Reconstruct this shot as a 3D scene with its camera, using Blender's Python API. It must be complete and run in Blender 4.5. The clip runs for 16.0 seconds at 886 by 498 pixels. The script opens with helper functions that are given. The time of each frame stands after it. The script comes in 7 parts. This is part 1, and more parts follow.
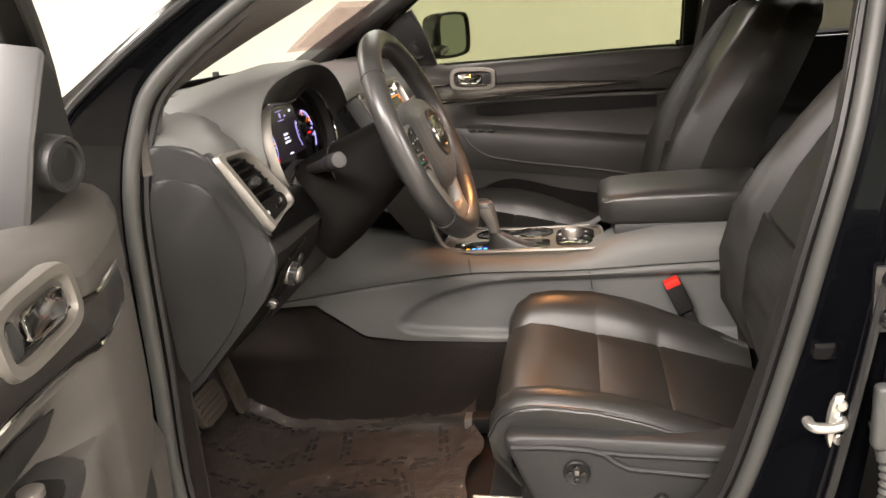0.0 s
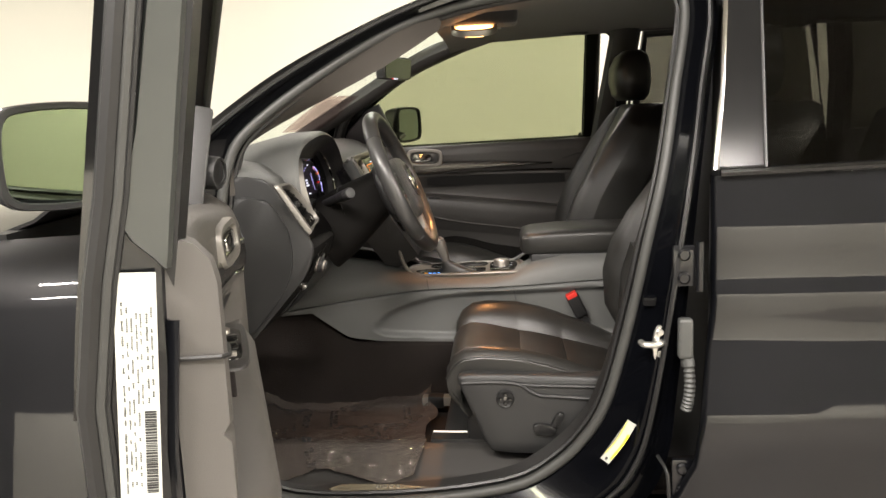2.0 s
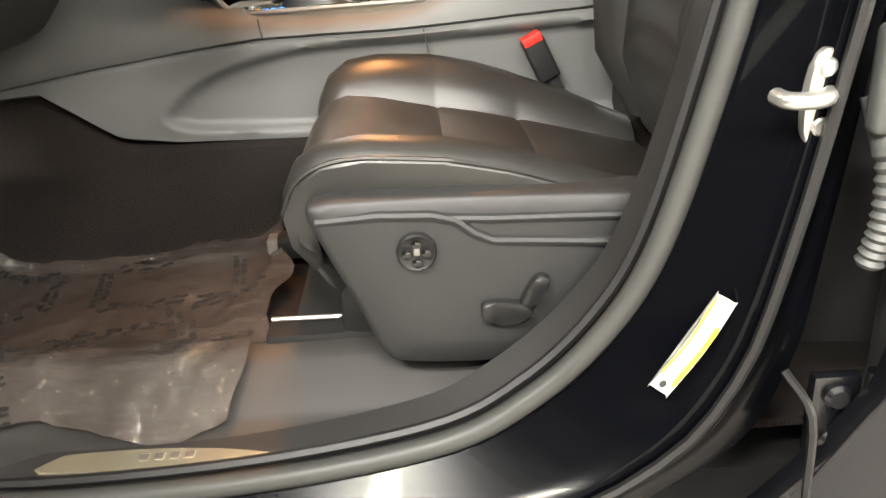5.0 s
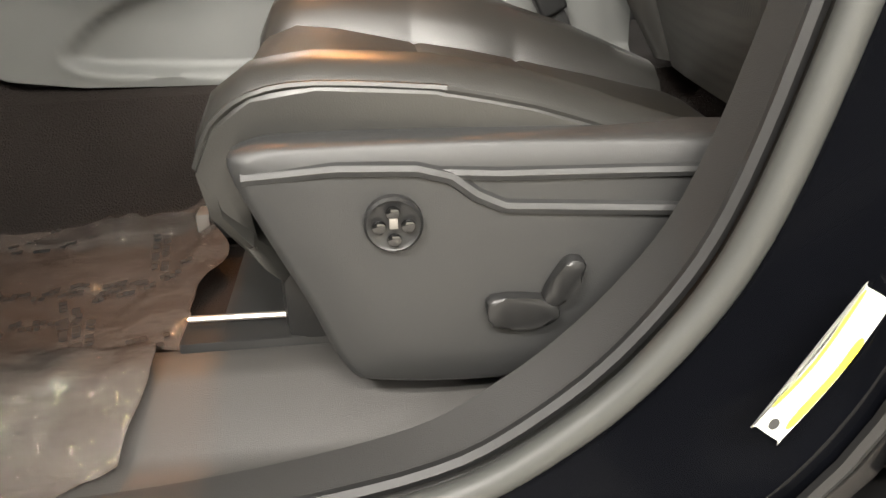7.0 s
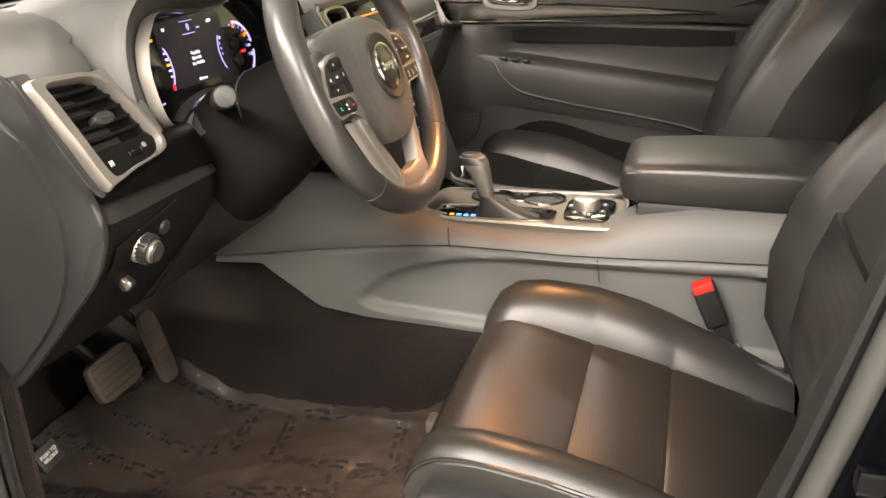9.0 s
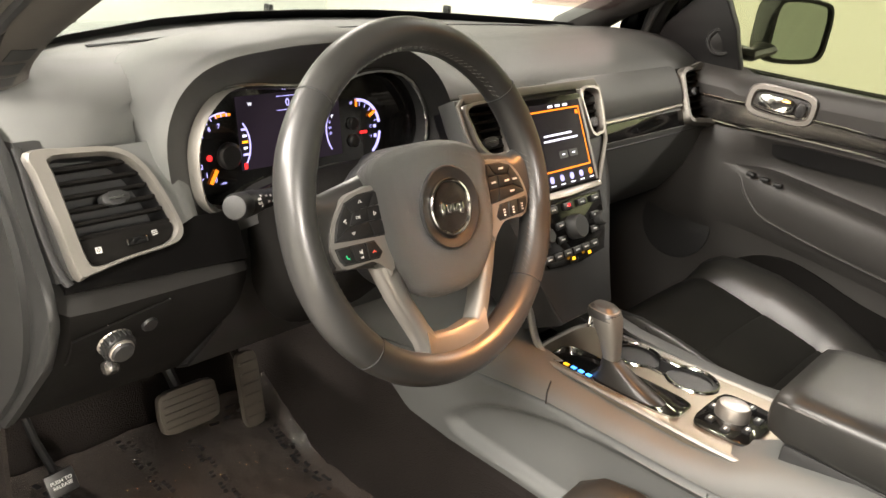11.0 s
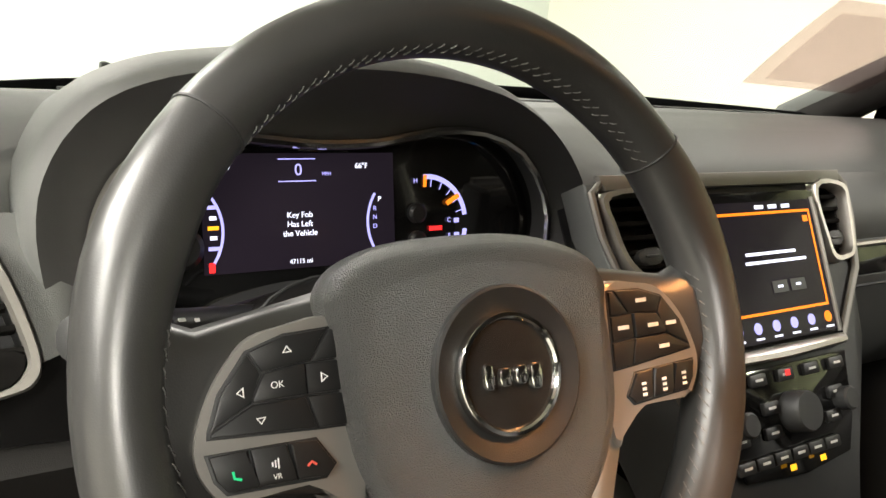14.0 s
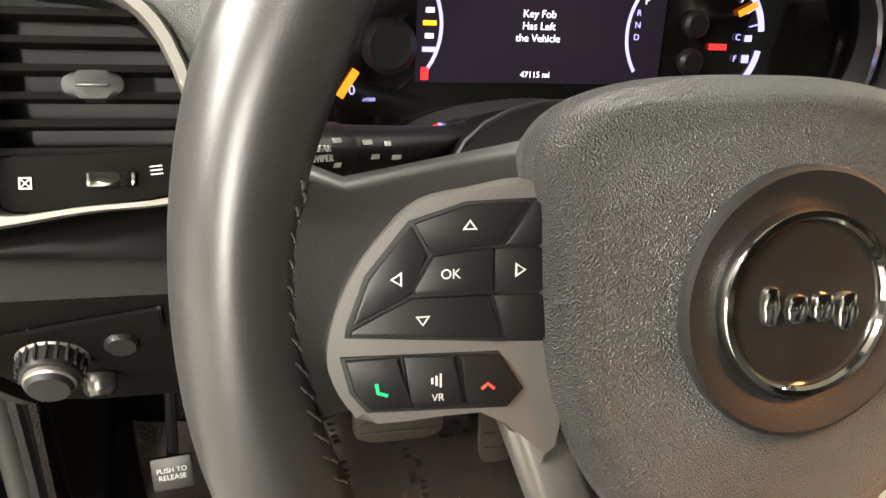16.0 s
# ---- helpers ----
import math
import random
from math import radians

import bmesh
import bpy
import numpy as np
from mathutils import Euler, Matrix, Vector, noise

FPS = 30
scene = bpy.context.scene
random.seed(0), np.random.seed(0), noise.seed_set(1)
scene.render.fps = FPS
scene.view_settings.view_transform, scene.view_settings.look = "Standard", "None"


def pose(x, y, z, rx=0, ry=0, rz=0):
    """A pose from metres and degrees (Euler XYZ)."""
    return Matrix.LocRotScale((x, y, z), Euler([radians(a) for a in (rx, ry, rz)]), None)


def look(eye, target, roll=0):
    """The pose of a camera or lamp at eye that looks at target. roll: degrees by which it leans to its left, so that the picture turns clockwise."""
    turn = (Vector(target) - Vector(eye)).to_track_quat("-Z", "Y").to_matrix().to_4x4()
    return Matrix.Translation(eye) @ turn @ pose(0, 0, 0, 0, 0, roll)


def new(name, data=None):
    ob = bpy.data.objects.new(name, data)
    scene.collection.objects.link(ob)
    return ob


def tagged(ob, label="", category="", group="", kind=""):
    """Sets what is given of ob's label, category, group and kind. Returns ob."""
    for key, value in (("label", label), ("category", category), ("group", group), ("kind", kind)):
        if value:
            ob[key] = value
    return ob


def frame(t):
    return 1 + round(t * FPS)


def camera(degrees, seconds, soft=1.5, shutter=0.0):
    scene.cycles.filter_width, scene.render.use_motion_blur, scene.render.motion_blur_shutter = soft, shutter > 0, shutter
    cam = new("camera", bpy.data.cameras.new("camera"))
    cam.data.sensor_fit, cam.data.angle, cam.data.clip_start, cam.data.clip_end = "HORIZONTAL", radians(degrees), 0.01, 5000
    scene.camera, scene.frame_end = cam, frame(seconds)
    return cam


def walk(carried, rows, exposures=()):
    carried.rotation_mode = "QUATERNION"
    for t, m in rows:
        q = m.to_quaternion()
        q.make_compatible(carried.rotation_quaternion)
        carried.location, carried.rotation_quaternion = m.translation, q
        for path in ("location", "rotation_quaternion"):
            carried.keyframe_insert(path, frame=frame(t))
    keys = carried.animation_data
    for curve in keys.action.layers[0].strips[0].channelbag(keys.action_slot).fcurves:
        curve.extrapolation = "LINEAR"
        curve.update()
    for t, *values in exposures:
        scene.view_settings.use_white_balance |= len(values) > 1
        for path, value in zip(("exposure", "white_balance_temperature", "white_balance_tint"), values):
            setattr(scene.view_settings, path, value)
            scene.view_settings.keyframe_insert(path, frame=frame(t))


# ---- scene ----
cam = camera(57.2, 16.0)
PATH = [
    (0, (0.246, -1.757, 1.401), (-0.095, 0.127, 0.823), -4.5),
    (0.5, (0.189, -1.968, 1.372), (0.015, -0.046, 0.847), -5.2),
    (1, (0.198, -2.191, 1.376), (0.083, -0.248, 0.917), -3.5),
    (1.5, (0.23, -2.4, 1.377), (0.087, -0.445, 0.982), -2.7),
    (2, (0.245, -2.449, 1.378), (0.084, -0.487, 1.027), -2.5),
    (2.5, (0.255, -2.421, 1.381), (0.094, -0.46, 1.025), -2.5),
    (3, (0.217, -2.277, 1.361), (0.112, -0.317, 0.98), -3.4),
    (3.5, (0.184, -2.108, 1.314), (0.159, -0.155, 0.883), -4.5),
    (4, (0.194, -1.945, 1.244), (0.202, -0.015, 0.723), -4.7),
    (4.5, (0.18, -1.62, 1.115), (0.251, 0.263, 0.447), -3.3),
    (5, (0.238, -1.411, 1.036), (0.276, 0.418, 0.227), -3.6),
    (5.2, (0.253, -1.367, 1.007), (0.26, 0.456, 0.184), -4.2),
    (7.3, (0.222, -1.169, 0.921), (0.358, 0.638, 0.073), -2.2),
    (7.5, (0.292, -1.285, 1.012), (0.213, 0.529, 0.173), -4.8),
    (8, (0.307, -1.561, 1.212), (0.141, 0.279, 0.445), -1.9),
    (8.5, (0.332, -1.484, 1.294), (-0.007, 0.332, 0.529), -2.8),
    (9, (0.37, -1.35, 1.363), (-0.168, 0.42, 0.604), -1.2),
    (9.5, (0.484, -1.202, 1.399), (-0.402, 0.43, 0.657), 3.5),
    (9.7, (0.512, -1.153, 1.426), (-0.486, 0.41, 0.677), 5.0),
    (11.8, (0.512, -0.965, 1.48), (-0.728, 0.41, 0.724), 5.9),
    (12, (0.499, -0.971, 1.468), (-0.773, 0.4, 0.761), 4.9),
    (12.5, (0.409, -0.955, 1.425), (-0.936, 0.455, 0.972), -0.7),
    (13, (0.339, -0.875, 1.361), (-0.917, 0.634, 0.98), -1.3),
    (13.5, (0.326, -0.711, 1.331), (-1.046, 0.679, 0.899), 3.1),
    (14, (0.285, -0.608, 1.351), (-1.317, 0.458, 0.808), 5.7),
    (14.5, (0.229, -0.563, 1.356), (-1.506, 0.167, 0.68), 6.2),
    (15, (0.186, -0.548, 1.341), (-1.568, -0.036, 0.528), 5.4),
    (15.5, (0.175, -0.547, 1.335), (-1.527, -0.075, 0.396), 6.1),
    (16, (0.177, -0.547, 1.327), (-1.453, -0.058, 0.276), 6.6),
]
walk(cam, [(t, look(eye, target, roll)) for t, eye, target, roll in PATH],
     [(0, 0.24, 6600, 17), (2, -0.12, 6480, 14), (4, 0.26, 6500, 14), (4.5, 0.64, 6400, 12), (5.2, 0.87, 6400, 11), (7.5, 0.94, 6450, 11), (9, 0.72, 6800, 16), (9.7, 0.72, 6850, 16),
      (12, 0.45, 6400, 10), (13, 0.2, 6350, 10), (14, 0.38, 6400, 9), (14.5, 0.73, 6450, 9), (16, 0.80, 6500, 10)])

# ---------------------------------------------------------------- light
world = bpy.data.worlds.new("studio_world")
scene.world = world
world.use_nodes = True
world.node_tree.nodes["Background"].inputs[0].default_value = (0.9, 0.88, 0.8, 1)
world.node_tree.nodes["Background"].inputs[1].default_value = 0.02
scene.view_settings.exposure = 0.0


def area_lamp(name, place, target, sx, sy, watts, colour):
    data = bpy.data.lights.new(name, "AREA")
    data.shape, data.size, data.size_y, data.energy, data.color = "RECTANGLE", sx, sy, watts, colour
    ob = new(name, data)
    ob.matrix_world = look(place, target)
    return ob


WARM = (1.0, 0.95, 0.86)
# rows of ceiling fixtures of the photo booth
for k, (lx, ly, w) in enumerate(((-3.4, -1.6, 235), (-3.4, 1.4, 150), (-1.1, -3.0, 300), (0.9, -3.6, 210), (-0.6, 3.0, 64), (2.0, 3.0, 115), (-1.6, -4.7, 140), (1.9, -4.7, 140), (5.2, -2.2, 560))):
    area_lamp("ceiling_lamp", (lx, ly, 3.28), (lx - (0.8 if k < 2 else 0.0), ly, 0), 1.5, 0.14, w, WARM)
dome = bpy.data.lights.new("dome_glow", "AREA")
dome.shape, dome.size, dome.size_y, dome.energy, dome.color, dome.spread = "RECTANGLE", 0.09, 0.05, 1.6, (1.0, 0.42, 0.13), radians(58)
new("dome_glow", dome).matrix_world = look((0.165, -0.042, 1.570), (0.11, -0.39, 0.76))


# ---------------------------------------------------------------- materials
def material(name, colour, rough=0.5, metal=0.0, grain=500.0, bump=0.1, vary=0.18, big=9.0, coat=0.0, spec=0.5, voronoi=False, sheen=0.0, bumpdist=0.0006, roughvary=0.12):
    m = bpy.data.materials.new(name)
    m.use_nodes = True
    n, l = m.node_tree.nodes, m.node_tree.links
    b = n["Principled BSDF"]
    c = n.new("ShaderNodeTexCoord")
    small = n.new("ShaderNodeTexVoronoi" if voronoi else "ShaderNodeTexNoise")
    small.inputs["Scale"].default_value = grain
    large = n.new("ShaderNodeTexNoise")
    large.inputs["Scale"].default_value = big
    large.inputs["Detail"].default_value = 5
    l.new(c.outputs["Object"], small.inputs["Vector"])
    l.new(c.outputs["Object"], large.inputs["Vector"])
    mix = n.new("ShaderNodeMix")
    mix.data_type = "RGBA"
    l.new(large.outputs[0], mix.inputs[0])
    mix.inputs[6].default_value = (*[v * (1 - vary) for v in colour], 1)
    mix.inputs[7].default_value = (*[min(1, v * (1 + vary)) for v in colour], 1)
    l.new(mix.outputs[2], b.inputs["Base Color"])
    rr = n.new("ShaderNodeMapRange")
    rr.inputs[3].default_value, rr.inputs[4].default_value = max(0.02, rough - roughvary * rough), min(1, rough + roughvary * rough)
    l.new(large.outputs[0], rr.inputs[0])
    l.new(rr.outputs[0], b.inputs["Roughness"])
    b.inputs["Metallic"].default_value = metal
    b.inputs["Specular IOR Level"].default_value = spec
    b.inputs["Coat Weight"].default_value = coat
    b.inputs["Coat Roughness"].default_value = 0.03
    b.inputs["Sheen Weight"].default_value = sheen
    if bump:
        bn = n.new("ShaderNodeBump")
        bn.inputs["Strength"].default_value, bn.inputs["Distance"].default_value = bump, bumpdist
        l.new(small.outputs[0], bn.inputs["Height"])
        l.new(bn.outputs[0], b.inputs["Normal"])
    return m


def glow(name, colour, strength):
    m = bpy.data.materials.new(name)
    m.use_nodes = True
    b = m.node_tree.nodes["Principled BSDF"]
    b.inputs["Base Color"].default_value = (*[v * 0.3 for v in colour], 1)
    b.inputs["Emission Color"].default_value = (*colour, 1)
    b.inputs["Emission Strength"].default_value = strength
    b.inputs["Roughness"].default_value = 0.2
    b.inputs["Specular IOR Level"].default_value = 0.25
    return m


def pane_glass(name, tint):
    """A clear pane: tinted straight through, with a Fresnel gloss."""
    m = bpy.data.materials.new(name)
    m.use_nodes = True
    n, l = m.node_tree.nodes, m.node_tree.links
    n.remove(n["Principled BSDF"])
    t, g, mx, f = n.new("ShaderNodeBsdfTransparent"), n.new("ShaderNodeBsdfGlossy"), n.new("ShaderNodeMixShader"), n.new("ShaderNodeLayerWeight")
    t.inputs[0].default_value = (*tint, 1)
    g.inputs[0].default_value = (1, 1, 1, 1)
    g.inputs[1].default_value = 0.01
    p, q = n.new("ShaderNodeMath"), n.new("ShaderNodeMapRange")
    p.operation, p.inputs[1].default_value = "POWER", 5.0
    q.inputs[3].default_value, q.inputs[4].default_value = 0.022, 0.5
    l.new(f.outputs["Facing"], p.inputs[0])
    l.new(p.outputs[0], q.inputs[0])
    l.new(q.outputs[0], mx.inputs[0])
    l.new(t.outputs[0], mx.inputs[1])
    l.new(g.outputs[0], mx.inputs[2])
    l.new(mx.outputs[0], n["Material Output"].inputs[0])
    return m


PAINT = material("black_car_paint", (0.0022, 0.0025, 0.0036), 0.45, grain=1500, bump=0.0, vary=0.3, coat=1.0, spec=0.2)
JAMB = material("black_door_jamb_paint", (0.0018, 0.0020, 0.0028), 0.18, grain=1500, bump=0.0, vary=0.3, coat=0.16, spec=0.10)
PAINT.node_tree.nodes["Principled BSDF"].inputs["Coat IOR"].default_value = 1.55
SOFT = material("soft_grey_dash_plastic", (0.101, 0.1035, 0.099), 0.50, grain=1400, bump=0.35, voronoi=True, vary=0.10)
HARD = material("hard_grey_plastic", (0.022, 0.0223, 0.0222), 0.46, grain=1800, bump=0.25, voronoi=True, vary=0.12)
DARK = material("black_plastic", (0.012, 0.012, 0.012), 0.42, grain=2600, bump=0.06, voronoi=True)
STRIP = material("dark_gloss_strip", (0.0035, 0.0033, 0.0032), 0.32, bump=0.0, spec=0.03)
APPLIQUE = material("smoked_black_applique", (0.012, 0.012, 0.012), 0.14, bump=0.0, spec=0.12)
PIANO = material("gloss_black_plastic", (0.006, 0.006, 0.006), 0.08, bump=0.0, coat=0.6)
RIMHIDE = material("smooth_black_leather", (0.031, 0.0306, 0.0295), 0.36, grain=1100, bump=0.05, spec=0.75, voronoi=True, vary=0.2, big=25)
HIDE = material("black_seat_leather", (0.020, 0.0197, 0.018), 0.37, grain=800, bump=0.12, voronoi=True, vary=0.25, big=14, bumpdist=0.0008)
AIRBAG = material("grained_airbag_cover", (0.090, 0.0905, 0.0875), 0.33, grain=1450, bump=1.0, voronoi=True, vary=0.12, bumpdist=0.0020, spec=0.9)
SATIN = material("satin_silver_trim", (0.27, 0.256, 0.234), 0.55, 0.8, grain=2200, bump=0.04)
BEZEL = material("satin_spoke_silver", (0.36, 0.345, 0.32), 0.33, 0.65, grain=2200, bump=0.02)
SATIN_DARK = material("satin_grey_trim", (0.44, 0.41, 0.375), 0.36, 0.85, grain=2200, bump=0.04)
CHROME = material("bright_chrome", (0.82, 0.82, 0.80), 0.09, 1.0, bump=0.0, vary=0.04)
RUBBER = material("grey_rubber_seal", (0.040, 0.041, 0.0385), 0.48, grain=900, bump=0.15)
CARPET = material("dark_carpet", (0.016, 0.0128, 0.0112), 0.95, grain=420, bump=1.0, vary=0.35, spec=0.2, bumpdist=0.003)
HEADLINER = material("dark_headliner_cloth", (0.035, 0.035, 0.036), 0.95, grain=900, bump=0.4, sheen=0.2)
CHAMPAGNE = material("brushed_console_metal", (0.24, 0.205, 0.16), 0.36, 0.8, grain=1800, bump=0.05)
STEEL = material("bare_zinc_steel", (0.75, 0.74, 0.70), 0.28, 0.9, grain=300, bump=0.1)
WHITE_PAPER = material("white_paper_label", (0.40, 0.41, 0.375), 0.45, bump=0.03, vary=0.05)
INK = material("black_print", (0.02, 0.02, 0.02), 0.6, bump=0.0)
GREY_INK = material("grey_print", (0.19, 0.19, 0.183), 0.6, bump=0.0)
YELLOW = material("yellow_print", (0.80, 0.68, 0.03), 0.5, bump=0.0)
RED = material("red_plastic", (0.62, 0.03, 0.02), 0.4, bump=0.0, vary=0.05)
WHITE_INK = material("white_print", (0.75, 0.75, 0.73), 0.5, bump=0.0, vary=0.05)
THREAD = material("grey_thread", (0.11, 0.11, 0.105), 0.8, grain=4000, bump=0.4)
BELLOWS = material("grey_rubber_boot", (0.065, 0.067, 0.064), 0.5, grain=900, bump=0.1)
# pedal rubber lightened and warmed to stand for dome lamp light on it
PEDAL = material("lamplit_pedal_rubber", (0.075, 0.064, 0.052), 0.6, grain=250, bump=0.3)
# KNEE and LEDGE hold the shade under the dash in their base colours
KNEE = material("shaded_dark_plastic", (0.0068, 0.0063, 0.0058), 0.72, grain=1600, bump=0.25, voronoi=True, vary=0.12, spec=0.06)
LEDGE = material("shaded_ledge_plastic", (0.014, 0.0133, 0.0125), 0.6, grain=1600, bump=0.25, voronoi=True, vary=0.12, spec=0.15)
# the door plastic again, lightened for the light falling on the open door
DRIVERTRIM = material("lit_door_panel_plastic", (0.074, 0.069, 0.063), 0.50, grain=1400, bump=0.3, voronoi=True, vary=0.10)
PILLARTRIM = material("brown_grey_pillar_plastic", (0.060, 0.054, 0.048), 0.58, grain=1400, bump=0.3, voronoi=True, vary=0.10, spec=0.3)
# grey trim darkened to paint the shadow strip along the door seal
OPENTRIM = material("shaded_opening_trim_plastic", (0.013, 0.0125, 0.0118), 0.5, grain=1400, bump=0.3, voronoi=True, vary=0.10)
LINING = material("grained_hood_lining", (0.036, 0.0355, 0.0345), 0.5, grain=1600, bump=0.25, voronoi=True, vary=0.12)
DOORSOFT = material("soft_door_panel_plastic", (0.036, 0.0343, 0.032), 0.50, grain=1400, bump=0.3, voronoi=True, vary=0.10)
GUNMETAL = material("dark_gunmetal_trim", (0.11, 0.105, 0.10), 0.24, 0.8, grain=2200, bump=0.03)
SCUFF = material("brushed_scuff_metal", (0.80, 0.72, 0.52), 0.26, 0.85, grain=900, bump=0.08)
WALL = material("cream_wall_paint", (0.78, 0.765, 0.67), 0.85, grain=60, bump=0.05, vary=0.03, big=1.5)
WALL_FRONT = material("white_wall_paint", (0.60, 0.63, 0.585), 0.85, grain=60, bump=0.05, vary=0.03, big=1.5)
WALL_BACK = material("charcoal_curtain", (0.035, 0.034, 0.032), 0.95, grain=40, bump=0.2)
CEIL = material("grey_ceiling_paint", (0.30, 0.28, 0.25), 0.9, grain=40, bump=0.05)
FLOOR = material("grey_floor_paint", (0.20, 0.185, 0.165), 0.5, grain=30, bump=0.05, vary=0.12, big=2)
TYRE = material("tyre_rubber", (0.02, 0.02, 0.02), 0.8, grain=80, bump=0.4)
MIRROR = material("mirror_silver", (0.40, 0.46, 0.42), 0.02, 1.0, bump=0.0, vary=0.0)
DIMMED = material("dimmed_mirror_glass", (0.10, 0.115, 0.12), 0.03, 1.0, bump=0.0, vary=0.0)
LENS = glow("lit_dome_lens", (1.0, 0.45, 0.14), 14.0)
G_WHITE, G_VIOLET = glow("lit_white", (0.85, 0.85, 1.0), 1.5), glow("lit_violet_white", (0.46, 0.43, 1.0), 1.1)
G_RED, G_ORANGE, G_AMBER = glow("lit_red", (1.0, 0.03, 0.03), 1.2), glow("lit_orange", (1.0, 0.24, 0.015), 1.25), glow("lit_amber", (1.0, 0.45, 0.02), 1.3)
G_BLUE, G_GREEN, G_NIGHT = glow("lit_blue", (0.05, 0.30, 1.0), 3.0), glow("lit_green", (0.05, 0.8, 0.3), 0.5), glow("lit_dark_screen", (0.030, 0.022, 0.034), 0.28)
G_DIM_RED = glow("lit_dim_red", (0.8, 0.12, 0.08), 0.5)
CLEAR = pane_glass("clear_windshield_glass", (0.955, 0.985, 0.965))
TINT = pane_glass("green_tinted_glass", (0.60, 0.625, 0.515))
DECAL = pane_glass("faded_sticker_print", (0.93, 0.905, 0.905))
DECAL_RED = pane_glass("faded_sticker_border", (0.86, 0.77, 0.765))
LABEL_GREY = pane_glass("grey_label_print", (0.40, 0.41, 0.375))
PRIVACY = pane_glass("dark_privacy_glass", (0.27, 0.27, 0.25))


def perforated():
    m = material("perforated_seat_leather", (0.021, 0.0207, 0.0182), 0.40, grain=650, bump=0.2, voronoi=True, vary=0.2, big=14)
    n, l = m.node_tree.nodes, m.node_tree.links
    c, sc, fr, ds = n.new("ShaderNodeTexCoord"), n.new("ShaderNodeVectorMath"), n.new("ShaderNodeVectorMath"), n.new("ShaderNodeVectorMath")
    sc.operation, fr.operation, ds.operation = "MULTIPLY", "FRACTION", "DISTANCE"
    sc.inputs[1].default_value = (230, 230, 0)
    ds.inputs[1].default_value = (0.5, 0.5, 0)
    l.new(c.outputs["Object"], sc.inputs[0])
    l.new(sc.outputs[0], fr.inputs[0])
    l.new(fr.outputs[0], ds.inputs[0])
    le = n.new("ShaderNodeMath")
    le.operation, le.inputs[1].default_value = "LESS_THAN", 0.26
    l.new(ds.outputs["Value"], le.inputs[0])
    b = n["Principled BSDF"]
    old = b.inputs["Base Color"].links[0].from_socket
    mx = n.new("ShaderNodeMix")
    mx.data_type = "RGBA"
    l.new(le.outputs[0], mx.inputs[0])
    l.new(old, mx.inputs[6])
    mx.inputs[7].default_value = (0.004, 0.004, 0.004, 1)
    l.new(mx.outputs[2], b.inputs["Base Color"])
    return m


PERF = perforated()


def film_material():
    """Thin clear protective film: mostly clear, a little milky, glossy and wrinkled."""
    m = bpy.data.materials.new("clear_plastic_film")
    m.use_nodes = True
    n, l = m.node_tree.nodes, m.node_tree.links
    b = n["Principled BSDF"]
    b.inputs["Base Color"].default_value = (0.072, 0.061, 0.054, 1)
    b.inputs["Roughness"].default_value = 0.10
    t, mx, nz, mr, bp = n.new("ShaderNodeBsdfTransparent"), n.new("ShaderNodeMixShader"), n.new("ShaderNodeTexNoise"), n.new("ShaderNodeMapRange"), n.new("ShaderNodeBump")
    nz.inputs["Scale"].default_value, nz.inputs["Detail"].default_value = 16, 6
    mr.inputs[3].default_value, mr.inputs[4].default_value = 0.52, 0.80
    l.new(nz.outputs[0], mr.inputs[0])
    l.new(mr.outputs[0], mx.inputs[0])
    l.new(nz.outputs[0], bp.inputs["Height"])
    bp.inputs["Strength"].default_value, bp.inputs["Distance"].default_value = 0.6, 0.012
    l.new(bp.outputs[0], b.inputs["Normal"])
    l.new(t.outputs[0], mx.inputs[1])
    l.new(b.outputs[0], mx.inputs[2])
    g, lw, pw, gm = n.new("ShaderNodeBsdfGlossy"), n.new("ShaderNodeLayerWeight"), n.new("ShaderNodeMapRange"), n.new("ShaderNodeMixShader")
    g.inputs["Roughness"].default_value = 0.07
    pw.inputs[3].default_value, pw.inputs[4].default_value = 0.03, 0.18
    l.new(lw.outputs["Facing"], pw.inputs[0])
    l.new(pw.outputs[0], gm.inputs[0])
    l.new(bp.outputs[0], g.inputs["Normal"])
    l.new(mx.outputs[0], gm.inputs[1])
    l.new(g.outputs[0], gm.inputs[2])
    l.new(gm.outputs[0], n["Material Output"].inputs[0])
    return m


FILM = film_material()


# ---------------------------------------------------------------- mesh tools
def V(*a):
    return Vector(a)


def thing(name, place, label, category, group=""):
    ob = new(name)
    ob.location = place
    ob.empty_display_size = 0.05
    return tagged(ob, label, category, group)


def part(name, bm, mat, parent=None, label="", angle=38, kind=""):
    bmesh.ops.recalc_face_normals(bm, faces=bm.faces)
    me = bpy.data.meshes.new(name)
    bm.to_mesh(me)
    bm.free()
    me.materials.append(mat)
    me.polygons.foreach_set("use_smooth", [True] * len(me.polygons))
    me.set_sharp_from_angle(angle=radians(angle))
    ob = new(name, me)
    if parent is not None:
        ob.parent = parent
        ob.matrix_parent_inverse = Matrix.Translation(parent.location).inverted()
    return tagged(ob, label, kind=kind)


def structure(name, bm, mat, label, category=""):
    return tagged(part(name, bm, mat), label, category or name.split("_")[0], kind="structure")


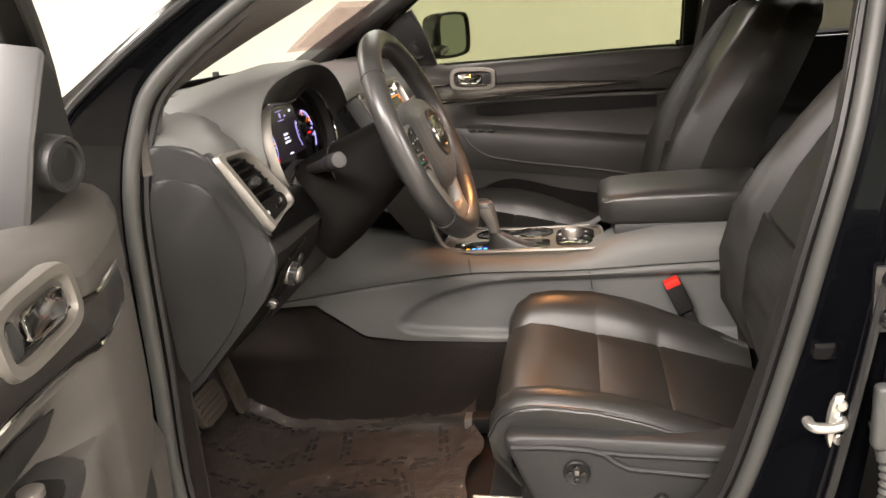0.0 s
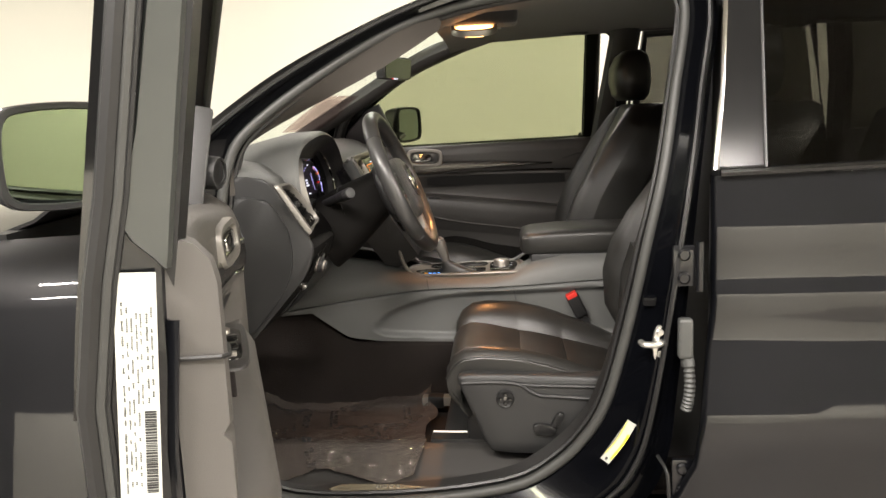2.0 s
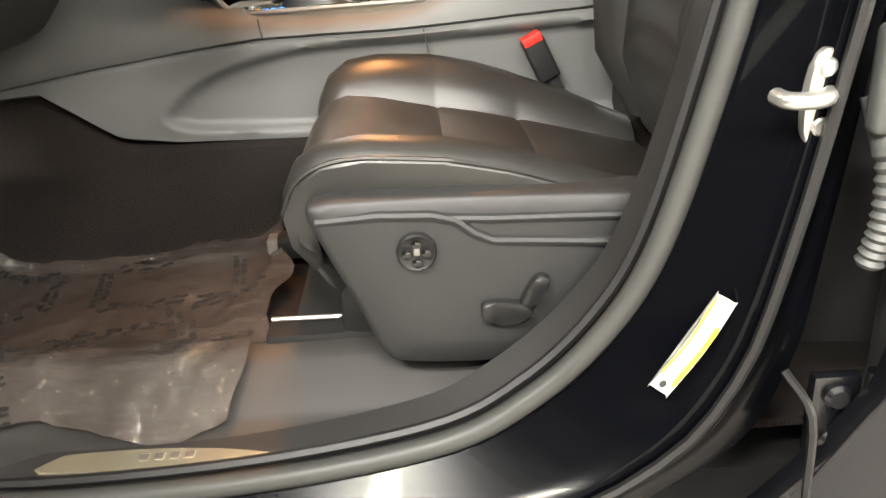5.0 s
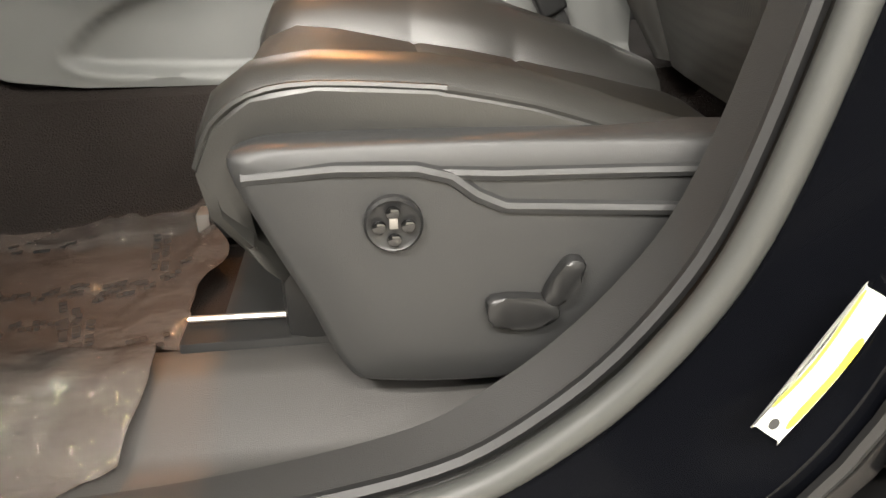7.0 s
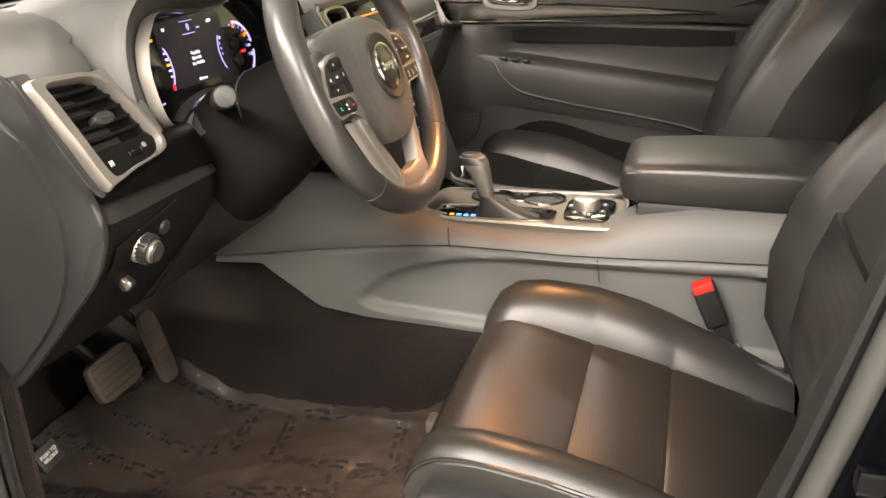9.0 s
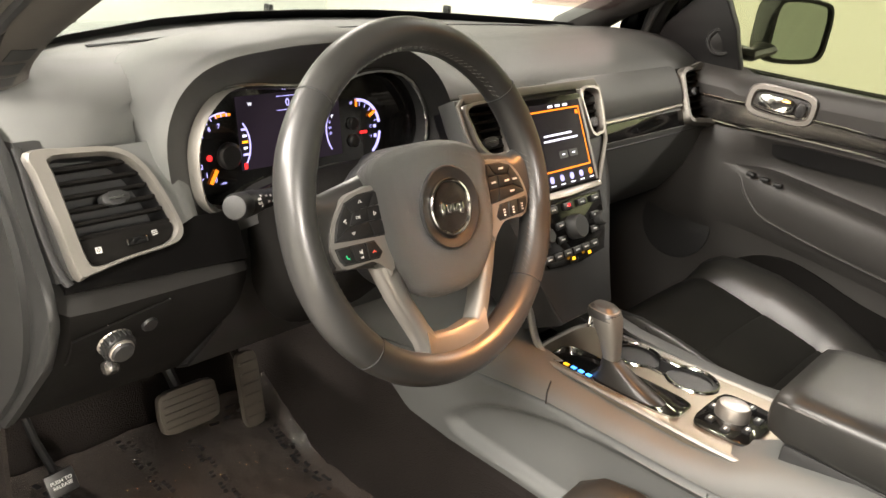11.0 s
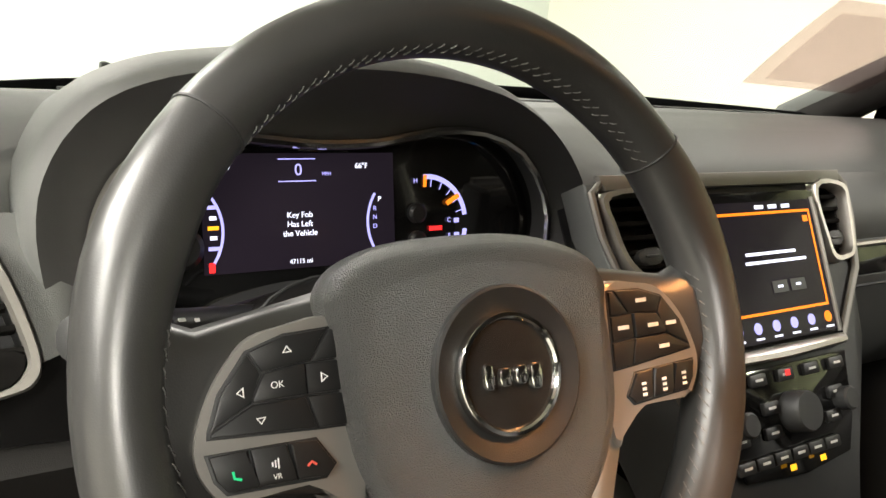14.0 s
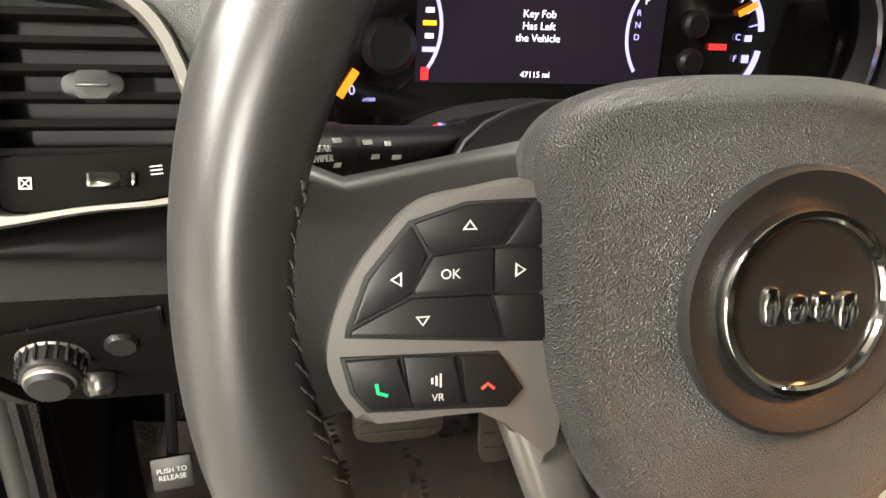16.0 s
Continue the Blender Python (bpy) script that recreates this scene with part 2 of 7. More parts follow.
def spline(pts, n, closed=False):
    """A smooth line of n points a span through the points given."""
    out, k = [], len(pts)
    pts = [Vector(p) for p in pts]
    for i in range(k if closed else k - 1):
        if closed:
            a, b, c, d = (pts[(i + j) % k] for j in (-1, 0, 1, 2))
        else:
            b, c = pts[i], pts[i + 1]
            a = pts[i - 1] if i else b * 2 - c
            d = pts[i + 2] if i + 2 < k else c * 2 - b
        for s in range(n):
            t = s / n
            out.append(0.5 * (2 * b + (c - a) * t + (2 * a - 5 * b + 4 * c - d) * t * t + (3 * b - a - 3 * c + d) * t ** 3))
    if not closed:
        out.append(pts[-1])
    return out


def loft(secs, closed=True, caps=True, bm=None, ring=False):
    """Skin over sections of equal point counts. closed: each section is a loop; ring: the last joins the first."""
    bm = bm or bmesh.new()
    rows = [[bm.verts.new(p) for p in s] for s in secs]
    n = len(rows[0])
    pairs = list(zip(rows, rows[1:])) + ([(rows[-1], rows[0])] if ring else [])
    for a, b in pairs:
        for i in range(n if closed else n - 1):
            j = (i + 1) % n
            try:
                bm.faces.new((a[i], a[j], b[j], b[i]))
            except ValueError:
                pass
    if caps and closed and not ring:
        bm.faces.new(rows[0])
        bm.faces.new(rows[-1])
    return bm


def solid(bm, t, offset=-1):
    """Gives an open sheet the thickness t."""
    bmesh.ops.recalc_face_normals(bm, faces=bm.faces)
    bmesh.ops.solidify(bm, geom=bm.faces[:], thickness=t * -offset)
    return bm


def tube(path, r, n=10, closed=False, bm=None, flat=1.0):
    """A round bar along a path; r is one radius or one a point."""
    path = [Vector(p) for p in path]
    k = len(path)
    rs = r if isinstance(r, (list, tuple)) else [r] * k
    secs, up = [], None
    for i, p in enumerate(path):
        a = path[(i - 1) % k] if closed or i else p
        b = path[(i + 1) % k] if closed or i < k - 1 else p
        d = (b - a).normalized()
        if up is None:
            up = V(0, 0, 1) if abs(d.z) < 0.9 else V(1, 0, 0)
        side = d.cross(up).normalized()
        up = side.cross(d).normalized()
        secs.append([p + rs[i] * (math.cos(q) * side + flat * math.sin(q) * up) for q in (2 * math.pi * j / n for j in range(n))])
    return loft(secs, True, not closed, bm, closed)


def box(c, s, m=None, bevel=0.0, seg=2, bm=None):
    fresh = bmesh.new()
    bmesh.ops.create_cube(fresh, size=1.0)
    bmesh.ops.scale(fresh, vec=s, verts=fresh.verts)
    if bevel:
        bmesh.ops.bevel(fresh, geom=fresh.edges[:], offset=bevel, segments=seg, affect="EDGES", profile=0.6)
    bmesh.ops.transform(fresh, matrix=(m or Matrix.Identity(4)) @ Matrix.Translation(c) if m else Matrix.Translation(c), verts=fresh.verts)
    return join(bm, fresh)


def join(bm, fresh):
    if bm is None:
        return fresh
    me = bpy.data.meshes.new("scratch")
    fresh.to_mesh(me)
    fresh.free()
    bm.from_mesh(me)
    bpy.data.meshes.remove(me)
    return bm


def prism(poly, z0, z1, m=None, bevel=0.0, bm=None, seg=2):
    """A flat outline in local x, y pulled from z0 to z1, with rounded rims."""
    fresh = bmesh.new()
    lo = [fresh.verts.new((p[0], p[1], z0)) for p in poly]
    hi = [fresh.verts.new((p[0], p[1], z1)) for p in poly]
    k = len(poly)
    fresh.faces.new(lo)
    fresh.faces.new(hi)
    for i in range(k):
        fresh.faces.new((lo[i], lo[(i + 1) % k], hi[(i + 1) % k], hi[i]))
    if bevel:
        rims = [e for e in fresh.edges if abs(e.verts[0].co.z - e.verts[1].co.z) < 1e-7]
        bmesh.ops.bevel(fresh, geom=rims, offset=bevel, segments=seg, affect="EDGES", profile=0.5)
    if m is not None:
        bmesh.ops.transform(fresh, matrix=m, verts=fresh.verts)
    return join(bm, fresh)


def frame_prism(outer, inner, z0, z1, m=None, bevel=0.0, bm=None):
    """A ring between two outlines of equal counts."""
    k = len(outer)
    b = min(bevel, (z1 - z0) * 0.45)

    def lerp(f):
        return [(o[0] + (i[0] - o[0]) * f, o[1] + (i[1] - o[1]) * f) for o, i in zip(outer, inner)]
    secs = []
    for line, z in ((outer, z0), (outer, z1 - b), (lerp(0.18), z1), (lerp(0.82), z1), (inner, z1 - b), (inner, z0)):
        secs.append([(p[0], p[1], z) for p in line])
    fresh = loft(secs, True, False, None, True)
    if m is not None:
        bmesh.ops.transform(fresh, matrix=m, verts=fresh.verts)
    return join(bm, fresh)


def lathe(profile, m=None, n=24, bm=None):
    """Radius and height pairs turned about local z."""
    secs = [[(max(r, 1e-5) * math.cos(2 * math.pi * j / n), max(r, 1e-5) * math.sin(2 * math.pi * j / n), z) for j in range(n)] for r, z in profile]
    fresh = loft(secs, True, True)
    if m is not None:
        bmesh.ops.transform(fresh, matrix=m, verts=fresh.verts)
    return join(bm, fresh)


def oval(cx, cy, rx, ry, n=24, power=2.0, start=0.0):
    out = []
    for j in range(n):
        a = start + 2 * math.pi * j / n
        c, s = math.cos(a), math.sin(a)
        out.append((cx + rx * math.copysign(abs(c) ** (2 / power), c), cy + ry * math.copysign(abs(s) ** (2 / power), s)))
    return out


def sheet(rows, t=0.0):
    """A skin over a grid of places, made solid if t is given."""
    bm = loft(rows, False, False)
    return solid(bm, t) if t else bm


def axes(place, x, y):
    """A frame with its local x and y along the given ways."""
    x = Vector(x).normalized()
    z = x.cross(Vector(y)).normalized()
    y = z.cross(x)
    m = Matrix.Identity(4)
    for i, a in enumerate((x, y, z)):
        m[0][i], m[1][i], m[2][i] = a
    m.translation = place
    return m


def words(text, size, m, mat, parent, name="lettering", depth=0.0004, space=1.0):
    """Raised lettering in the built-in font, centred at m."""
    cu = bpy.data.curves.new(name, "FONT")
    cu.body, cu.size, cu.extrude, cu.align_x, cu.align_y, cu.space_line = text, size, depth, "CENTER", "CENTER", space
    tmp = bpy.data.objects.new(name, cu)
    scene.collection.objects.link(tmp)
    me = bpy.data.meshes.new_from_object(tmp.evaluated_get(bpy.context.evaluated_depsgraph_get()))
    bpy.data.objects.remove(tmp)
    bpy.data.curves.remove(cu)
    bm = bmesh.new()
    bm.from_mesh(me)
    bpy.data.meshes.remove(me)
    bmesh.ops.transform(bm, matrix=m, verts=bm.verts)
    return part(name, bm, mat, parent)


def arc_band(cx, cy, r0, r1, a0, a1, z0, z1, m, n=18, bm=None):
    pts = [(cx + r1 * math.cos(a0 + (a1 - a0) * j / n), cy + r1 * math.sin(a0 + (a1 - a0) * j / n)) for j in range(n + 1)]
    pts += [(cx + r0 * math.cos(a1 - (a1 - a0) * j / n), cy + r0 * math.sin(a1 - (a1 - a0) * j / n)) for j in range(n + 1)]
    return prism(pts, z0, z1, m, 0, bm)

# ---------------------------------------------------------------- the photo booth
structure("floor", box((0, -1.8, -0.05), (13, 13.2, 0.1)), FLOOR, "grey painted studio floor with a dull sheen", "floor")
structure("wall_front", box((-6.05, -1.75, 1.75), (0.1, 13.0, 3.5)), WALL_FRONT, "white painted studio wall, brightly lit", "wall")
structure("wall_far", box((0, 4.55, 1.75), (12.0, 0.1, 3.5)), WALL, "plain cream painted studio wall", "wall")
structure("wall_back", box((0, -8.05, 1.75), (12.0, 0.1, 3.5)), WALL_BACK, "dark charcoal curtained studio wall", "wall")
structure("wall_rear", box((6.05, -1.75, 1.75), (0.1, 13.0, 3.5)), WALL, "plain cream painted studio wall", "wall")
# added panel, never in view: gives the rear door its pale reflected bands
structure("partition", box((1.6, -5.6, 0.60), (8.7, 0.08, 1.20), None, 0.01), WALL, "unseen low cream panel added to reflect in the black doors", "wall")
structure("ceiling", box((0, -1.75, 3.45), (12.0, 12.5, 0.1)), CEIL, "grey painted studio ceiling", "ceiling")

# ---------------------------------------------------------------- the body shell
CY = 0.035  # the car's middle plane


def far(y):
    return 2 * CY - y


body = thing("suv_body", (0.3, CY, 0.0), "glossy black sport utility vehicle with its driver door open", "car")

OPENING = [(-0.384, -0.739, 0.694), (-0.380, -0.739, 0.918), (-0.381, -0.732, 1.10), (-0.374, -0.726, 1.19), (-0.359, -0.712, 1.262), (-0.326, -0.698, 1.327),
           (-0.220, -0.666, 1.412), (-0.058, -0.620, 1.512), (0.081, -0.588, 1.573), (0.25, -0.575, 1.608), (0.45, -0.573, 1.622), (0.60, -0.575, 1.612),
           (0.640, -0.590, 1.56), (0.609, -0.652, 1.393), (0.574, -0.712, 1.22), (0.536, -0.736, 1.07), (0.500, -0.739, 0.912), (0.451, -0.739, 0.735),
           (0.401, -0.739, 0.644), (0.325, -0.739, 0.571), (0.224, -0.740, 0.524), (0.0, -0.741, 0.496), (-0.262, -0.741, 0.500), (-0.350, -0.740, 0.555)]
OUTER = [(-0.47, -0.80, 0.69), (-0.48, -0.80, 0.92), (-0.49, -0.795, 1.10), (-0.50, -0.785, 1.18), (-0.50, -0.770, 1.275), (-0.43, -0.745, 1.338),
         (-0.262, -0.702, 1.456), (-0.090, -0.660, 1.545), (0.060, -0.635, 1.607), (0.25, -0.618, 1.662), (0.45, -0.612, 1.682), (0.63, -0.615, 1.68),
         (0.705, -0.645, 1.58), (0.680, -0.700, 1.393), (0.646, -0.772, 1.22), (0.626, -0.80, 1.07), (0.610, -0.805, 0.912), (0.592, -0.805, 0.735),
         (0.575, -0.80, 0.60), (0.52, -0.79, 0.49), (0.35, -0.79, 0.41), (0.0, -0.79, 0.39), (-0.30, -0.79, 0.39), (-0.44, -0.795, 0.46)]
inner_loop = spline(OPENING, 6, True)
outer_loop = spline(OUTER, 6, True)


def band(f, dy):
    return [V(a.x + (b.x - a.x) * f, a.y + (b.y - a.y) * min(1, f * 1.9) + dy, a.z + (b.z - a.z) * f) for a, b in zip(inner_loop, outer_loop)]


side = [[V(p.x, p.y + (0.012 if p.x < 0.05 and p.z > 1.15 else (0.022 if p.x < -0.2 else 0.045)), p.z) for p in band(-0.14, 0)], band(0.0, 0.012), band(0.10, 0.0), band(0.42, 0.006), band(0.50, -0.004), band(0.66, 0.0), band(0.74, 0.016), band(0.90, 0.034), band(1.0, 0.040), [V(p.x, p.y + 0.07, p.z) for p in outer_loop]]
part("body_side", loft(side[1:], True, False), JAMB, body, "black painted door frame and pillars", 50)
part("opening_trim", loft(side[:2], True, False), OPENTRIM, body, "plastic lining inside the door opening, darkened as a shadow strip", 50)
part("body_side", loft([[V(p.x, far(p.y), p.z) for p in s] for s in side[1:]], True, False), PAINT, body, "black painted door frame and pillars", 50)
seal = spline([V(p.x, p.y - 0.004, p.z) for p in inner_loop[::2]], 2, True)
part("door_opening_seal", tube(seal, 0.0118, 10, True), RUBBER, body, "grey rubber weather seal round the door opening")
part("seal_lip", tube([p + V(0, 0.016, 0) - 0.014 * (V(0.12, p.y, 1.05) - p).normalized() * -1 for p in seal], 0.006, 6, True), DARK, body, "black inner lip of the weather seal")
part("outer_seal", tube([p + V(0, -0.006, 0) for p in band(0.60, 0.0)][::2], 0.0055, 6, True), DARK, body, "thin black outer weather seal")

# roof and headliner
roof = []
for x, zc in ((0.06, 1.632), (0.25, 1.685), (0.60, 1.715), (1.1, 1.72), (1.7, 1.70), (2.2, 1.66)):
    zs = 1.60 if x < 0.1 else (1.655 if x < 0.3 else 1.678)
    roof.append([V(x, CY + s * 0.655, zs - 0.004 + (zc - zs) * (1 - abs(s) ** 2.6)) for s in (-1, -0.9, -0.7, -0.45, -0.2, 0, 0.2, 0.45, 0.7, 0.9, 1)])
part("roof", sheet(roof, 0.02), PAINT, body, "glossy black steel roof")
lining = []
for x, zc in ((0.05, 1.597), (0.20, 1.640), (0.50, 1.652), (1.1, 1.655), (1.9, 1.645)):
    lining.append([V(x, CY + s * 0.615, zc - 0.035 * abs(s) ** 3) for s in (-1, -0.8, -0.4, 0, 0.4, 0.8, 1)])
part("headliner", sheet(lining, 0.012), HEADLINER, body, "dark cloth headliner")


def pillar(line, w, t, name, mat, label):
    """A trim bar of oval section along a line."""
    part(name, tube(spline(line, 4), w, 12, False, None, t), mat, body, label)


# inside trims of the windshield pillars
TRIM_IN = spline([(0.10, -0.570, 1.545), (-0.02, -0.597, 1.474), (-0.14, -0.615, 1.413), (-0.21, -0.617, 1.379), (-0.30, -0.619, 1.333), (-0.352, -0.622, 1.303), (-0.375, -0.634, 1.274), (-0.356, -0.650, 1.254), (-0.342, -0.664, 1.234), (-0.338, -0.672, 1.205)], 4)
TRIM_OUT = spline([(0.10, -0.592, 1.575), (-0.04, -0.624, 1.516), (-0.14, -0.648, 1.458), (-0.22, -0.674, 1.408), (-0.29, -0.694, 1.352), (-0.333, -0.704, 1.312), (-0.350, -0.711, 1.275), (-0.354, -0.716, 1.250), (-0.358, -0.719, 1.228), (-0.360, -0.721, 1.200)], 4)


def on_trim(v, u, lift=0.0):
    """A point of the driver's pillar trim: v along it from the roof, u from the glass side to the door side."""
    i = min(len(TRIM_IN) - 2, int(v * 4))
    k = v * 4 - i
    a, b = TRIM_IN[i].lerp(TRIM_IN[i + 1], k), TRIM_OUT[i].lerp(TRIM_OUT[i + 1], k)
    return a.lerp(b, u) + V(0.75, 0.55, -0.25) * (0.010 * math.sin(math.pi * min(1.0, u * 1.02)) + lift)


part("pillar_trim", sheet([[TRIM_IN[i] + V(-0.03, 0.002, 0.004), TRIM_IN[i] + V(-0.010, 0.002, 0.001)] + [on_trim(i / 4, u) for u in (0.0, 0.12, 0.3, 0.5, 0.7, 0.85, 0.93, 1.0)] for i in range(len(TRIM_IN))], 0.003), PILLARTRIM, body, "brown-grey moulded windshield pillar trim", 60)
vent_frame = part("pillar_vent", sheet([[on_trim(v, u, 0.0012) for u in (0.16 + 0.14 * (v - 5.15), 0.38 + 0.13 * (v - 5.15), 0.62 + 0.12 * (v - 5.15))] for v in (5.15, 5.6, 6.0, 6.4, 6.8, 7.15)], 0.001), HARD, body, "small slotted side window vent")
for k in range(4):
    v0 = 5.22 + 0.48 * k
    part("vent_slot", sheet([[on_trim(v, u + 0.13 * (v - 5.15), 0.0045) for u in (0.20, 0.38, 0.58)] for v in (v0, v0 + 0.18, v0 + 0.36)], 0.0008), INK, vent_frame, "black slot")
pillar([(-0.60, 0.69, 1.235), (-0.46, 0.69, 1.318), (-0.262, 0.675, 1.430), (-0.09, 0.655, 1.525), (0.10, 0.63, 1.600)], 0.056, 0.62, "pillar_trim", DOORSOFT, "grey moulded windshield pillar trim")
# inner side of the far roof rail and pillars
pillar([(0.06, 0.62, 1.598), (0.25, 0.625, 1.622), (0.45, 0.63, 1.632), (0.62, 0.63, 1.630), (1.1, 0.62, 1.628), (1.6, 0.60, 1.62)], 0.028, 0.8, "roof_rail_trim", HEADLINER, "dark roof rail trim")
pillar([(0.06, -0.56, 1.602), (0.25, -0.56, 1.630), (0.45, -0.56, 1.642), (0.62, -0.56, 1.640), (1.1, -0.55, 1.635), (1.6, -0.53, 1.62)], 0.022, 0.8, "roof_rail_trim", HEADLINER, "dark roof rail trim")
for yy, s in ((0.655, 1), (-0.60, -1)):
    rows = []
    for z, x0, x1 in ((0.55, 0.56, 0.74), (0.9, 0.575, 0.72), (1.22, 0.575, 0.70), (1.45, 0.615, 0.715), (1.64, 0.645, 0.74)):
        y = yy + s * (0.05 if z < 1.2 else 0.05 - (z - 1.2) * 0.26)
        rows.append([V(x0, y + s * 0.02, z), V(x0 + 0.012, y, z), V((x0 + x1) / 2, y - s * 0.012, z), V(x1 - 0.012, y, z), V(x1, y + s * 0.02, z)])
    part("middle_pillar_trim", sheet(rows, 0.008), HARD, body, "grey moulded middle pillar trim")
part("belt_guide", tube(spline([(0.66, 0.63, 1.47), (0.655, 0.655, 1.3), (0.67, 0.68, 1.05), (0.68, 0.69, 0.8)], 4), 0.024, 4, False, None, 0.12), DARK, body, "black seat belt webbing")
part("belt_anchor", box((0.652, 0.628, 1.475), (0.022, 0.02, 0.05), None, 0.005), DARK, body, "black shoulder belt anchor")

# bonnet, wings and lower body
wing = []
for x, zt, yo in ((-0.50, 1.150, -0.825), (-0.62, 1.160, -0.872), (-0.85, 1.155, -0.890), (-1.15, 1.14, -0.896), (-1.5, 1.11, -0.89), (-1.8, 1.05, -0.84)):
    wing.append([V(x, yo - 0.090, 0.40), V(x, yo - 0.062, 0.55), V(x, yo - 0.026, 0.72), V(x, yo + 0.012, 0.88), V(x, yo + 0.036, 0.985), V(x, yo + 0.052, 1.035), V(x, yo + 0.10, zt - 0.065), V(x, yo + 0.17, zt - 0.035)])
part("front_wing", sheet(wing, 0.006), PAINT, body, "glossy black front wing")
part("front_wing", sheet([[V(p.x, far(p.y), p.z) for p in s] for s in wing], 0.006), PAINT, body, "glossy black front wing")
bonnet = []
for x, zc in ((-0.92, 1.150), (-1.1, 1.155), (-1.4, 1.13), (-1.8, 1.06), (-1.95, 0.95)):
    bonnet.append([V(x, CY + s * 0.765, zc - 0.035 * abs(s) ** 2.5 + (0.012 if 0.3 < abs(s) < 0.7 else 0)) for s in (-1, -0.9, -0.7, -0.5, -0.3, 0, 0.3, 0.5, 0.7, 0.9, 1)])
part("bonnet", sheet(bonnet, 0.01), PAINT, body, "glossy black bonnet")
part("front_bumper", box((-1.93, CY, 0.66), (0.16, 1.70, 0.62), None, 0.06, 3), PAINT, body)
part("cowl", sheet([[V(x, CY + s * 0.68, z - 0.012 * abs(s)) for s in (-1, -0.6, -0.2, 0.2, 0.6, 1)] for x, z in ((-0.93, 1.142), (-0.86, 1.165), (-0.80, 1.205))], 0.008), DARK, body, "black plastic windshield cowl")
part("firewall", box((-0.905, CY, 0.80), (0.04, 1.50, 0.66)), DARK, body)
part("underbody", box((0.45, CY, 0.36), (2.85, 1.46, 0.14), None, 0.02), DARK, body)
for yy in (-0.80, far(-0.80)):
    part("rocker_panel", box((0.12, yy, 0.36), (1.36, 0.06, 0.16), None, 0.02, 3), JAMB, body, "black sill panel below the doors")
part("tailgate", box((2.45, CY, 0.95), (0.16, 1.5, 1.1), None, 0.05, 3), PAINT, body)
rear_q = [[V(x, -0.845 + dy, z) for z, dy in ((0.40, 0.03), (0.6, -0.01), (0.9, 0.0), (1.15, 0.02), (1.24, 0.05))] for x in (1.50, 1.9, 2.4)]
part("rear_quarter", sheet(rear_q, 0.02), PAINT, body)
part("rear_quarter", sheet([[V(p.x, far(p.y), p.z) for p in s] for s in rear_q], 0.02), PAINT, body)
for xx in (-1.35, 1.56):
    for yy, s in ((-0.78, -1), (far(-0.78), 1)):
        m = pose(xx, yy, 0.375, 90 * -s)
        w = part("wheel", lathe([(0.0, 0.06), (0.20, 0.09), (0.23, 0.10), (0.235, -0.1), (0.0, -0.1)], m, 28), SATIN_DARK, body)
        part("tyre", lathe([(0.235, -0.115), (0.345, -0.12), (0.372, -0.09), (0.375, 0.0), (0.372, 0.09), (0.345, 0.12), (0.235, 0.115)], m, 36), TYRE, w)

# windshield with its dark border
shield = []
for f in (0.0, 0.25, 0.5, 0.75, 1.0):
    row = []
    for s in (-1, -0.8, -0.5, -0.25, 0, 0.25, 0.5, 0.8, 1):
        xb, zb = -0.845 + 0.29 * abs(s) ** 2.2, 1.225
        xt, zt = 0.02 + 0.10 * abs(s) ** 2.2, 1.628 - 0.015 * abs(s) ** 2
        row.append(V(xb + (xt - xb) * f, CY + s * (0.678 - 0.088 * f), zb + (zt - zb) * f + 0.018 * math.sin(math.pi * f)))
    shield.append(row)
glass = tagged(part("windshield", sheet(shield, 0.005), CLEAR), "clear laminated windshield of the vehicle", "windshield", kind="structure")
glass.visible_shadow = False
part("glass_border", sheet([[a.lerp(b, 0.36 * k / 3) + V(0.003, 0, -0.006) for a, b in zip(shield[0], shield[1])] for k in range(4)], 0.001), DARK, glass, "black printed border at the foot of the glass")
edge = [row[0] for row in shield], [row[-1] for row in shield]
for side_line in edge:
    part("windshield_molding", tube([p + V(0, 0, 0.004) for p in side_line], 0.011, 6), DARK, body)
part("windshield_molding", tube([p + V(0.02, 0, 0.006) for p in shield[0]], 0.011, 6), DARK, body, "black border at the foot of the glass")
part("windshield_molding", tube([p + V(0, 0, 0.0) for p in shield[-1]], 0.016, 6), DARK, body)
for yy in (-0.42, -0.02, 0.44):
    x0 = -0.80 + 0.25 * abs(yy - CY) ** 2
    part("washer_nozzle", box((x0, yy, 1.256), (0.018, 0.012, 0.018), None, 0.004), DARK, body)

# ---------------------------------------------------------------- rear door, closed, with dark glass
rdoor = thing("rear_door", (1.05, -0.83, 0.40), "glossy black closed rear passenger door with dark glass", "car door")
PROFILE = [(0.405, -0.790), (0.47, -0.815), (0.55, -0.838), (0.62, -0.855), (0.645, -0.859), (0.662, -0.861), (0.728, -0.8608), (0.738, -0.8585), (0.80, -0.8435), (0.875, -0.8255),
           (0.888, -0.8232), (0.93, -0.8225), (0.968, -0.8222), (0.978, -0.8212), (1.003, -0.8160), (1.014, -0.8145), (1.06, -0.8140), (1.102, -0.8136), (1.114, -0.8125), (1.168, -0.8072), (1.180, -0.8060), (1.215, -0.8025)]


def edge_x(z):
    return 0.655 - max(0.0, 0.95 - z) * 0.12 if z > 0.6 else 0.613 - (0.6 - z) * 0.55


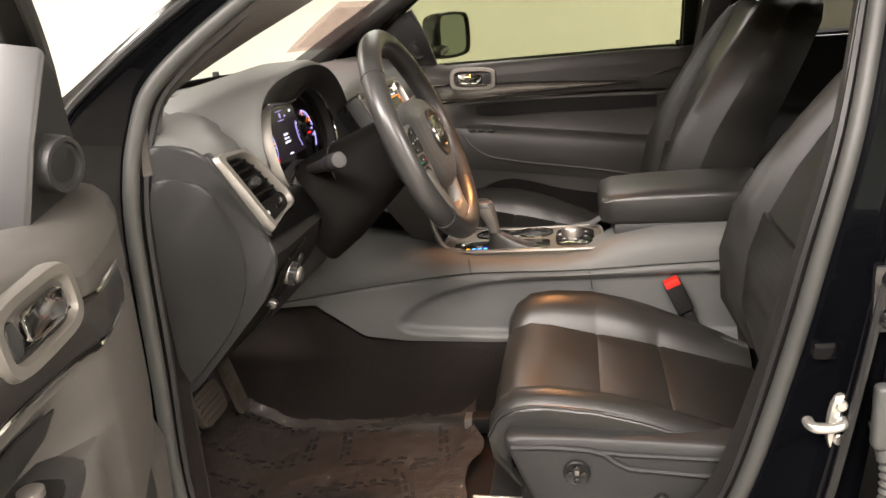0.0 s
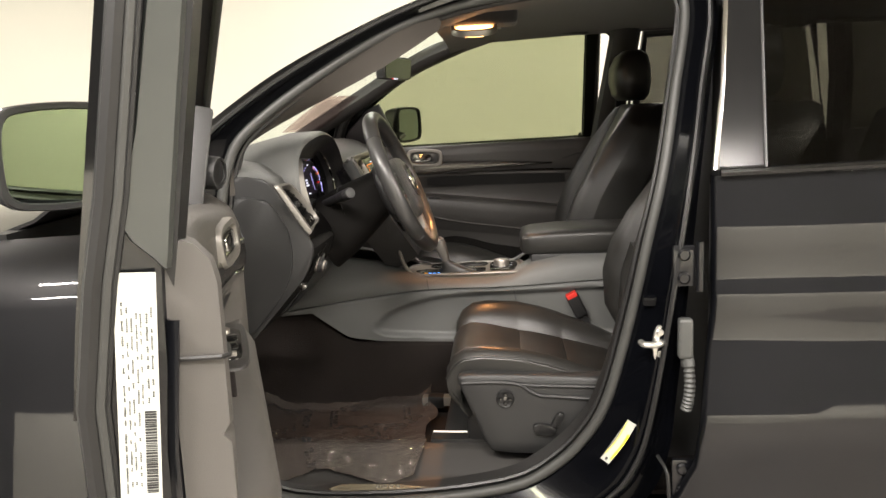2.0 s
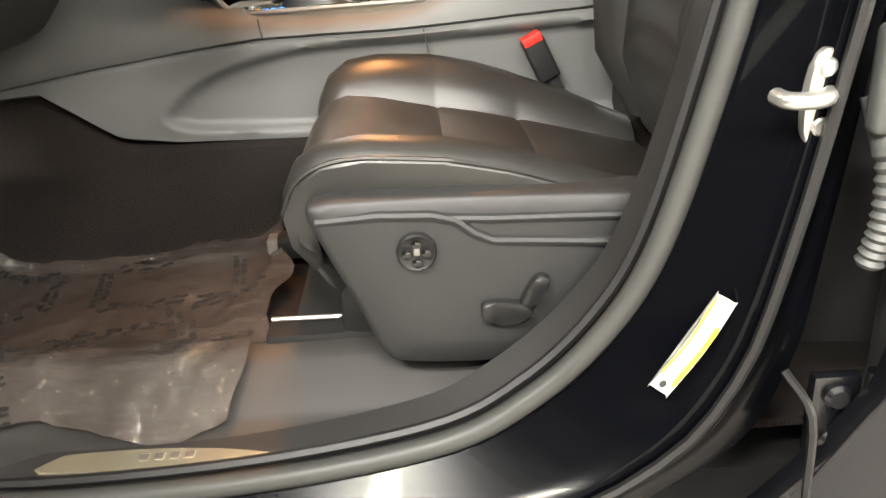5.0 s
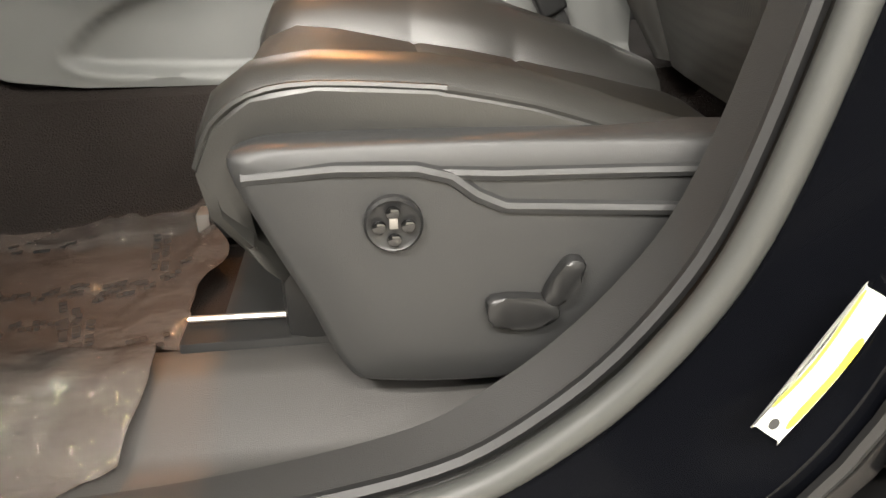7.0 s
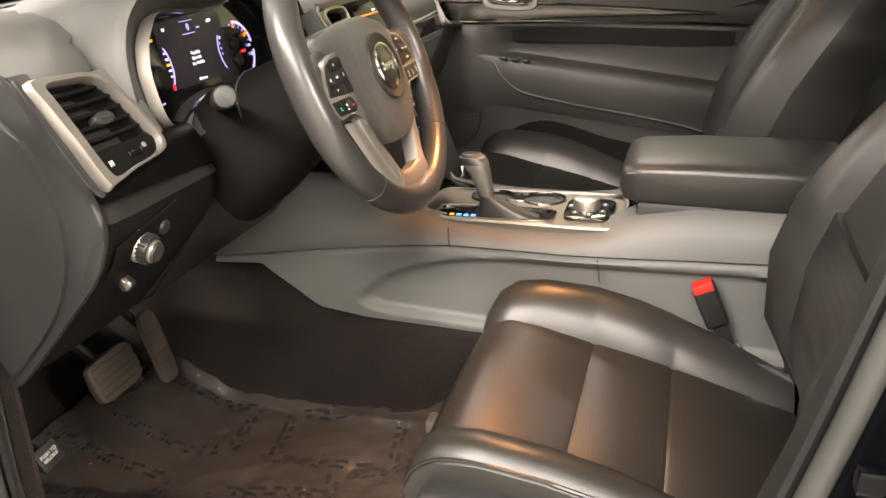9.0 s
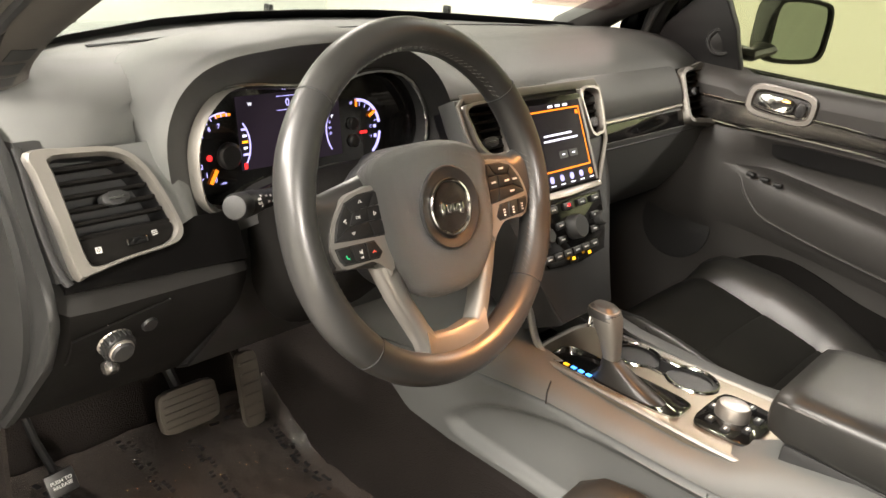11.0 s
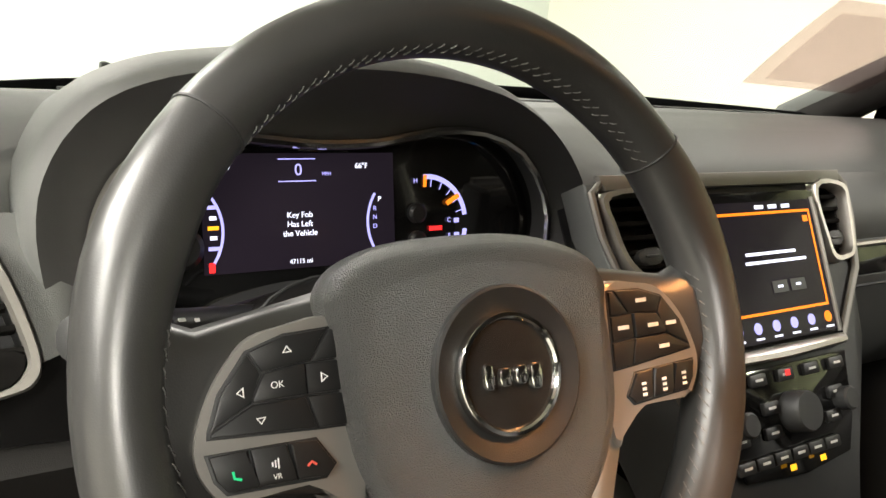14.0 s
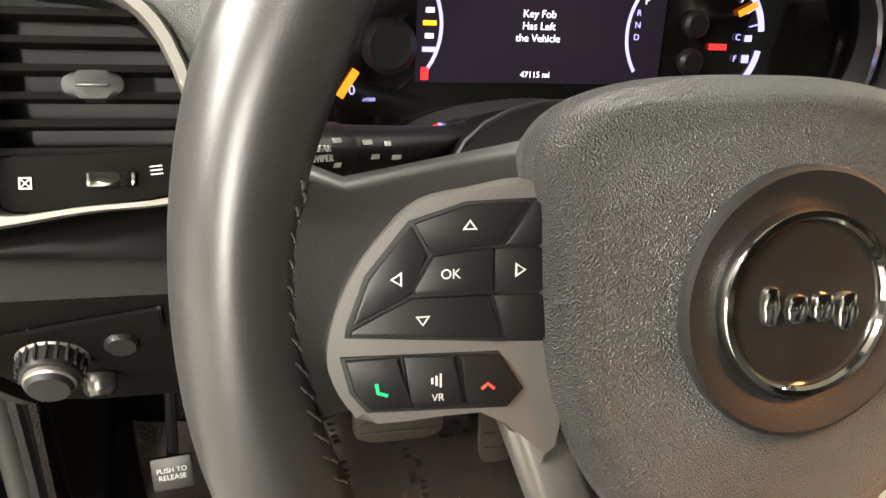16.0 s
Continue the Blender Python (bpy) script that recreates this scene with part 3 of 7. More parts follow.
skin = []
for z, y in PROFILE:
    xe = edge_x(z)
    skin.append([V(xe, y + 0.03, z), V(xe, y + 0.006, z), V(xe + 0.006, y, z), V(xe + 0.25, y - 0.004, z), V(xe + 0.55, y - 0.006, z), V(1.49, y, z), V(1.49, y + 0.03, z)])
part("door_skin", sheet(skin, 0.0015), PAINT, rdoor, "glossy black door skin with two pressed creases", 60)
part("belt_molding", tube([(0.665, -0.812, 1.221), (1.0, -0.816, 1.2285), (1.5, -0.81, 1.235)], 0.0085, 8), PIANO, rdoor, "gloss black window sill strip")
part("pillar_applique", sheet([[V(0.664, -0.806, 1.232), V(0.752, -0.806, 1.233)], [V(0.684, -0.745, 1.393), V(0.762, -0.747, 1.393)], [V(0.706, -0.665, 1.60), V(0.775, -0.667, 1.60)]], 0.004), APPLIQUE, rdoor, "gloss black pillar panel")
pane = part("pane", sheet([[V(0.754, -0.80, 1.225), V(1.47, -0.80, 1.232)], [V(0.764, -0.741, 1.40), V(1.46, -0.742, 1.40)], [V(0.776, -0.665, 1.60), V(1.40, -0.665, 1.60)]], 0.004), PRIVACY, rdoor, "dark privacy glass")
pane.visible_shadow = False
part("frame_strip", tube([(0.657, -0.806, 1.225), (0.684, -0.742, 1.393), (0.708, -0.662, 1.605)], 0.006, 8), CHROME, rdoor, "thin bright strip on the front edge")
part("frame_strip", tube([(0.753, -0.810, 1.23), (0.763, -0.748, 1.393), (0.776, -0.668, 1.60)], 0.003, 6), DARK, rdoor)
part("window_frame", tube([(0.70, -0.655, 1.605), (1.1, -0.652, 1.622), (1.42, -0.65, 1.615), (1.50, -0.80, 1.24)], 0.014, 8), DARK, rdoor)
part("inner_panel", box((1.07, -0.755, 0.80), (0.82, 0.03, 0.80), None, 0.01), HARD, rdoor)

# far rear door and its glass
fdoor = thing("rear_door", (1.05, far(-0.83), 0.40), "black far side rear passenger door, closed", "car door")
part("door_skin", sheet([[V(p.x, far(p.y), p.z) for p in s] for s in skin], 0.0015), PAINT, fdoor)
part("inner_panel", box((1.10, far(-0.755), 0.80), (0.76, 0.03, 0.86), None, 0.01), HARD, fdoor)
p2 = part("pane", sheet([[V(0.75, far(-0.785), 1.225), V(1.45, far(-0.785), 1.232)], [V(0.775, far(-0.665), 1.60), V(1.36, far(-0.665), 1.60)]], 0.004), PRIVACY, fdoor, "dark privacy glass")
p2.visible_shadow = False
part("window_frame", tube([(0.745, far(-0.775), 1.225), (0.775, far(-0.655), 1.605), (1.38, far(-0.65), 1.615), (1.48, far(-0.78), 1.235), (0.745, far(-0.775), 1.225)], 0.018, 8), DARK, fdoor)
# boot sides with the rear quarter windows left open between the pillars
for yy, s in ((-0.74, -1), (far(-0.74), 1)):
    part("rear_pillar", tube([(1.52, yy, 1.2), (1.50, yy - s * 0.06, 1.42), (1.46, yy - s * 0.12, 1.62)], 0.045, 8), PAINT, body)
    part("rear_pillar", tube([(2.34, yy, 1.2), (2.22, yy - s * 0.06, 1.42), (2.08, yy - s * 0.12, 1.64)], 0.07, 8), PAINT, body)
    q = part("quarter_glass", sheet([[V(1.52, yy, 1.22), V(2.32, yy, 1.22)], [V(1.48, yy - s * 0.12, 1.62), V(2.10, yy - s * 0.12, 1.62)]], 0.004), PRIVACY, body)
    q.visible_shadow = False
rg = part("rear_glass", sheet([[V(2.42, CY - 0.62, 1.45), V(2.42, CY + 0.62, 1.45)], [V(2.2, CY - 0.56, 1.66), V(2.2, CY + 0.56, 1.66)]], 0.004), PRIVACY, body)
rg.visible_shadow = False

# ---------------------------------------------------------------- front doors
def move(bm, m):
    bmesh.ops.transform(bm, matrix=m, verts=bm.verts)
    return bm


def table(x, pairs):
    """A value read from a short table by straight lines."""
    for (a, p), (b, q) in zip(pairs, pairs[1:]):
        if x <= b:
            return p + (q - p) * max(0, (x - a) / (b - a))
    return pairs[-1][1]


def wall_depth(u):
    return table(u, ((0.03, 0.055), (0.15, 0.078), (0.305, 0.080), (0.345, 0.064), (0.42, 0.046), (0.50, 0.034), (0.62, 0.026), (0.92, 0.024), (0.97, 0.034), (1.0, 0.045), (1.06, 0.045)))


def belt(u, rise=0.078):
    return 1.212 + rise * max(0.0, u - 0.2)


def door_trim(door, m, upper, slope=-0.116, rise=0.078):
    """The inner panel, pull, release and frame that both front doors share. Local x from the hinge, y inwards."""
    rows, tops = [], []
    for u in (0.015, 0.03, 0.12, 0.22, 0.29, 0.31, 0.34, 0.38, 0.42, 0.48, 0.55, 0.65, 0.78, 0.90, 0.96, 0.99, 1.02, 1.045, 1.053, 1.055):
        a = max(0.0, min(1.0, (u - 0.335) / 0.07))
        a = a * a * (3 - 2 * a) * max(0.0, min(1.0, (1.05 - u) / 0.10))
        w = wall_depth(u)
        zb = max(belt(u, rise), 1.222 if u < 0.31 else 0)
        end = 0.55 if u == 0.015 else (0.0 if u == 1.055 else (0.93 if u == 1.053 else 1.0))
        dz = slope * max(0, u - 0.40)
        row = [(zb - 0.014, -0.028), (zb, -0.014), (zb + 0.002, 0.2 * w), (zb - 0.004, 0.62 * w), (zb - 0.018, 0.90 * w), (zb - 0.038, w), (1.170, w), (1.150, w), (1.118, w), (1.108, w - 0.007), (1.100, w)]
        low = ((1.06, w, min(w, 0.020)), (1.038, w, 0.011), (1.031, w, 0.015), (1.030, w, 0.045), (1.029, w, 0.066), (1.024, w, 0.078), (1.010, w, 0.085), (0.985, w, 0.087), (0.95, w, 0.085), (0.915, 0.95 * w, 0.073),
               (0.895, 0.9 * w, 0.060), (0.86, 0.06, 0.052), (0.72, 0.055, 0.056), (0.55, 0.054, 0.054), (0.46, 0.045, 0.045), (0.44, 0.0, 0.0))
        full = [V(u, n * end if n > 0 else n, z) for z, n in row] + [V(u, (n0 + (n1 - n0) * a) * end, z + dz * a * (1.0 if 0.87 < z < 1.05 else (0.6 if 0.8 < z < 0.87 else 0.0))) for z, n0, n1 in low]
        tops.append(full[:6])
        rows.append(full[5:])
    part("trim_panel", move(sheet([r[:17] for r in rows], 0.003), m), upper, door, "grey moulded door panel with an armrest", 50)
    part("lower_panel", move(sheet([r[16:] for r in rows], 0.003), m), upper, door, "grey lower door panel", 50)
    part("upper_panel", move(sheet(tops, 0.003), m), upper, door, "soft grained top roll of the door panel", 50)
    line = [(u, wall_depth(u) + 0.001, z) for u, z in ((0.20, 1.113), (0.305, 1.112), (0.345, 1.112), (0.42, 1.112), (0.50, 1.112), (0.65, 1.112), (0.85, 1.112), (0.96, 1.110))]
    part("trim_seam", move(tube(spline(line, 3), 0.0028, 6), m), CHROME, door, "thin bright accent line")
    # gloss accent plate that runs from the front edge, behind the release, to a point at the rear
    us = (0.20, 0.27, 0.305, 0.345, 0.39, 0.45, 0.52, 0.60, 0.70, 0.80, 0.89)
    hi = [(1.163 if u < 0.35 else 1.156 - 0.05 * max(0, u - 0.5)) for u in us]
    lo = [(1.113 + 0.02 * max(0, u - 0.4) / 0.5) for u in us]
    part("accent_plate", move(sheet([[V(u, wall_depth(u) + d, b + (t - b) * f) for f, d in ((0.0, -0.002), (0.12, 0.005), (0.5, 0.007), (0.88, 0.005), (1.0, -0.002))] for u, t, b in zip(us, hi, lo)], 0.002), m), GUNMETAL, door, "tapered dark gunmetal accent strip")
    part("accent_edge", move(tube(spline([(u, wall_depth(u) + 0.003, t) for u, t in zip(us, hi)], 3), 0.0025, 6), m), CHROME, door, "bright edge of the accent strip")
    # pull insert below the strip
    part("door_insert", move(sheet([[V(u, table(u, ((0.3, 0.081), (0.345, 0.066), (0.42, 0.047), (0.5, 0.036), (0.62, 0.028), (1, 0.026))) * (1 - 0.25 * f) + 0.001, t + (b - t) * f) for f in (0, 0.5, 1)]
                                     for u, t, b in ((0.40, 1.092, 1.066), (0.46, 1.098, 1.062), (0.60, 1.100, 1.060), (0.80, 1.098, 1.056), (0.94, 1.094, 1.06))], 0.002), m), DARK, door, "dark upholstered pull insert")
    # release handle in its bright bezel, turned a little to the seat
    fr = m @ axes((0.395, 0.052, 1.173), (1, -0.20, -0.06), (0, -0.1, 1)) @ Matrix.Scale(-1, 4, (0, 0, 1))
    part("release_bezel", frame_prism(oval(0, 0, 0.070, 0.035, 32, 4), oval(0, 0, 0.056, 0.022, 32, 4), -0.008, 0.011, fr, 0.006), SATIN, door, "satin silver bezel of the release handle")
    part("release_cup", prism(oval(0, 0, 0.060, 0.026, 24, 4), -0.006, -0.002, fr), DARK, door)
    part("release_lever", prism(oval(-0.010, 0.001, 0.036, 0.015, 20, 4), -0.001, 0.010, fr, 0.003), CHROME, door, "bright release lever")
    part("release_hub", prism(oval(0.040, -0.001, 0.010, 0.016, 14, 3), -0.002, 0.006, fr, 0.002), HARD, door)
    part("speaker_grille", move(prism(oval(0.235, 0.86, 0.085, 0.085, 32), -0.007, 0.0, pose(0, 0.058, 0, 90), 0.003), m), HARD, door, "round dark speaker grille")
    # flat dark sheet that paints the shade under the armrest; nothing is hollowed out
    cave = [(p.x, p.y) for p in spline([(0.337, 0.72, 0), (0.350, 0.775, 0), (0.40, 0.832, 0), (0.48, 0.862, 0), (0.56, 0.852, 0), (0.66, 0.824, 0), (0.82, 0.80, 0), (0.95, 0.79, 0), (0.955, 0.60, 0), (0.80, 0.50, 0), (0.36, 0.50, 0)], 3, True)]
    part("armrest_shade", move(prism(cave, -0.0065, 0.0, pose(0, 0.056, 0, 90), 0.002), m), KNEE, door, "flat black sheet painting the shade below the armrest")
    part("door_pocket", move(sheet([[V(u, 0.062 + 0.03 * k, z) for u in (0.38, 0.5, 0.8, 0.95)] for z, k in ((0.47, 0.3), (0.50, 1), (0.60, 1.3), (0.66, 1.3))], 0.006), m), HARD, door, "moulded map pocket")
    part("rear_seam", move(tube([(0.93, 0.026, 1.150), (0.985, 0.0455, 1.168), (1.045, 0.0465, 1.176), (1.057, 0.040, 1.178), (1.057, 0.004, 1.180)], 0.0022, 6), m), DARK, door)


def door_frame(door, m, glass_mat, lean, ahead=0.0, turn=0.0, rise=0.078, mu=0.115, mn=-0.235):
    """Steel shell, window frame and pane. Local x from the hinge, y inwards."""
    cut = lambda z: max(0, 0.75 - z) * 0.16
    bulge = 1.0 if lean else 0.2
    rows = [[V(0.0, n, z), V(0.006, n - 0.004, z), V(0.15, n - 0.004 - 0.040 * bulge, z), V(0.35, n - 0.006 - 0.062 * bulge, z), V(0.6, n - 0.006 - 0.058 * bulge, z), V(0.85, n - 0.005 - 0.030 * bulge, z), V(1.03 - cut(z), n - 0.004, z), V(1.062 - cut(z), n + 0.004, z), V(1.066 - cut(z), n + 0.012, z)]
            for z, n in [(z, y + 0.80) for z, y in PROFILE]]
    part("door_skin", move(sheet(rows, 0.0015), m), PAINT, door, "glossy black outer door skin", 60)
    rear = [[V(1.064 - cut(z), n0, z), V(1.061 - cut(z), n0 + 0.02, z), V(1.058 - cut(z), n1 - 0.01, z), V(1.045 - cut(z), n1, z)] for z, n0, n1 in
            ((0.42, -0.02, 0.02), (0.60, -0.075, 0.02), (0.75, -0.078, 0.012), (0.95, -0.078, 0.006), (1.15, -0.074, 0.006), (1.225, -0.062, 0.008), (1.30, -0.048, 0.012))]
    part("door_edge", move(sheet(rear, 0.004), m), PAINT, door, "black painted rear edge of the door")
    part("inner_shell", move(box((0.525, -0.014, 0.82), (1.03, 0.022, 0.78), None, 0.004), m), PAINT, door)
    at = (lambda z: -0.018 + 0.21 * (z - 1.235)) if lean else (lambda z: max(0.0, 0.02 + 0.37 * (z - 1.235)) if z < 1.6 else 0.155)
    front = [(u, at(z), z) for u, z in ((0.045, 1.235), (0.09, 1.335), (0.185, 1.424), (0.345, 1.522), (0.48, 1.583), (0.65, 1.618), (0.85, 1.630), (1.02, 1.622))]
    part("window_frame", move(tube(spline(front, 4), 0.024, 10, False, None, 0.8), m), DARK, door, "black window frame rail")
    part("frame_seal", move(tube(spline([(u, n + 0.024, z - 0.012) for u, n, z in front], 4), 0.008, 8), m), RUBBER, door)
    # rear post of the frame: a gloss outer strip, ridged seals and a satin inner face that ends in a slanting foot
    out = lambda z: max(-0.077, -0.072 + 0.17 * (z - 1.185))
    post = lambda z: 1.064 + 0.03 * (z - 1.22)
    zs = (1.14, 1.22, 1.32, 1.42, 1.52, 1.625)
    part("post_outer", move(sheet([[V(post(z) - 0.05, out(z) - 0.001, z), V(post(z) - 0.002, out(z) - 0.002, z), V(post(z), out(z) + 0.006, z)] for z in zs], 0.005), m), PIANO, door, "gloss black outer post")
    for off, r, mat in ((0.010, 0.0085, DARK), (0.0195, 0.0055, RUBBER), (0.0255, 0.003, DARK)):
        part("post_seal", move(tube([(post(z) + 0.001 - cut(z), out(z) + off + (0.004 if z > 1.3 else 0), z) for z in (0.60, 0.80, 0.95, 1.08, 1.15, 1.25, 1.32, 1.42, 1.52, 1.625)], r, 8), m), mat, door, "grey rubber seal on the post" if mat is RUBBER else "")
    face = []
    for z, n0, n1 in ((1.258, 0.002, 0.007), (1.268, -0.006, 0.009), (1.282, -0.020, 0.011), (1.297, -0.028, 0.013), (1.37, -0.0085, 0.024), (1.473, 0.011, 0.040), (1.625, 0.042, 0.064)):
        face.append([V(post(z) - 0.006, n0 - 0.001, z), V(post(z) + 0.002, n0 + 0.002, z), V(post(z), n1 - 0.003, z), V(post(z) - 0.005, n1, z), V(post(z) - 0.03, n1 + 0.002, z)])
    part("post_inner", move(sheet(face, 0.004), m), SATIN_DARK_PLASTIC, door, "satin grey inner post")
    part("post_core", move(sheet([[V(post(z) - 0.012, out(z), z), V(post(z) - 0.010, 0.0 + 0.16 * (z - 1.315) + 0.02, z), V(post(z) - 0.05, 0.16 * (z - 1.315) + 0.026, z)] for z in zs], 0.006), m), DARK, door)
    pane = [[V(u0, at(z) - 0.006, z), V(u1, at(z) - 0.006, z)] for u0, u1, z in ((0.10, 1.045, 1.20), (0.12, 1.05, 1.34), (0.35, 1.055, 1.515), (0.60, 1.06, 1.605))]
    g = part("pane", move(sheet(pane, 0.004), m), glass_mat, door, "green tinted side window pane")
    g.visible_shadow = False
    part("belt_seal", move(tube([(u, -0.016, belt(u, rise) + 0.002) for u in (0.12, 0.4, 0.7, 1.05)], 0.006, 6), m), DARK, door)
    part("lock_knob", move(lathe([(0.0065, -0.01), (0.0065, 0.012), (0.005, 0.015), (0.0, 0.0155)], pose(1.0, 0.006, belt(1.0, rise) + 0.004), 16), m), CHROME, door, "chrome lock knob on the belt line")
    # sail panel with the tweeter pod
    depth, base = (0.045, -0.022) if lean else (0.020, 0.020)
    part("sail_panel", move(prism([(0.025, 1.205), (0.26, 1.213), (0.235, 1.31), (0.20, 1.40), (0.15, 1.375), (0.07, 1.295)], 0.0, depth, axes((0, base, 1.232), (1, 0, 0), (0, 0.20 if lean else 0.30, 1)) @ Matrix.Scale(-1, 4, (0, 0, 1)) @ Matrix.Translation((0, -1.232, 0)), 0.006), m @ Matrix.Translation((ahead, 0, 0))), DARK, door, "black mirror triangle panel")
    pod = axes((0.205 + ahead, 0.052, 1.272), (0.90, -0.42, 0), (0, 0.1, 1)) @ Matrix.Scale(-1, 4, (0, 0, 1))
    part("tweeter_pod", move(lathe([(0.033, -0.055), (0.031, -0.02), (0.030, 0.0), (0.0285, 0.004), (0.024, 0.004), (0.0235, 0.000)], pod, 28), m), HARD, door, "grey tweeter pod")
    part("tweeter_grille", move(lathe([(0.0235, -0.006), (0.0235, -0.001), (0.012, 0.0015), (0.0, 0.002)], pod, 28), m), DARK, door, "round perforated tweeter grille")
    # outside mirror
    part("mirror_arm", move(tube([(0.12 + ahead, 0.0, 1.25), (mu - 0.015, mn + 0.165, 1.25), (mu - 0.015, mn + 0.105, 1.26)], [0.035, 0.03, 0.03], 10, False, None, 0.5), m), DARK, door, "black mirror arm")
    mo = axes((mu, mn, 1.315 if lean else 1.300), (0, -1, 0.02), (0.0, 0, 1)) @ Matrix.Scale(1.0 if lean else 0.76, 4) @ Matrix.Rotation(math.radians(turn), 4, "Y")
    shape = spline([(-0.105, -0.08, 0), (-0.112, 0.0, 0), (-0.104, 0.082, 0), (-0.05, 0.098, 0), (0.06, 0.092, 0), (0.100, 0.07, 0), (0.108, -0.01, 0), (0.096, -0.08, 0), (0.03, -0.096, 0), (-0.06, -0.096, 0)], 4, True)
    secs = [[V(p.x * f + (1 - f) * -0.02, p.y * f, zz) for p in shape] for f, zz in ((0.90, 0.020), (0.985, 0.028), (1.0, 0.016), (0.98, -0.02), (0.86, -0.062), (0.5, -0.085))]
    sgn = -1 if (m @ mo).to_3x3() @ Vector((0, 0, 1)) @ Vector((1, 0, 0)) < 0 else 1
    back = mo @ Matrix.Scale(sgn, 4, (0, 0, 1))
    part("mirror_housing", move(loft(secs, True, True), m @ back), PAINT, door, "black outside mirror housing")
    part("mirror_surround", move(frame_prism([(p.x * 0.985, p.y * 0.985) for p in shape], [(p.x * 0.86, p.y * 0.85) for p in shape], 0.016, 0.036, back, 0.006), m), DARK, door, "black mirror surround")
    part("mirror_glass", move(prism([(p.x * 0.875, p.y * 0.865) for p in shape], 0.022, 0.027, back), m), MIRROR, door, "outside mirror glass")


SATIN_DARK_PLASTIC = material("satin_grey_frame_plastic", (0.044, 0.047, 0.043), 0.30, grain=1800, bump=0.05)
OPEN = pose(-0.396, -0.832, 0, 0, 0, -70)
ddoor = thing("driver_door", (-0.15, -1.40, 0.42), "open black driver door with a grey inner panel and bright release handle", "car door")
# same panel as the passenger door, in the lightened lit colour
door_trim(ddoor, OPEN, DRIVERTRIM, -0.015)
door_frame(ddoor, OPEN, TINT, True, 0.0, 30.0)
# window switches on the armrest
pod_m = OPEN @ pose(0.495, 0.037, 1.022, 0, 1.0)
part("switch_pod", prism(oval(0.004, 0.002, 0.122, 0.034, 36, 4), -0.02, 0.011, pod_m, 0.006), DOORSOFT, ddoor, "grey armrest switch pod")
part("switch_plate", prism(oval(0.006, 0, 0.082, 0.0265, 32, 5), 0.006, 0.0135, pod_m, 0.002), PIANO, ddoor, "gloss black window switch plate")
for i in range(2):
    for j in range(2):
        part("window_switch", box((-0.005 + 0.042 * i, -0.012 + 0.024 * j, 0.016), (0.030, 0.018, 0.008), pod_m, 0.003), PIANO, ddoor, "small silver-edged window switch")
        part("switch_mark", box((-0.012 + 0.042 * i, -0.012 + 0.024 * j, 0.0202), (0.010, 0.013, 0.0006), pod_m), CHROME, ddoor)
part("mirror_knob", lathe([(0.011, 0.010), (0.011, 0.020), (0.008, 0.022), (0.0, 0.022)], pod_m @ Matrix.Translation((-0.050, 0.0, 0)), 16), SATIN_DARK, ddoor, "round mirror adjuster")
for j in range(2):
    part("lock_switch", box((0.070, -0.011 + 0.022 * j, 0.0155), (0.014, 0.013, 0.006), pod_m, 0.002), SATIN_DARK, ddoor)
part("pull_cup", box((0.672, 0.030, 1.0080), (0.100, 0.040, 0.040), OPEN @ pose(0, 0, 0.0), 0.004, 3), CARPET, ddoor, "deep black door pull cup")
part("door_latch", box((1.047, -0.012, 0.90), (0.012, 0.04, 0.11), OPEN, 0.004), STEEL, ddoor)

# certification label on the door edge
dlabel = thing("door_label", tuple(OPEN @ V(1.062, -0.02, 1.06)), "white certification label with grey print and barcode on the door edge", "label")
LM = OPEN @ axes((1.0672, -0.0268, 1.1615), (0.06, 1, -0.07), (0.0, 0.07, 1))
part("label_sheet", prism([(-0.0162, -0.0965), (0.0162, -0.0965), (0.0162, 0.0965), (-0.0162, 0.0965)], 0.0, 0.0008, LM), WHITE_PAPER, dlabel)
bars = None
rnd = random.Random(3)
z = -0.088
while z < -0.018:
    w = rnd.choice((0.0006, 0.001, 0.0016))
    bars = box((0.009, z + w / 2, 0.0011), (0.009, w, 0.0004), LM, 0, 2, bars)
    z += w + rnd.choice((0.0006, 0.001))
tagged(part("barcode", bars, INK, dlabel), kind="stuff")
marks = None
for col, (x, w) in enumerate(((-0.0105, 0.0016), (-0.0068, 0.0014), (-0.0034, 0.0014), (0.0004, 0.0014), (0.0036, 0.0012), (0.0082, 0.0018), (0.0118, 0.0016))):
    z = 0.078 - rnd.uniform(0.0, 0.02)
    while z > (-0.088 if col < 4 else -0.010):
        for _ in range(rnd.choice((2, 3, 5, 7))):
            marks = box((x + rnd.uniform(-0.0001, 0.0001), z, 0.0011), (w * rnd.uniform(0.6, 1.0), 0.0009, 0.0004), LM, 0, 2, marks)
            z -= 0.0017
        z -= rnd.uniform(0.0015, 0.010)
tagged(part("print", marks, INK, dlabel, "rows of small grey print"), "rows of small grey print", kind="stuff")

SHUT = Matrix.Translation((-0.468, 0.785, 0)) @ Matrix.Scale(-1, 4, (0, 1, 0))
pdoor = thing("passenger_door", (0.12, 0.80, 0.42), "closed passenger door with a grey panel, silver handle and accent strip", "car door")
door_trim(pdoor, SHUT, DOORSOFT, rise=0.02)
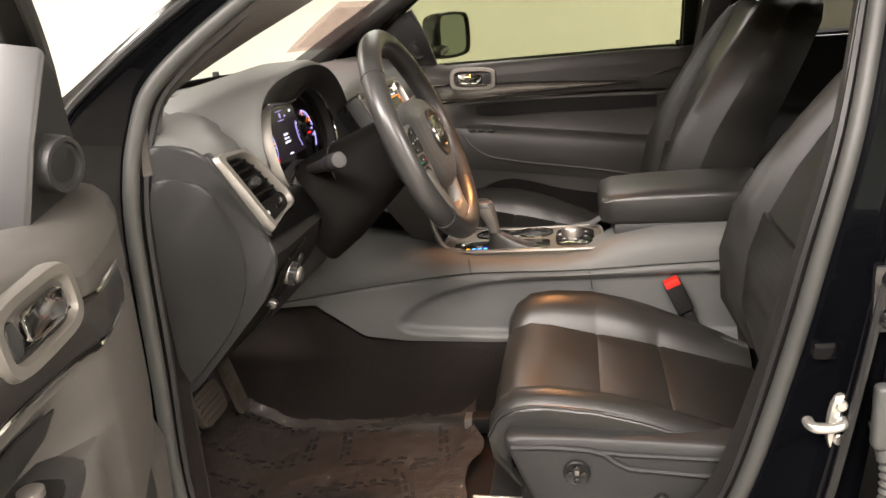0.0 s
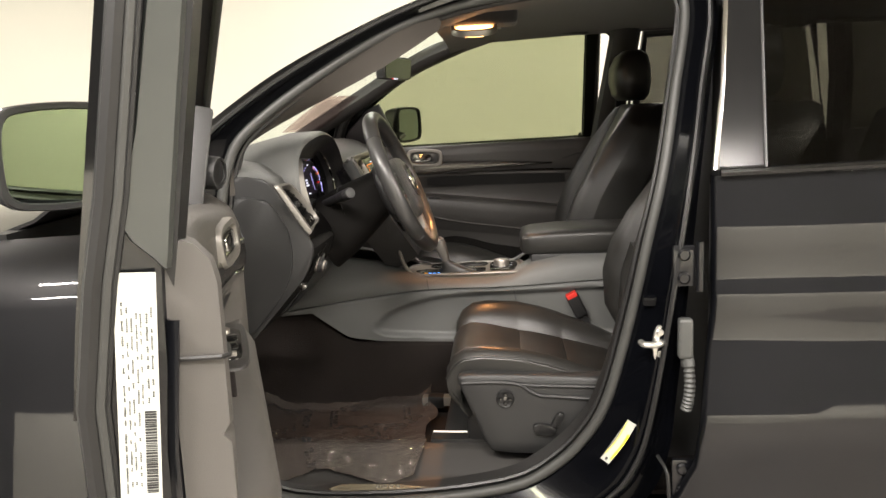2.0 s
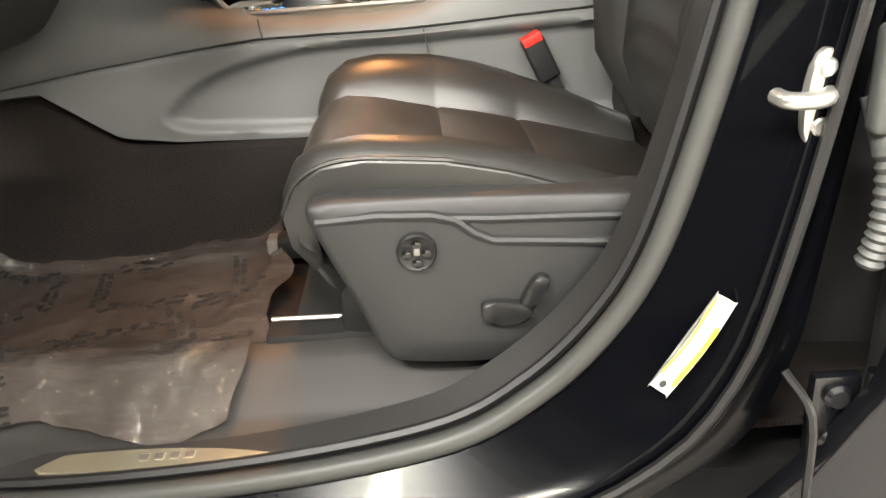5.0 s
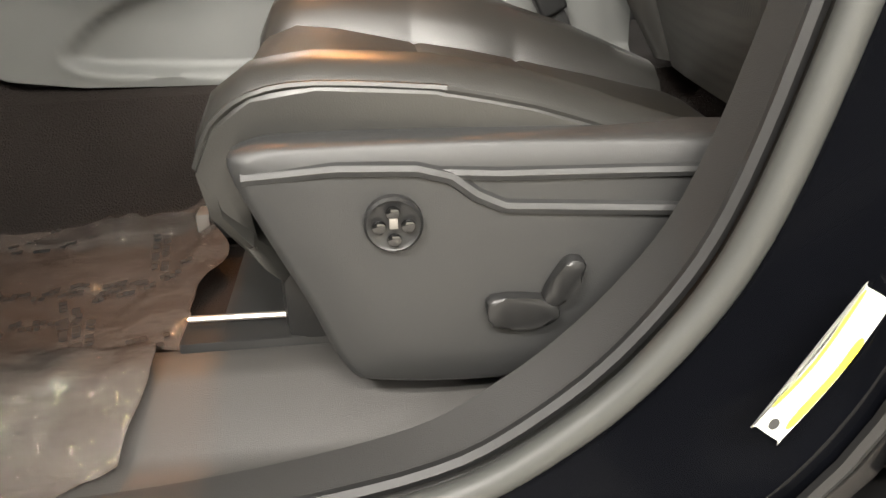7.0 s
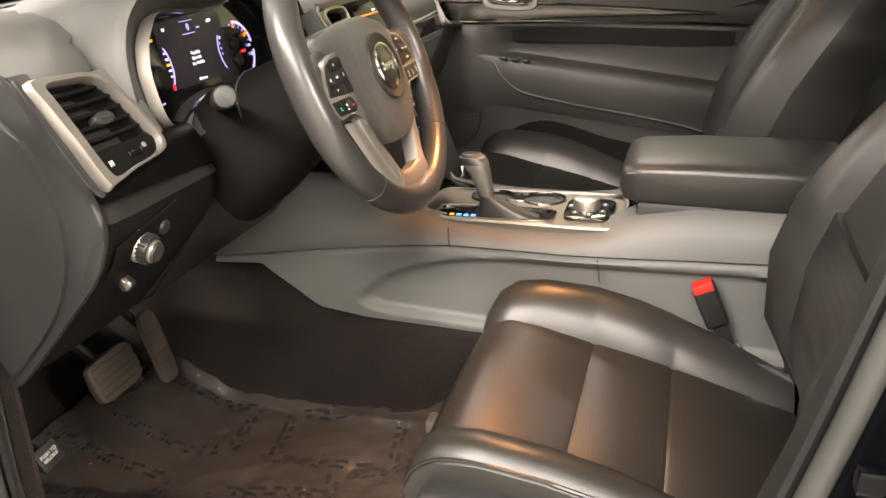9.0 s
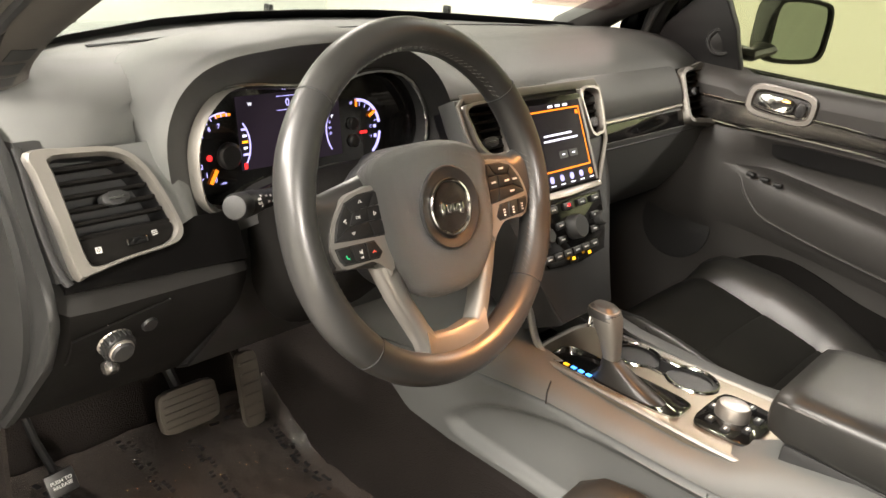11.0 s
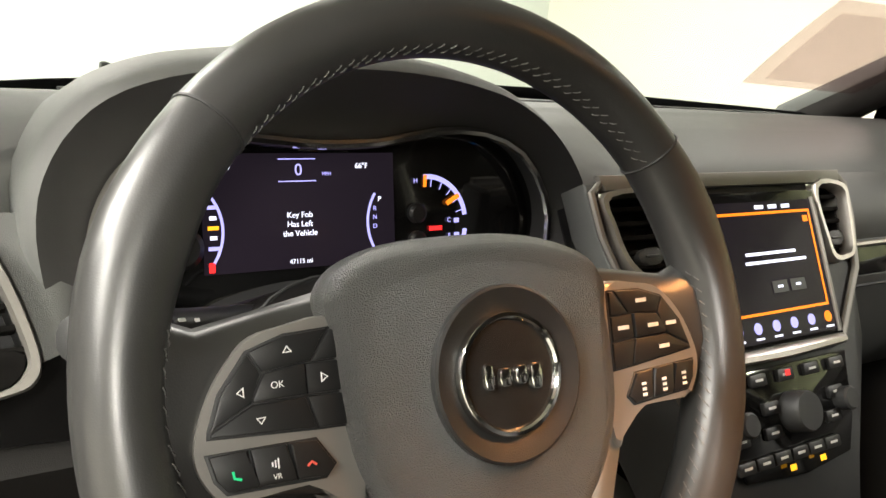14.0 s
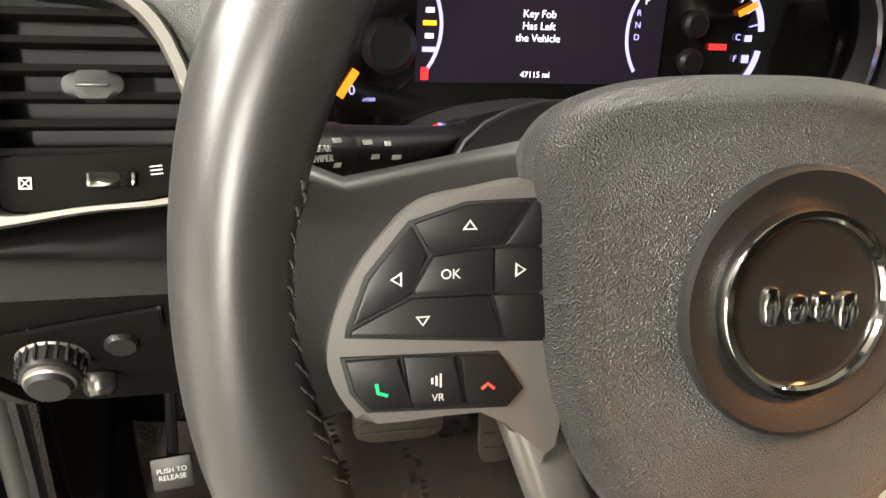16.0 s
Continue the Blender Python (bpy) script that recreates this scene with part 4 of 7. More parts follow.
part("pocket_edge", move(tube(spline([(0.352, 0.066, 1.012), (0.362, 0.069, 1.004), (0.380, 0.077, 0.978), (0.420, 0.085, 0.947), (0.464, 0.084, 0.933), (0.575, 0.080, 0.912), (0.730, 0.078, 0.890), (0.840, 0.076, 0.870), (0.885, 0.073, 0.857)], 4), 0.0042, 8), SHUT), DOORSOFT, pdoor, "raised moulded edge of the door pocket", 70)
door_frame(pdoor, SHUT, TINT, False, 0.03, 30.0, 0.02, 0.296, -0.185)
for k in range(3):
    part("window_switch", box((0.385 + 0.03 * k, 0.088, 1.026 - 0.003 * k), (0.018, 0.014, 0.008), SHUT, 0.003), DARK, pdoor)

# ---------------------------------------------------------------- dashboard
dash = thing("dashboard", (-0.35, CY, 0.86), "grey moulded dashboard with silver trimmed vents, screen and instrument hood", "dashboard")


def fascia(z):
    return -0.199 - (z - 1.10) * 0.60


top = []
YS = [-0.705, -0.69, -0.64, -0.58, -0.50, -0.42, -0.34, -0.25, -0.16, -0.122, -0.100, -0.05, CY, 0.12, 0.22, 0.34, 0.46, 0.58, 0.68, 0.74, 0.755]
for y in YS:
    s = (y - CY) / 0.74
    xf = -0.845 + 0.30 * abs(s) ** 2.2
    end = 0.02 if y in (-0.705, 0.755) else (0.006 if y in (-0.69, 0.74) else 0)
    mid = 0.014 * max(0, 1 - abs((y - 0.02) / 0.20))  # the stack swells at the middle
    row = [V(xf, y, 1.19 - end), V(xf + 0.004, y, 1.228 - end), V(xf + 0.03, y, 1.238 - end), V(-0.50 + 0.1 * (xf + 0.85) * 0.3, y, 1.260 - end), V(-0.42, y, 1.2665 - end),
           V(-0.405, y, 1.2625 - end), V(-0.39, y, 1.266 - end), V(-0.34, y, 1.258 - end), V(-0.298 + mid, y, 1.238 - end), V(-0.280 + mid, y, 1.226 - end), V(-0.272 + mid, y, 1.212 - end), V(-0.285 + mid, y, 1.19)]
    if -0.55 < y < -0.11:
        row[8:] = [V(-0.345, y, 1.25), V(-0.352, y, 1.235), V(-0.36, y, 1.20), V(-0.37, y, 1.16)]
    top.append(row)
part("dash_pad", sheet(top, 0.004), SOFT, dash, "soft grey dash top", 60)
part("defrost_slot", tube(spline([(-0.53, -0.50, 1.2575), (-0.60, -0.25, 1.2535), (-0.62, CY, 1.252), (-0.60, 0.32, 1.2535), (-0.53, 0.55, 1.2575)], 4), 0.0035, 6, False, None, 0.5), HARD, dash, "dark defroster slot")
part("speaker_panel", sheet([[V(x, y, 1.2655 - abs(x + 0.43) * 0.085) for y in (0.30, 0.40, 0.52, 0.60)] for x in (-0.56, -0.50, -0.43)], 0.003), DARK, dash, "dark dash speaker cover")

# fascia behind vents and stack, with the knee panel under it
upper = ((-0.276, 1.222), (-0.262, 1.2065), (-0.238, 1.165), (-0.215, 1.126), (-0.201, 1.103))
part("fascia_edge", sheet([[V(x - k, y, z) for x, z in upper] for y, k in ((-0.700, 0.02), (-0.694, 0.003), (-0.676, 0.004), (-0.668, 0.004))], 0.003), HARD, dash, "", 60)
side_face = [(-0.2665, 1.2095, -0.600), (-0.262, 1.203, -0.596), (-0.252, 1.189, -0.584), (-0.238, 1.165, -0.571), (-0.215, 1.126, -0.561), (-0.201, 1.103, -0.563)]
part("side_fascia", sheet([[V(x - 0.003 - 0.010 * max(0.0, f - 0.7) / 0.3, y + (-0.525 - y) * f, z) for f in (0, 0.25, 0.5, 0.7, 0.85, 1)] for x, z, y in side_face], 0.003), SOFT, dash, "soft grey dash face beside the vent", 60)
panel = []
for y in (-0.700, -0.69, -0.66, -0.60, -0.55, -0.51, -0.492, -0.486, -0.484):
    back = {-0.700: 0.03, -0.69: 0.004, -0.486: 0.006, -0.484: 0.05}.get(y, 0.0)
    panel.append([V(x - back, y, z) for x, z in ((-0.225, 1.098), (-0.203, 1.094), (-0.196, 1.086), (-0.190, 1.081), (-0.185, 1.073), (-0.187, 1.06), (-0.198, 1.03), (-0.215, 1.005),
                                            (-0.249, 0.968), (-0.295, 0.915), (-0.335, 0.872), (-0.352, 0.862), (-0.37, 0.865))])
# one moulding in two tones: shaded face below, lighter lip on top
part("knee_panel", sheet([r[4:] for r in panel], 0.004), KNEE, dash, "lower dash panel with shade in its colour", 60)
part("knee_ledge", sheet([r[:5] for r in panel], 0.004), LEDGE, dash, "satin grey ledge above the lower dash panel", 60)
part("column_recess", sheet([[V(x, y, z) for x, z in ((-0.245, 1.11), (-0.226, 1.07), (-0.222, 1.03), (-0.238, 0.98), (-0.275, 0.93), (-0.318, 0.878), (-0.345, 0.862), (-0.40, 0.866), (-0.46, 0.88))] for y in (-0.488, -0.40, -0.30, -0.20, -0.12)], 0.004), DARK, dash, "dark recess round the steering column", 60)
GLOSS = ((-0.690, 1.093, 1.102), (-0.66, 1.0915, 1.103), (-0.62, 1.090, 1.108), (-0.575, 1.088, 1.114), (-0.555, 1.087, 1.128), (-0.535, 1.086, 1.134), (-0.505, 1.0845, 1.133), (-0.488, 1.0835, 1.131), (-0.478, 1.083, 1.130))
gl = []
for y, lo, hi in GLOSS:
    back = 0.03 if y > -0.48 else 0.0
    gl.append([V(-0.197 - (z - 1.10) * 0.60 - back - k, y, z) for z, k in ((lo, 0.004), (lo + 0.002, 0.0), (lo + (hi - lo) * 0.35, -0.001), (lo + (hi - lo) * 0.7, -0.001), (hi - 0.002, 0.001), (hi, 0.006))])
part("gloss_strip", sheet(gl, 0.003), STRIP, dash, "gloss black panel that widens from the vent to the column")

# end cap seen with the door open
EC = axes((0, -0.7005, 0), (1, 0, 0), (0, 0, 1))
cap_out = [(-0.365, 1.232), (-0.30, 1.236), (-0.268, 1.217), (-0.226, 1.150), (-0.193, 1.100), (-0.186, 1.075), (-0.200, 1.025), (-0.249, 0.966), (-0.335, 0.872), (-0.352, 0.862), (-0.375, 0.862), (-0.385, 1.0), (-0.380, 1.15)]
part("dash_end", prism([(p.x, p.y) for p in spline([(x, z, 0) for x, z in cap_out], 3, True)], 0.0, 0.010, EC, 0.004), HARD, dash, "grey dash end panel")
cap_in = [(-0.352, 1.190), (-0.30, 1.190), (-0.272, 1.178), (-0.243, 1.130), (-0.232, 1.085), (-0.236, 1.030), (-0.262, 0.972), (-0.31, 0.915), (-0.352, 0.880), (-0.362, 1.0), (-0.360, 1.12)]
part("end_cover", prism([(p.x, p.y) for p in spline([(x, z, 0) for x, z in cap_in], 3, True)], 0.004, 0.017, EC, 0.006), HARD, dash, "curved fuse cover on the dash end")


def vent(outer, inner, frame_m, slats, knob, mat_bezel, name):
    """A bezel with a dark box, slats and a sliding knob. Outlines in the plane's x to the right and y up."""
    o = [(p.x, p.y) for p in spline([(*q, 0) for q in outer], 4, True)]
    i = [(p.x, p.y) for p in spline([(*q, 0) for q in inner], 4, True)]
    v = part(name, frame_prism(o, i, -0.006, 0.009, frame_m, 0.006), mat_bezel, dash, "satin silver vent bezel")
    part("vent_box", prism(i, -0.045, -0.040, frame_m), INK, v, "dark vent cavity")
    part("vent_wall", frame_prism([(a * 1.01, b * 1.01) for a, b in i], i, -0.042, -0.004, frame_m), DARK, v)
    ys = [q[1] for q in i]
    y0, y1 = min(ys) + slats[1], max(ys) - 0.004
    for k in range(slats[0]):
        y = y0 + (y1 - y0) * (k + 0.5) / slats[0]
        hit = [q[0] for q in i if abs(q[1] - y) < (y1 - y0) / slats[0] * 0.9]
        xa, xb = min(hit) + 0.0005, max(hit) - 0.0005
        part("slat", box(((xa + xb) / 2, y, -0.010), (xb - xa, 0.0040, 0.016), frame_m, 0.0010), KNEE, v, "thin black vent slat")
    kx, ky = knob
    kn = part("vent_knob", prism(oval(kx, ky, 0.0155, 0.0072, 20, 2.6), -0.012, 0.002, frame_m, 0.003), HARD, v, "small grey vent slider")
    part("knob_ridge", box((kx, ky, 0.002), (0.016, 0.0022, 0.003), frame_m, 0.001), SATIN_DARK_PLASTIC, kn)
    return v


# the plane of the left fascia: x to the driver's right, y up along the slope
FS = 1 / math.hypot(1, 0.6)
FM = axes((fascia(1.165), -0.62, 1.165), (0, 1, 0), (-0.6 * FS, 0, FS))


def on_f(y, z):
    return (y + 0.62, (z - 1.165) / FS)


lv = vent([on_f(*q) for q in ((-0.690, 1.214), (-0.645, 1.2135), (-0.600, 1.208), (-0.574, 1.186), (-0.557, 1.138), (-0.559, 1.119), (-0.578, 1.1132), (-0.62, 1.1103), (-0.662, 1.1045), (-0.677, 1.1055), (-0.682, 1.15), (-0.688, 1.19))],
          [on_f(*q) for q in ((-0.667, 1.205), (-0.637, 1.2055), (-0.603, 1.2015), (-0.581, 1.182), (-0.564, 1.138), (-0.566, 1.124), (-0.580, 1.1165), (-0.62, 1.1135), (-0.653, 1.1110), (-0.661, 1.120), (-0.664, 1.15), (-0.667, 1.19))],
          FM, (6, 0.024), on_f(-0.614, 1.1655), SATIN, "side_vent")
slide = [(p.x, p.y) for p in spline([(*on_f(*q), 0) for q in ((-0.661, 1.134), (-0.62, 1.1355), (-0.569, 1.137), (-0.566, 1.125), (-0.58, 1.1172), (-0.62, 1.1140), (-0.653, 1.1115), (-0.660, 1.120))], 3, True)]
part("slider_plate", prism(slide, -0.006, 0.001, FM, 0.001), KNEE, lv, "grey vent slider plate")
part("slider", box((*on_f(-0.607, 1.1248), 0.0022), (0.024, 0.008, 0.004), FM, 0.0015), PIANO, lv, "gloss vent shut-off slider")
for sx in (-1, 1):
    part("slider_edge", box((on_f(-0.607, 1.1248)[0] + sx * 0.0105, on_f(0, 1.1248)[1], 0.0038), (0.002, 0.006, 0.0016), FM, 0.0006), CHROME, lv)
part("icon", frame_prism([(-0.027 + x, on_f(0, 1.1238)[1] + y) for x, y in ((-0.003, -0.003), (0.003, -0.003), (0.003, 0.003), (-0.003, 0.003))], [(-0.027 + x, on_f(0, 1.1238)[1] + y) for x, y in ((-0.0022, -0.0022), (0.0022, -0.0022), (0.0022, 0.0022), (-0.0022, 0.0022))], 0.001, 0.0016, FM), WHITE_INK, lv)
for a in (0.785, -0.785):
    part("icon", box((0, 0, 0), (0.006, 0.0006, 0.0005), FM @ Matrix.Translation((-0.027, on_f(0, 1.1238)[1], 0.0015)) @ Matrix.Rotation(a, 4, "Z")), WHITE_INK, lv)
for k in range(3):
    part("icon", box((0.030, on_f(0, 1.1258)[1] - 0.002 + 0.002 * k, 0.0015), (0.006, 0.0007, 0.0005), FM @ Matrix.Rotation(0.1, 4, "Z")), WHITE_INK, lv)
# silver spur that runs down the outer edge of the vent
part("vent_spur", tube(spline([(-0.272, -0.6935, 1.219), (-0.240, -0.694, 1.166), (-0.212, -0.690, 1.118), (-0.199, -0.683, 1.100)], 4), [0.0045] * 13, 8, False, None, 0.6), HARD, dash, "grey outer edge of the vent")

# passenger side mirror image vent and strip
RM = axes((fascia(1.165) + 0.0, 0.672, 1.165), (0, 1, 0), (-0.6 * FS, 0, FS))
vent([(-x, y) for x, y in [on_f(*q) for q in ((-0.690, 1.216), (-0.640, 1.2155), (-0.590, 1.212), (-0.572, 1.190), (-0.556, 1.135), (-0.556, 1.118), (-0.575, 1.110), (-0.62, 1.105), (-0.672, 1.101), (-0.684, 1.15))]],
     [(-x, y) for x, y in [on_f(*q) for q in ((-0.668, 1.205), (-0.635, 1.205), (-0.596, 1.202), (-0.585, 1.186), (-0.570, 1.138), (-0.570, 1.126), (-0.58, 1.1205), (-0.62, 1.1175), (-0.655, 1.1155), (-0.664, 1.15))]],
     RM, (6, 0.022), (0.004, 0.004), SATIN, "side_vent")
part("fascia_edge", sheet([[V(x - 0.004 - k, y, z) for x, z in upper] for y, k in ((0.755, 0.02), (0.745, 0.003), (0.726, 0.0))], 0.003), HARD, dash, "", 60)
part("passenger_pad", sheet([[V(x, y, z) for x, z in ((-0.290, 1.222), (-0.262, 1.215), (-0.240, 1.185), (-0.230, 1.160), (-0.234, 1.146), (-0.226, 1.138))] for y in (0.16, 0.22, 0.32, 0.45, 0.58, 0.608)], 0.004), SOFT, dash, "soft grey passenger dash pad", 60)
pas = []
for y in (0.16, 0.22, 0.32, 0.45, 0.58, 0.70, 0.745, 0.755):
    e = 0.03 if y == 0.755 else 0
    pas.append([V(x - e, y, z) for x, z in ((-0.226, 1.112), (-0.212, 1.108), (-0.212, 1.104), (-0.215, 1.09), (-0.225, 1.05), (-0.24, 1.0), (-0.29, 0.93), (-0.36, 0.88), (-0.50, 0.87))])
part("glovebox_panel", sheet(pas, 0.004), SOFT, dash, "grey passenger dash panel with the glovebox", 60)
part("passenger_lower_pad", sheet([[V(x, y, z) for x, z in ((-0.226, 1.138), (-0.219, 1.125), (-0.213, 1.106))] for y in (0.16, 0.3, 0.45, 0.608)], 0.004), PIANO, dash, "gloss black passenger strip")
part("accent_line", tube([(-0.224, 0.19, 1.142), (-0.2265, 0.45, 1.144), (-0.229, 0.605, 1.148)], 0.0035, 6), SATIN_DARK, dash, "thin silver line along the passenger panel")
part("glovebox_seam", tube([(-0.214, 0.20, 1.095), (-0.214, 0.45, 1.095), (-0.216, 0.70, 1.095)], 0.002, 5), INK, dash)

# ---- instrument hood and cluster
RING = [(-0.514, 1.180), (-0.508, 1.212), (-0.490, 1.240), (-0.462, 1.257), (-0.42, 1.258), (-0.366, 1.253), (-0.31, 1.254), (-0.255, 1.263), (-0.208, 1.262), (-0.168, 1.246), (-0.143, 1.210), (-0.141, 1.170),
        (-0.165, 1.138), (-0.23, 1.122), (-0.30, 1.135), (-0.366, 1.146), (-0.43, 1.138), (-0.475, 1.120), (-0.508, 1.138)]
LIP = [(-0.556, 1.185), (-0.552, 1.238), (-0.523, 1.282), (-0.478, 1.305), (-0.42, 1.315), (-0.366, 1.3185), (-0.31, 1.318), (-0.255, 1.310), (-0.205, 1.295), (-0.160, 1.265), (-0.127, 1.220), (-0.116, 1.168),
       (-0.140, 1.116), (-0.23, 1.105), (-0.30, 1.110), (-0.366, 1.120), (-0.43, 1.113), (-0.488, 1.100), (-0.538, 1.125)]
ring, lip = spline([(*q, 0) for q in RING], 4, True), spline([(*q, 0) for q in LIP], 4, True)


def lean(z, base, k):
    return base - (z - 1.2) * k


def mixloop(f, base, k, grow=0.0, sink=0.0):
    out = []
    for a, b in zip(ring, lip):
        y, z = a.x + (b.x - a.x) * f, a.y + (b.y - a.y) * f
        y, z = y + (y + 0.345) * grow, z + max(0.0, z - 1.18) * grow
        high = max(0.0, min(1.0, (z - 1.16) / 0.1))
        out.append(V(lean(z, base, k), y, z - sink * high))
    return out


hood = [mixloop(0.02, -0.262, 0.22), mixloop(0.30, -0.252, 0.20), mixloop(0.62, -0.236, 0.12), mixloop(0.90, -0.222, 0.06), mixloop(1.0, -0.226, 0.05), mixloop(1.04, -0.236, 0.06, 0.01), mixloop(1.04, -0.30, 0.1, 0.02, 0.004), mixloop(1.0, -0.40, 0.2, 0.05, 0.032), mixloop(1.0, -0.46, 0.25, 0.06, 0.06)]
lip_left = [max(0.0, min(1.0, (-0.44 - a.x) / 0.06)) for a in ring]
hood = [[p - V(k * w, 0, 0) for p, w in zip(loop, lip_left)] for loop, k in zip(hood, (0.0, 0.004, 0.012, 0.022, 0.023, 0.020, 0.0, 0.0, 0.0))]
part("instrument_hood", loft(hood[3:], True, False), SOFT, dash, "soft grey instrument hood", 60)
part("hood_lining", loft(hood[:4], True, False), LINING, dash, "black lining of the instrument hood", 60)
part("cluster_ring", tube([V(p.x + 0.004, p.y, p.z) for p in mixloop(0.0, -0.262, 0.22)][::2], 0.0042, 8, True), CHROME, dash, "bright ring round the instruments")
inner_edge = mixloop(0.0, -0.262, 0.22)
rise_at = [max(0.0, min(1.0, (-0.42 - a.x) / 0.06)) for a in ring]
part("cluster_crescent", loft([inner_edge] + [[p + V(0.002 + dx * w, -0.001 - dy * w, 0) for p, w in zip(inner_edge, rise_at)] for dx, dy in ((0.017, 0.001), (0.0195, 0.0035), (0.017, 0.006), (0.004, 0.009))], True, False), SATIN, dash, "satin silver crescent inside the hood", 60)
part("cluster_shroud", loft([mixloop(0.03, -0.263, 0.22), [V(p.x - 0.012, p.y * 0.985 - 0.005, p.z * 0.985 + 0.018) for p in mixloop(-0.10, -0.265, 0.22)]], True, False), INK, dash)
CN = 1 / math.hypot(1, 0.22)
CM = axes((-0.276, -0.366, 1.199), (0, 1, 0), (-0.22 * CN, 0, CN))


def on_c(y, z):
    return (y + 0.366, (z - 1.205) / CN)


face = part("cluster_face", prism([on_c(a.x * 0.985 - 0.005, a.y + 0.006) for a in ring], -0.006, 0.0, CM), PIANO, dash, "black instrument face with lit gauges")
part("display", prism([on_c(-0.443, 1.164), on_c(-0.287, 1.164), on_c(-0.287, 1.249), on_c(-0.443, 1.249)], 0.0005, 0.0012, CM), G_NIGHT, face, "dark lit display")


def lit(text, y, z, size, mat):
    words(text, size, CM @ Matrix.Translation((*on_c(y, z), 0.0018)), mat, face, "lettering", 0.0002)


lit("0", -0.369, 1.2365, 0.0125, G_VIOLET)
lit("W", -0.424, 1.239, 0.006, G_WHITE)
lit("66\u00b0F", -0.316, 1.239, 0.006, G_WHITE)
lit("MPH", -0.346, 1.2335, 0.0038, G_VIOLET)
for k, line in enumerate(("Key Fob", "Has Left", "the Vehicle")):
    lit(line, -0.369, 1.2035 - 0.0068 * k, 0.0062, G_WHITE)
lit("47115 mi", -0.369, 1.169, 0.0050, G_WHITE)
lit("P", -0.3005, 1.213, 0.0058, G_WHITE)
for k, g in enumerate("RND"):
    lit(g, -0.305, 1.206 - 0.007 * k, 0.0052, G_VIOLET)
for y0, y1, z in ((-0.385, -0.355, 1.2285), (-0.385, -0.355, 1.2448)):
    part("underline", box((*on_c((y0 + y1) / 2, z), 0.0018), (y1 - y0, 0.0008, 0.0004), CM), G_VIOLET, face)
part("gauge_arc", arc_band(*on_c(-0.270, 1.195), 0.0405, 0.0425, 2.55, 3.75, 0.0014, 0.0018, CM), G_VIOLET, face)
part("gauge_arc", arc_band(*on_c(-0.470, 1.195), 0.0405, 0.0425, -0.62, 0.62, 0.0014, 0.0018, CM), G_VIOLET, face)
for k, (z, mt, w) in enumerate(((1.2115, G_VIOLET, 0.008), (1.204, G_WHITE, 0.005), (1.197, G_AMBER, 0.008), (1.190, G_WHITE, 0.005), (1.1825, G_VIOLET, 0.008))):
    part("lane_mark", box((*on_c(-0.4355, z), 0.0018), (w, 0.0028, 0.0004), CM), mt, face)
part("warning_light", box((*on_c(-0.4375, 1.169), 0.0018), (0.0045, 0.0072, 0.0004), CM), G_RED, face)
# right hand small gauges
part("gauge_arc", arc_band(*on_c(-0.255, 1.193), 0.0355, 0.0395, 0.12, 1.65, 0.0004, 0.0010, CM), G_VIOLET, face)
part("gauge_arc", arc_band(*on_c(-0.255, 1.190), 0.0355, 0.0395, -0.95, -0.12, 0.0004, 0.0010, CM), G_VIOLET, face)
for a in (0.25, 0.55, 0.85, 1.15, 1.45):
    part("gauge_tick", box((0, 0, 0), (0.008, 0.0008, 0.0004), CM @ Matrix.Translation((on_c(-0.255, 0)[0] + 0.033 * math.cos(a), on_c(0, 1.193)[1] + 0.033 * math.sin(a), 0.0011)) @ Matrix.Rotation(a, 4, "Z")), G_VIOLET, face)
part("gauge_tick", box((0, 0, 0), (0.010, 0.003, 0.0004), CM @ Matrix.Translation((on_c(-0.255, 0)[0] - 0.002, on_c(0, 1.193)[1] + 0.034, 0.0012)) @ Matrix.Rotation(1.5, 4, "Z")), G_ORANGE, face)
part("needle", box((0, 0, 0), (0.014, 0.004, 0.0008), CM @ Matrix.Translation((on_c(-0.255, 0)[0] + 0.024, on_c(0, 1.193)[1] + 0.018, 0.0028)) @ Matrix.Rotation(0.5, 4, "Z"), 0.0003), G_ORANGE, face, "orange gauge needle")
for yy, zz in ((-0.266, 1.2005), (-0.266, 1.178)):
    part("needle_hub", lathe([(0.0085, 0.0), (0.0085, 0.004), (0.006, 0.006), (0, 0.006)], CM @ Matrix.Translation((*on_c(yy, zz), 0)), 18), DARK, face)
part("warning_light", box((*on_c(-0.2480, 1.1875), 0.0018), (0.0125, 0.0038, 0.0004), CM), G_RED, face)
lit("H", -0.2665, 1.2265, 0.0055, G_VIOLET)
lit("C", -0.2345, 1.1935, 0.0055, G_VIOLET)
lit("F", -0.2345, 1.1805, 0.0055, G_VIOLET)
part("fluid_icon", box((*on_c(-0.2265, 1.193), 0.0011), (0.005, 0.004, 0.0004), CM), G_VIOLET, face)
part("fluid_icon", box((*on_c(-0.2265, 1.1805), 0.0011), (0.005, 0.005, 0.0004), CM), G_VIOLET, face)
# left hand tachometer
def on_r(y, z):
    return on_c(y, z + 0.006)


part("gauge_arc", arc_band(*on_r(-0.459, 1.180), 0.0475, 0.0490, 1.55, 3.75, 0.0004, 0.0010, CM, 26), G_VIOLET, face)
part("red_zone", arc_band(*on_r(-0.459, 1.180), 0.0440, 0.0472, 1.40, 1.85, 0.0004, 0.0011, CM), G_ORANGE, face)
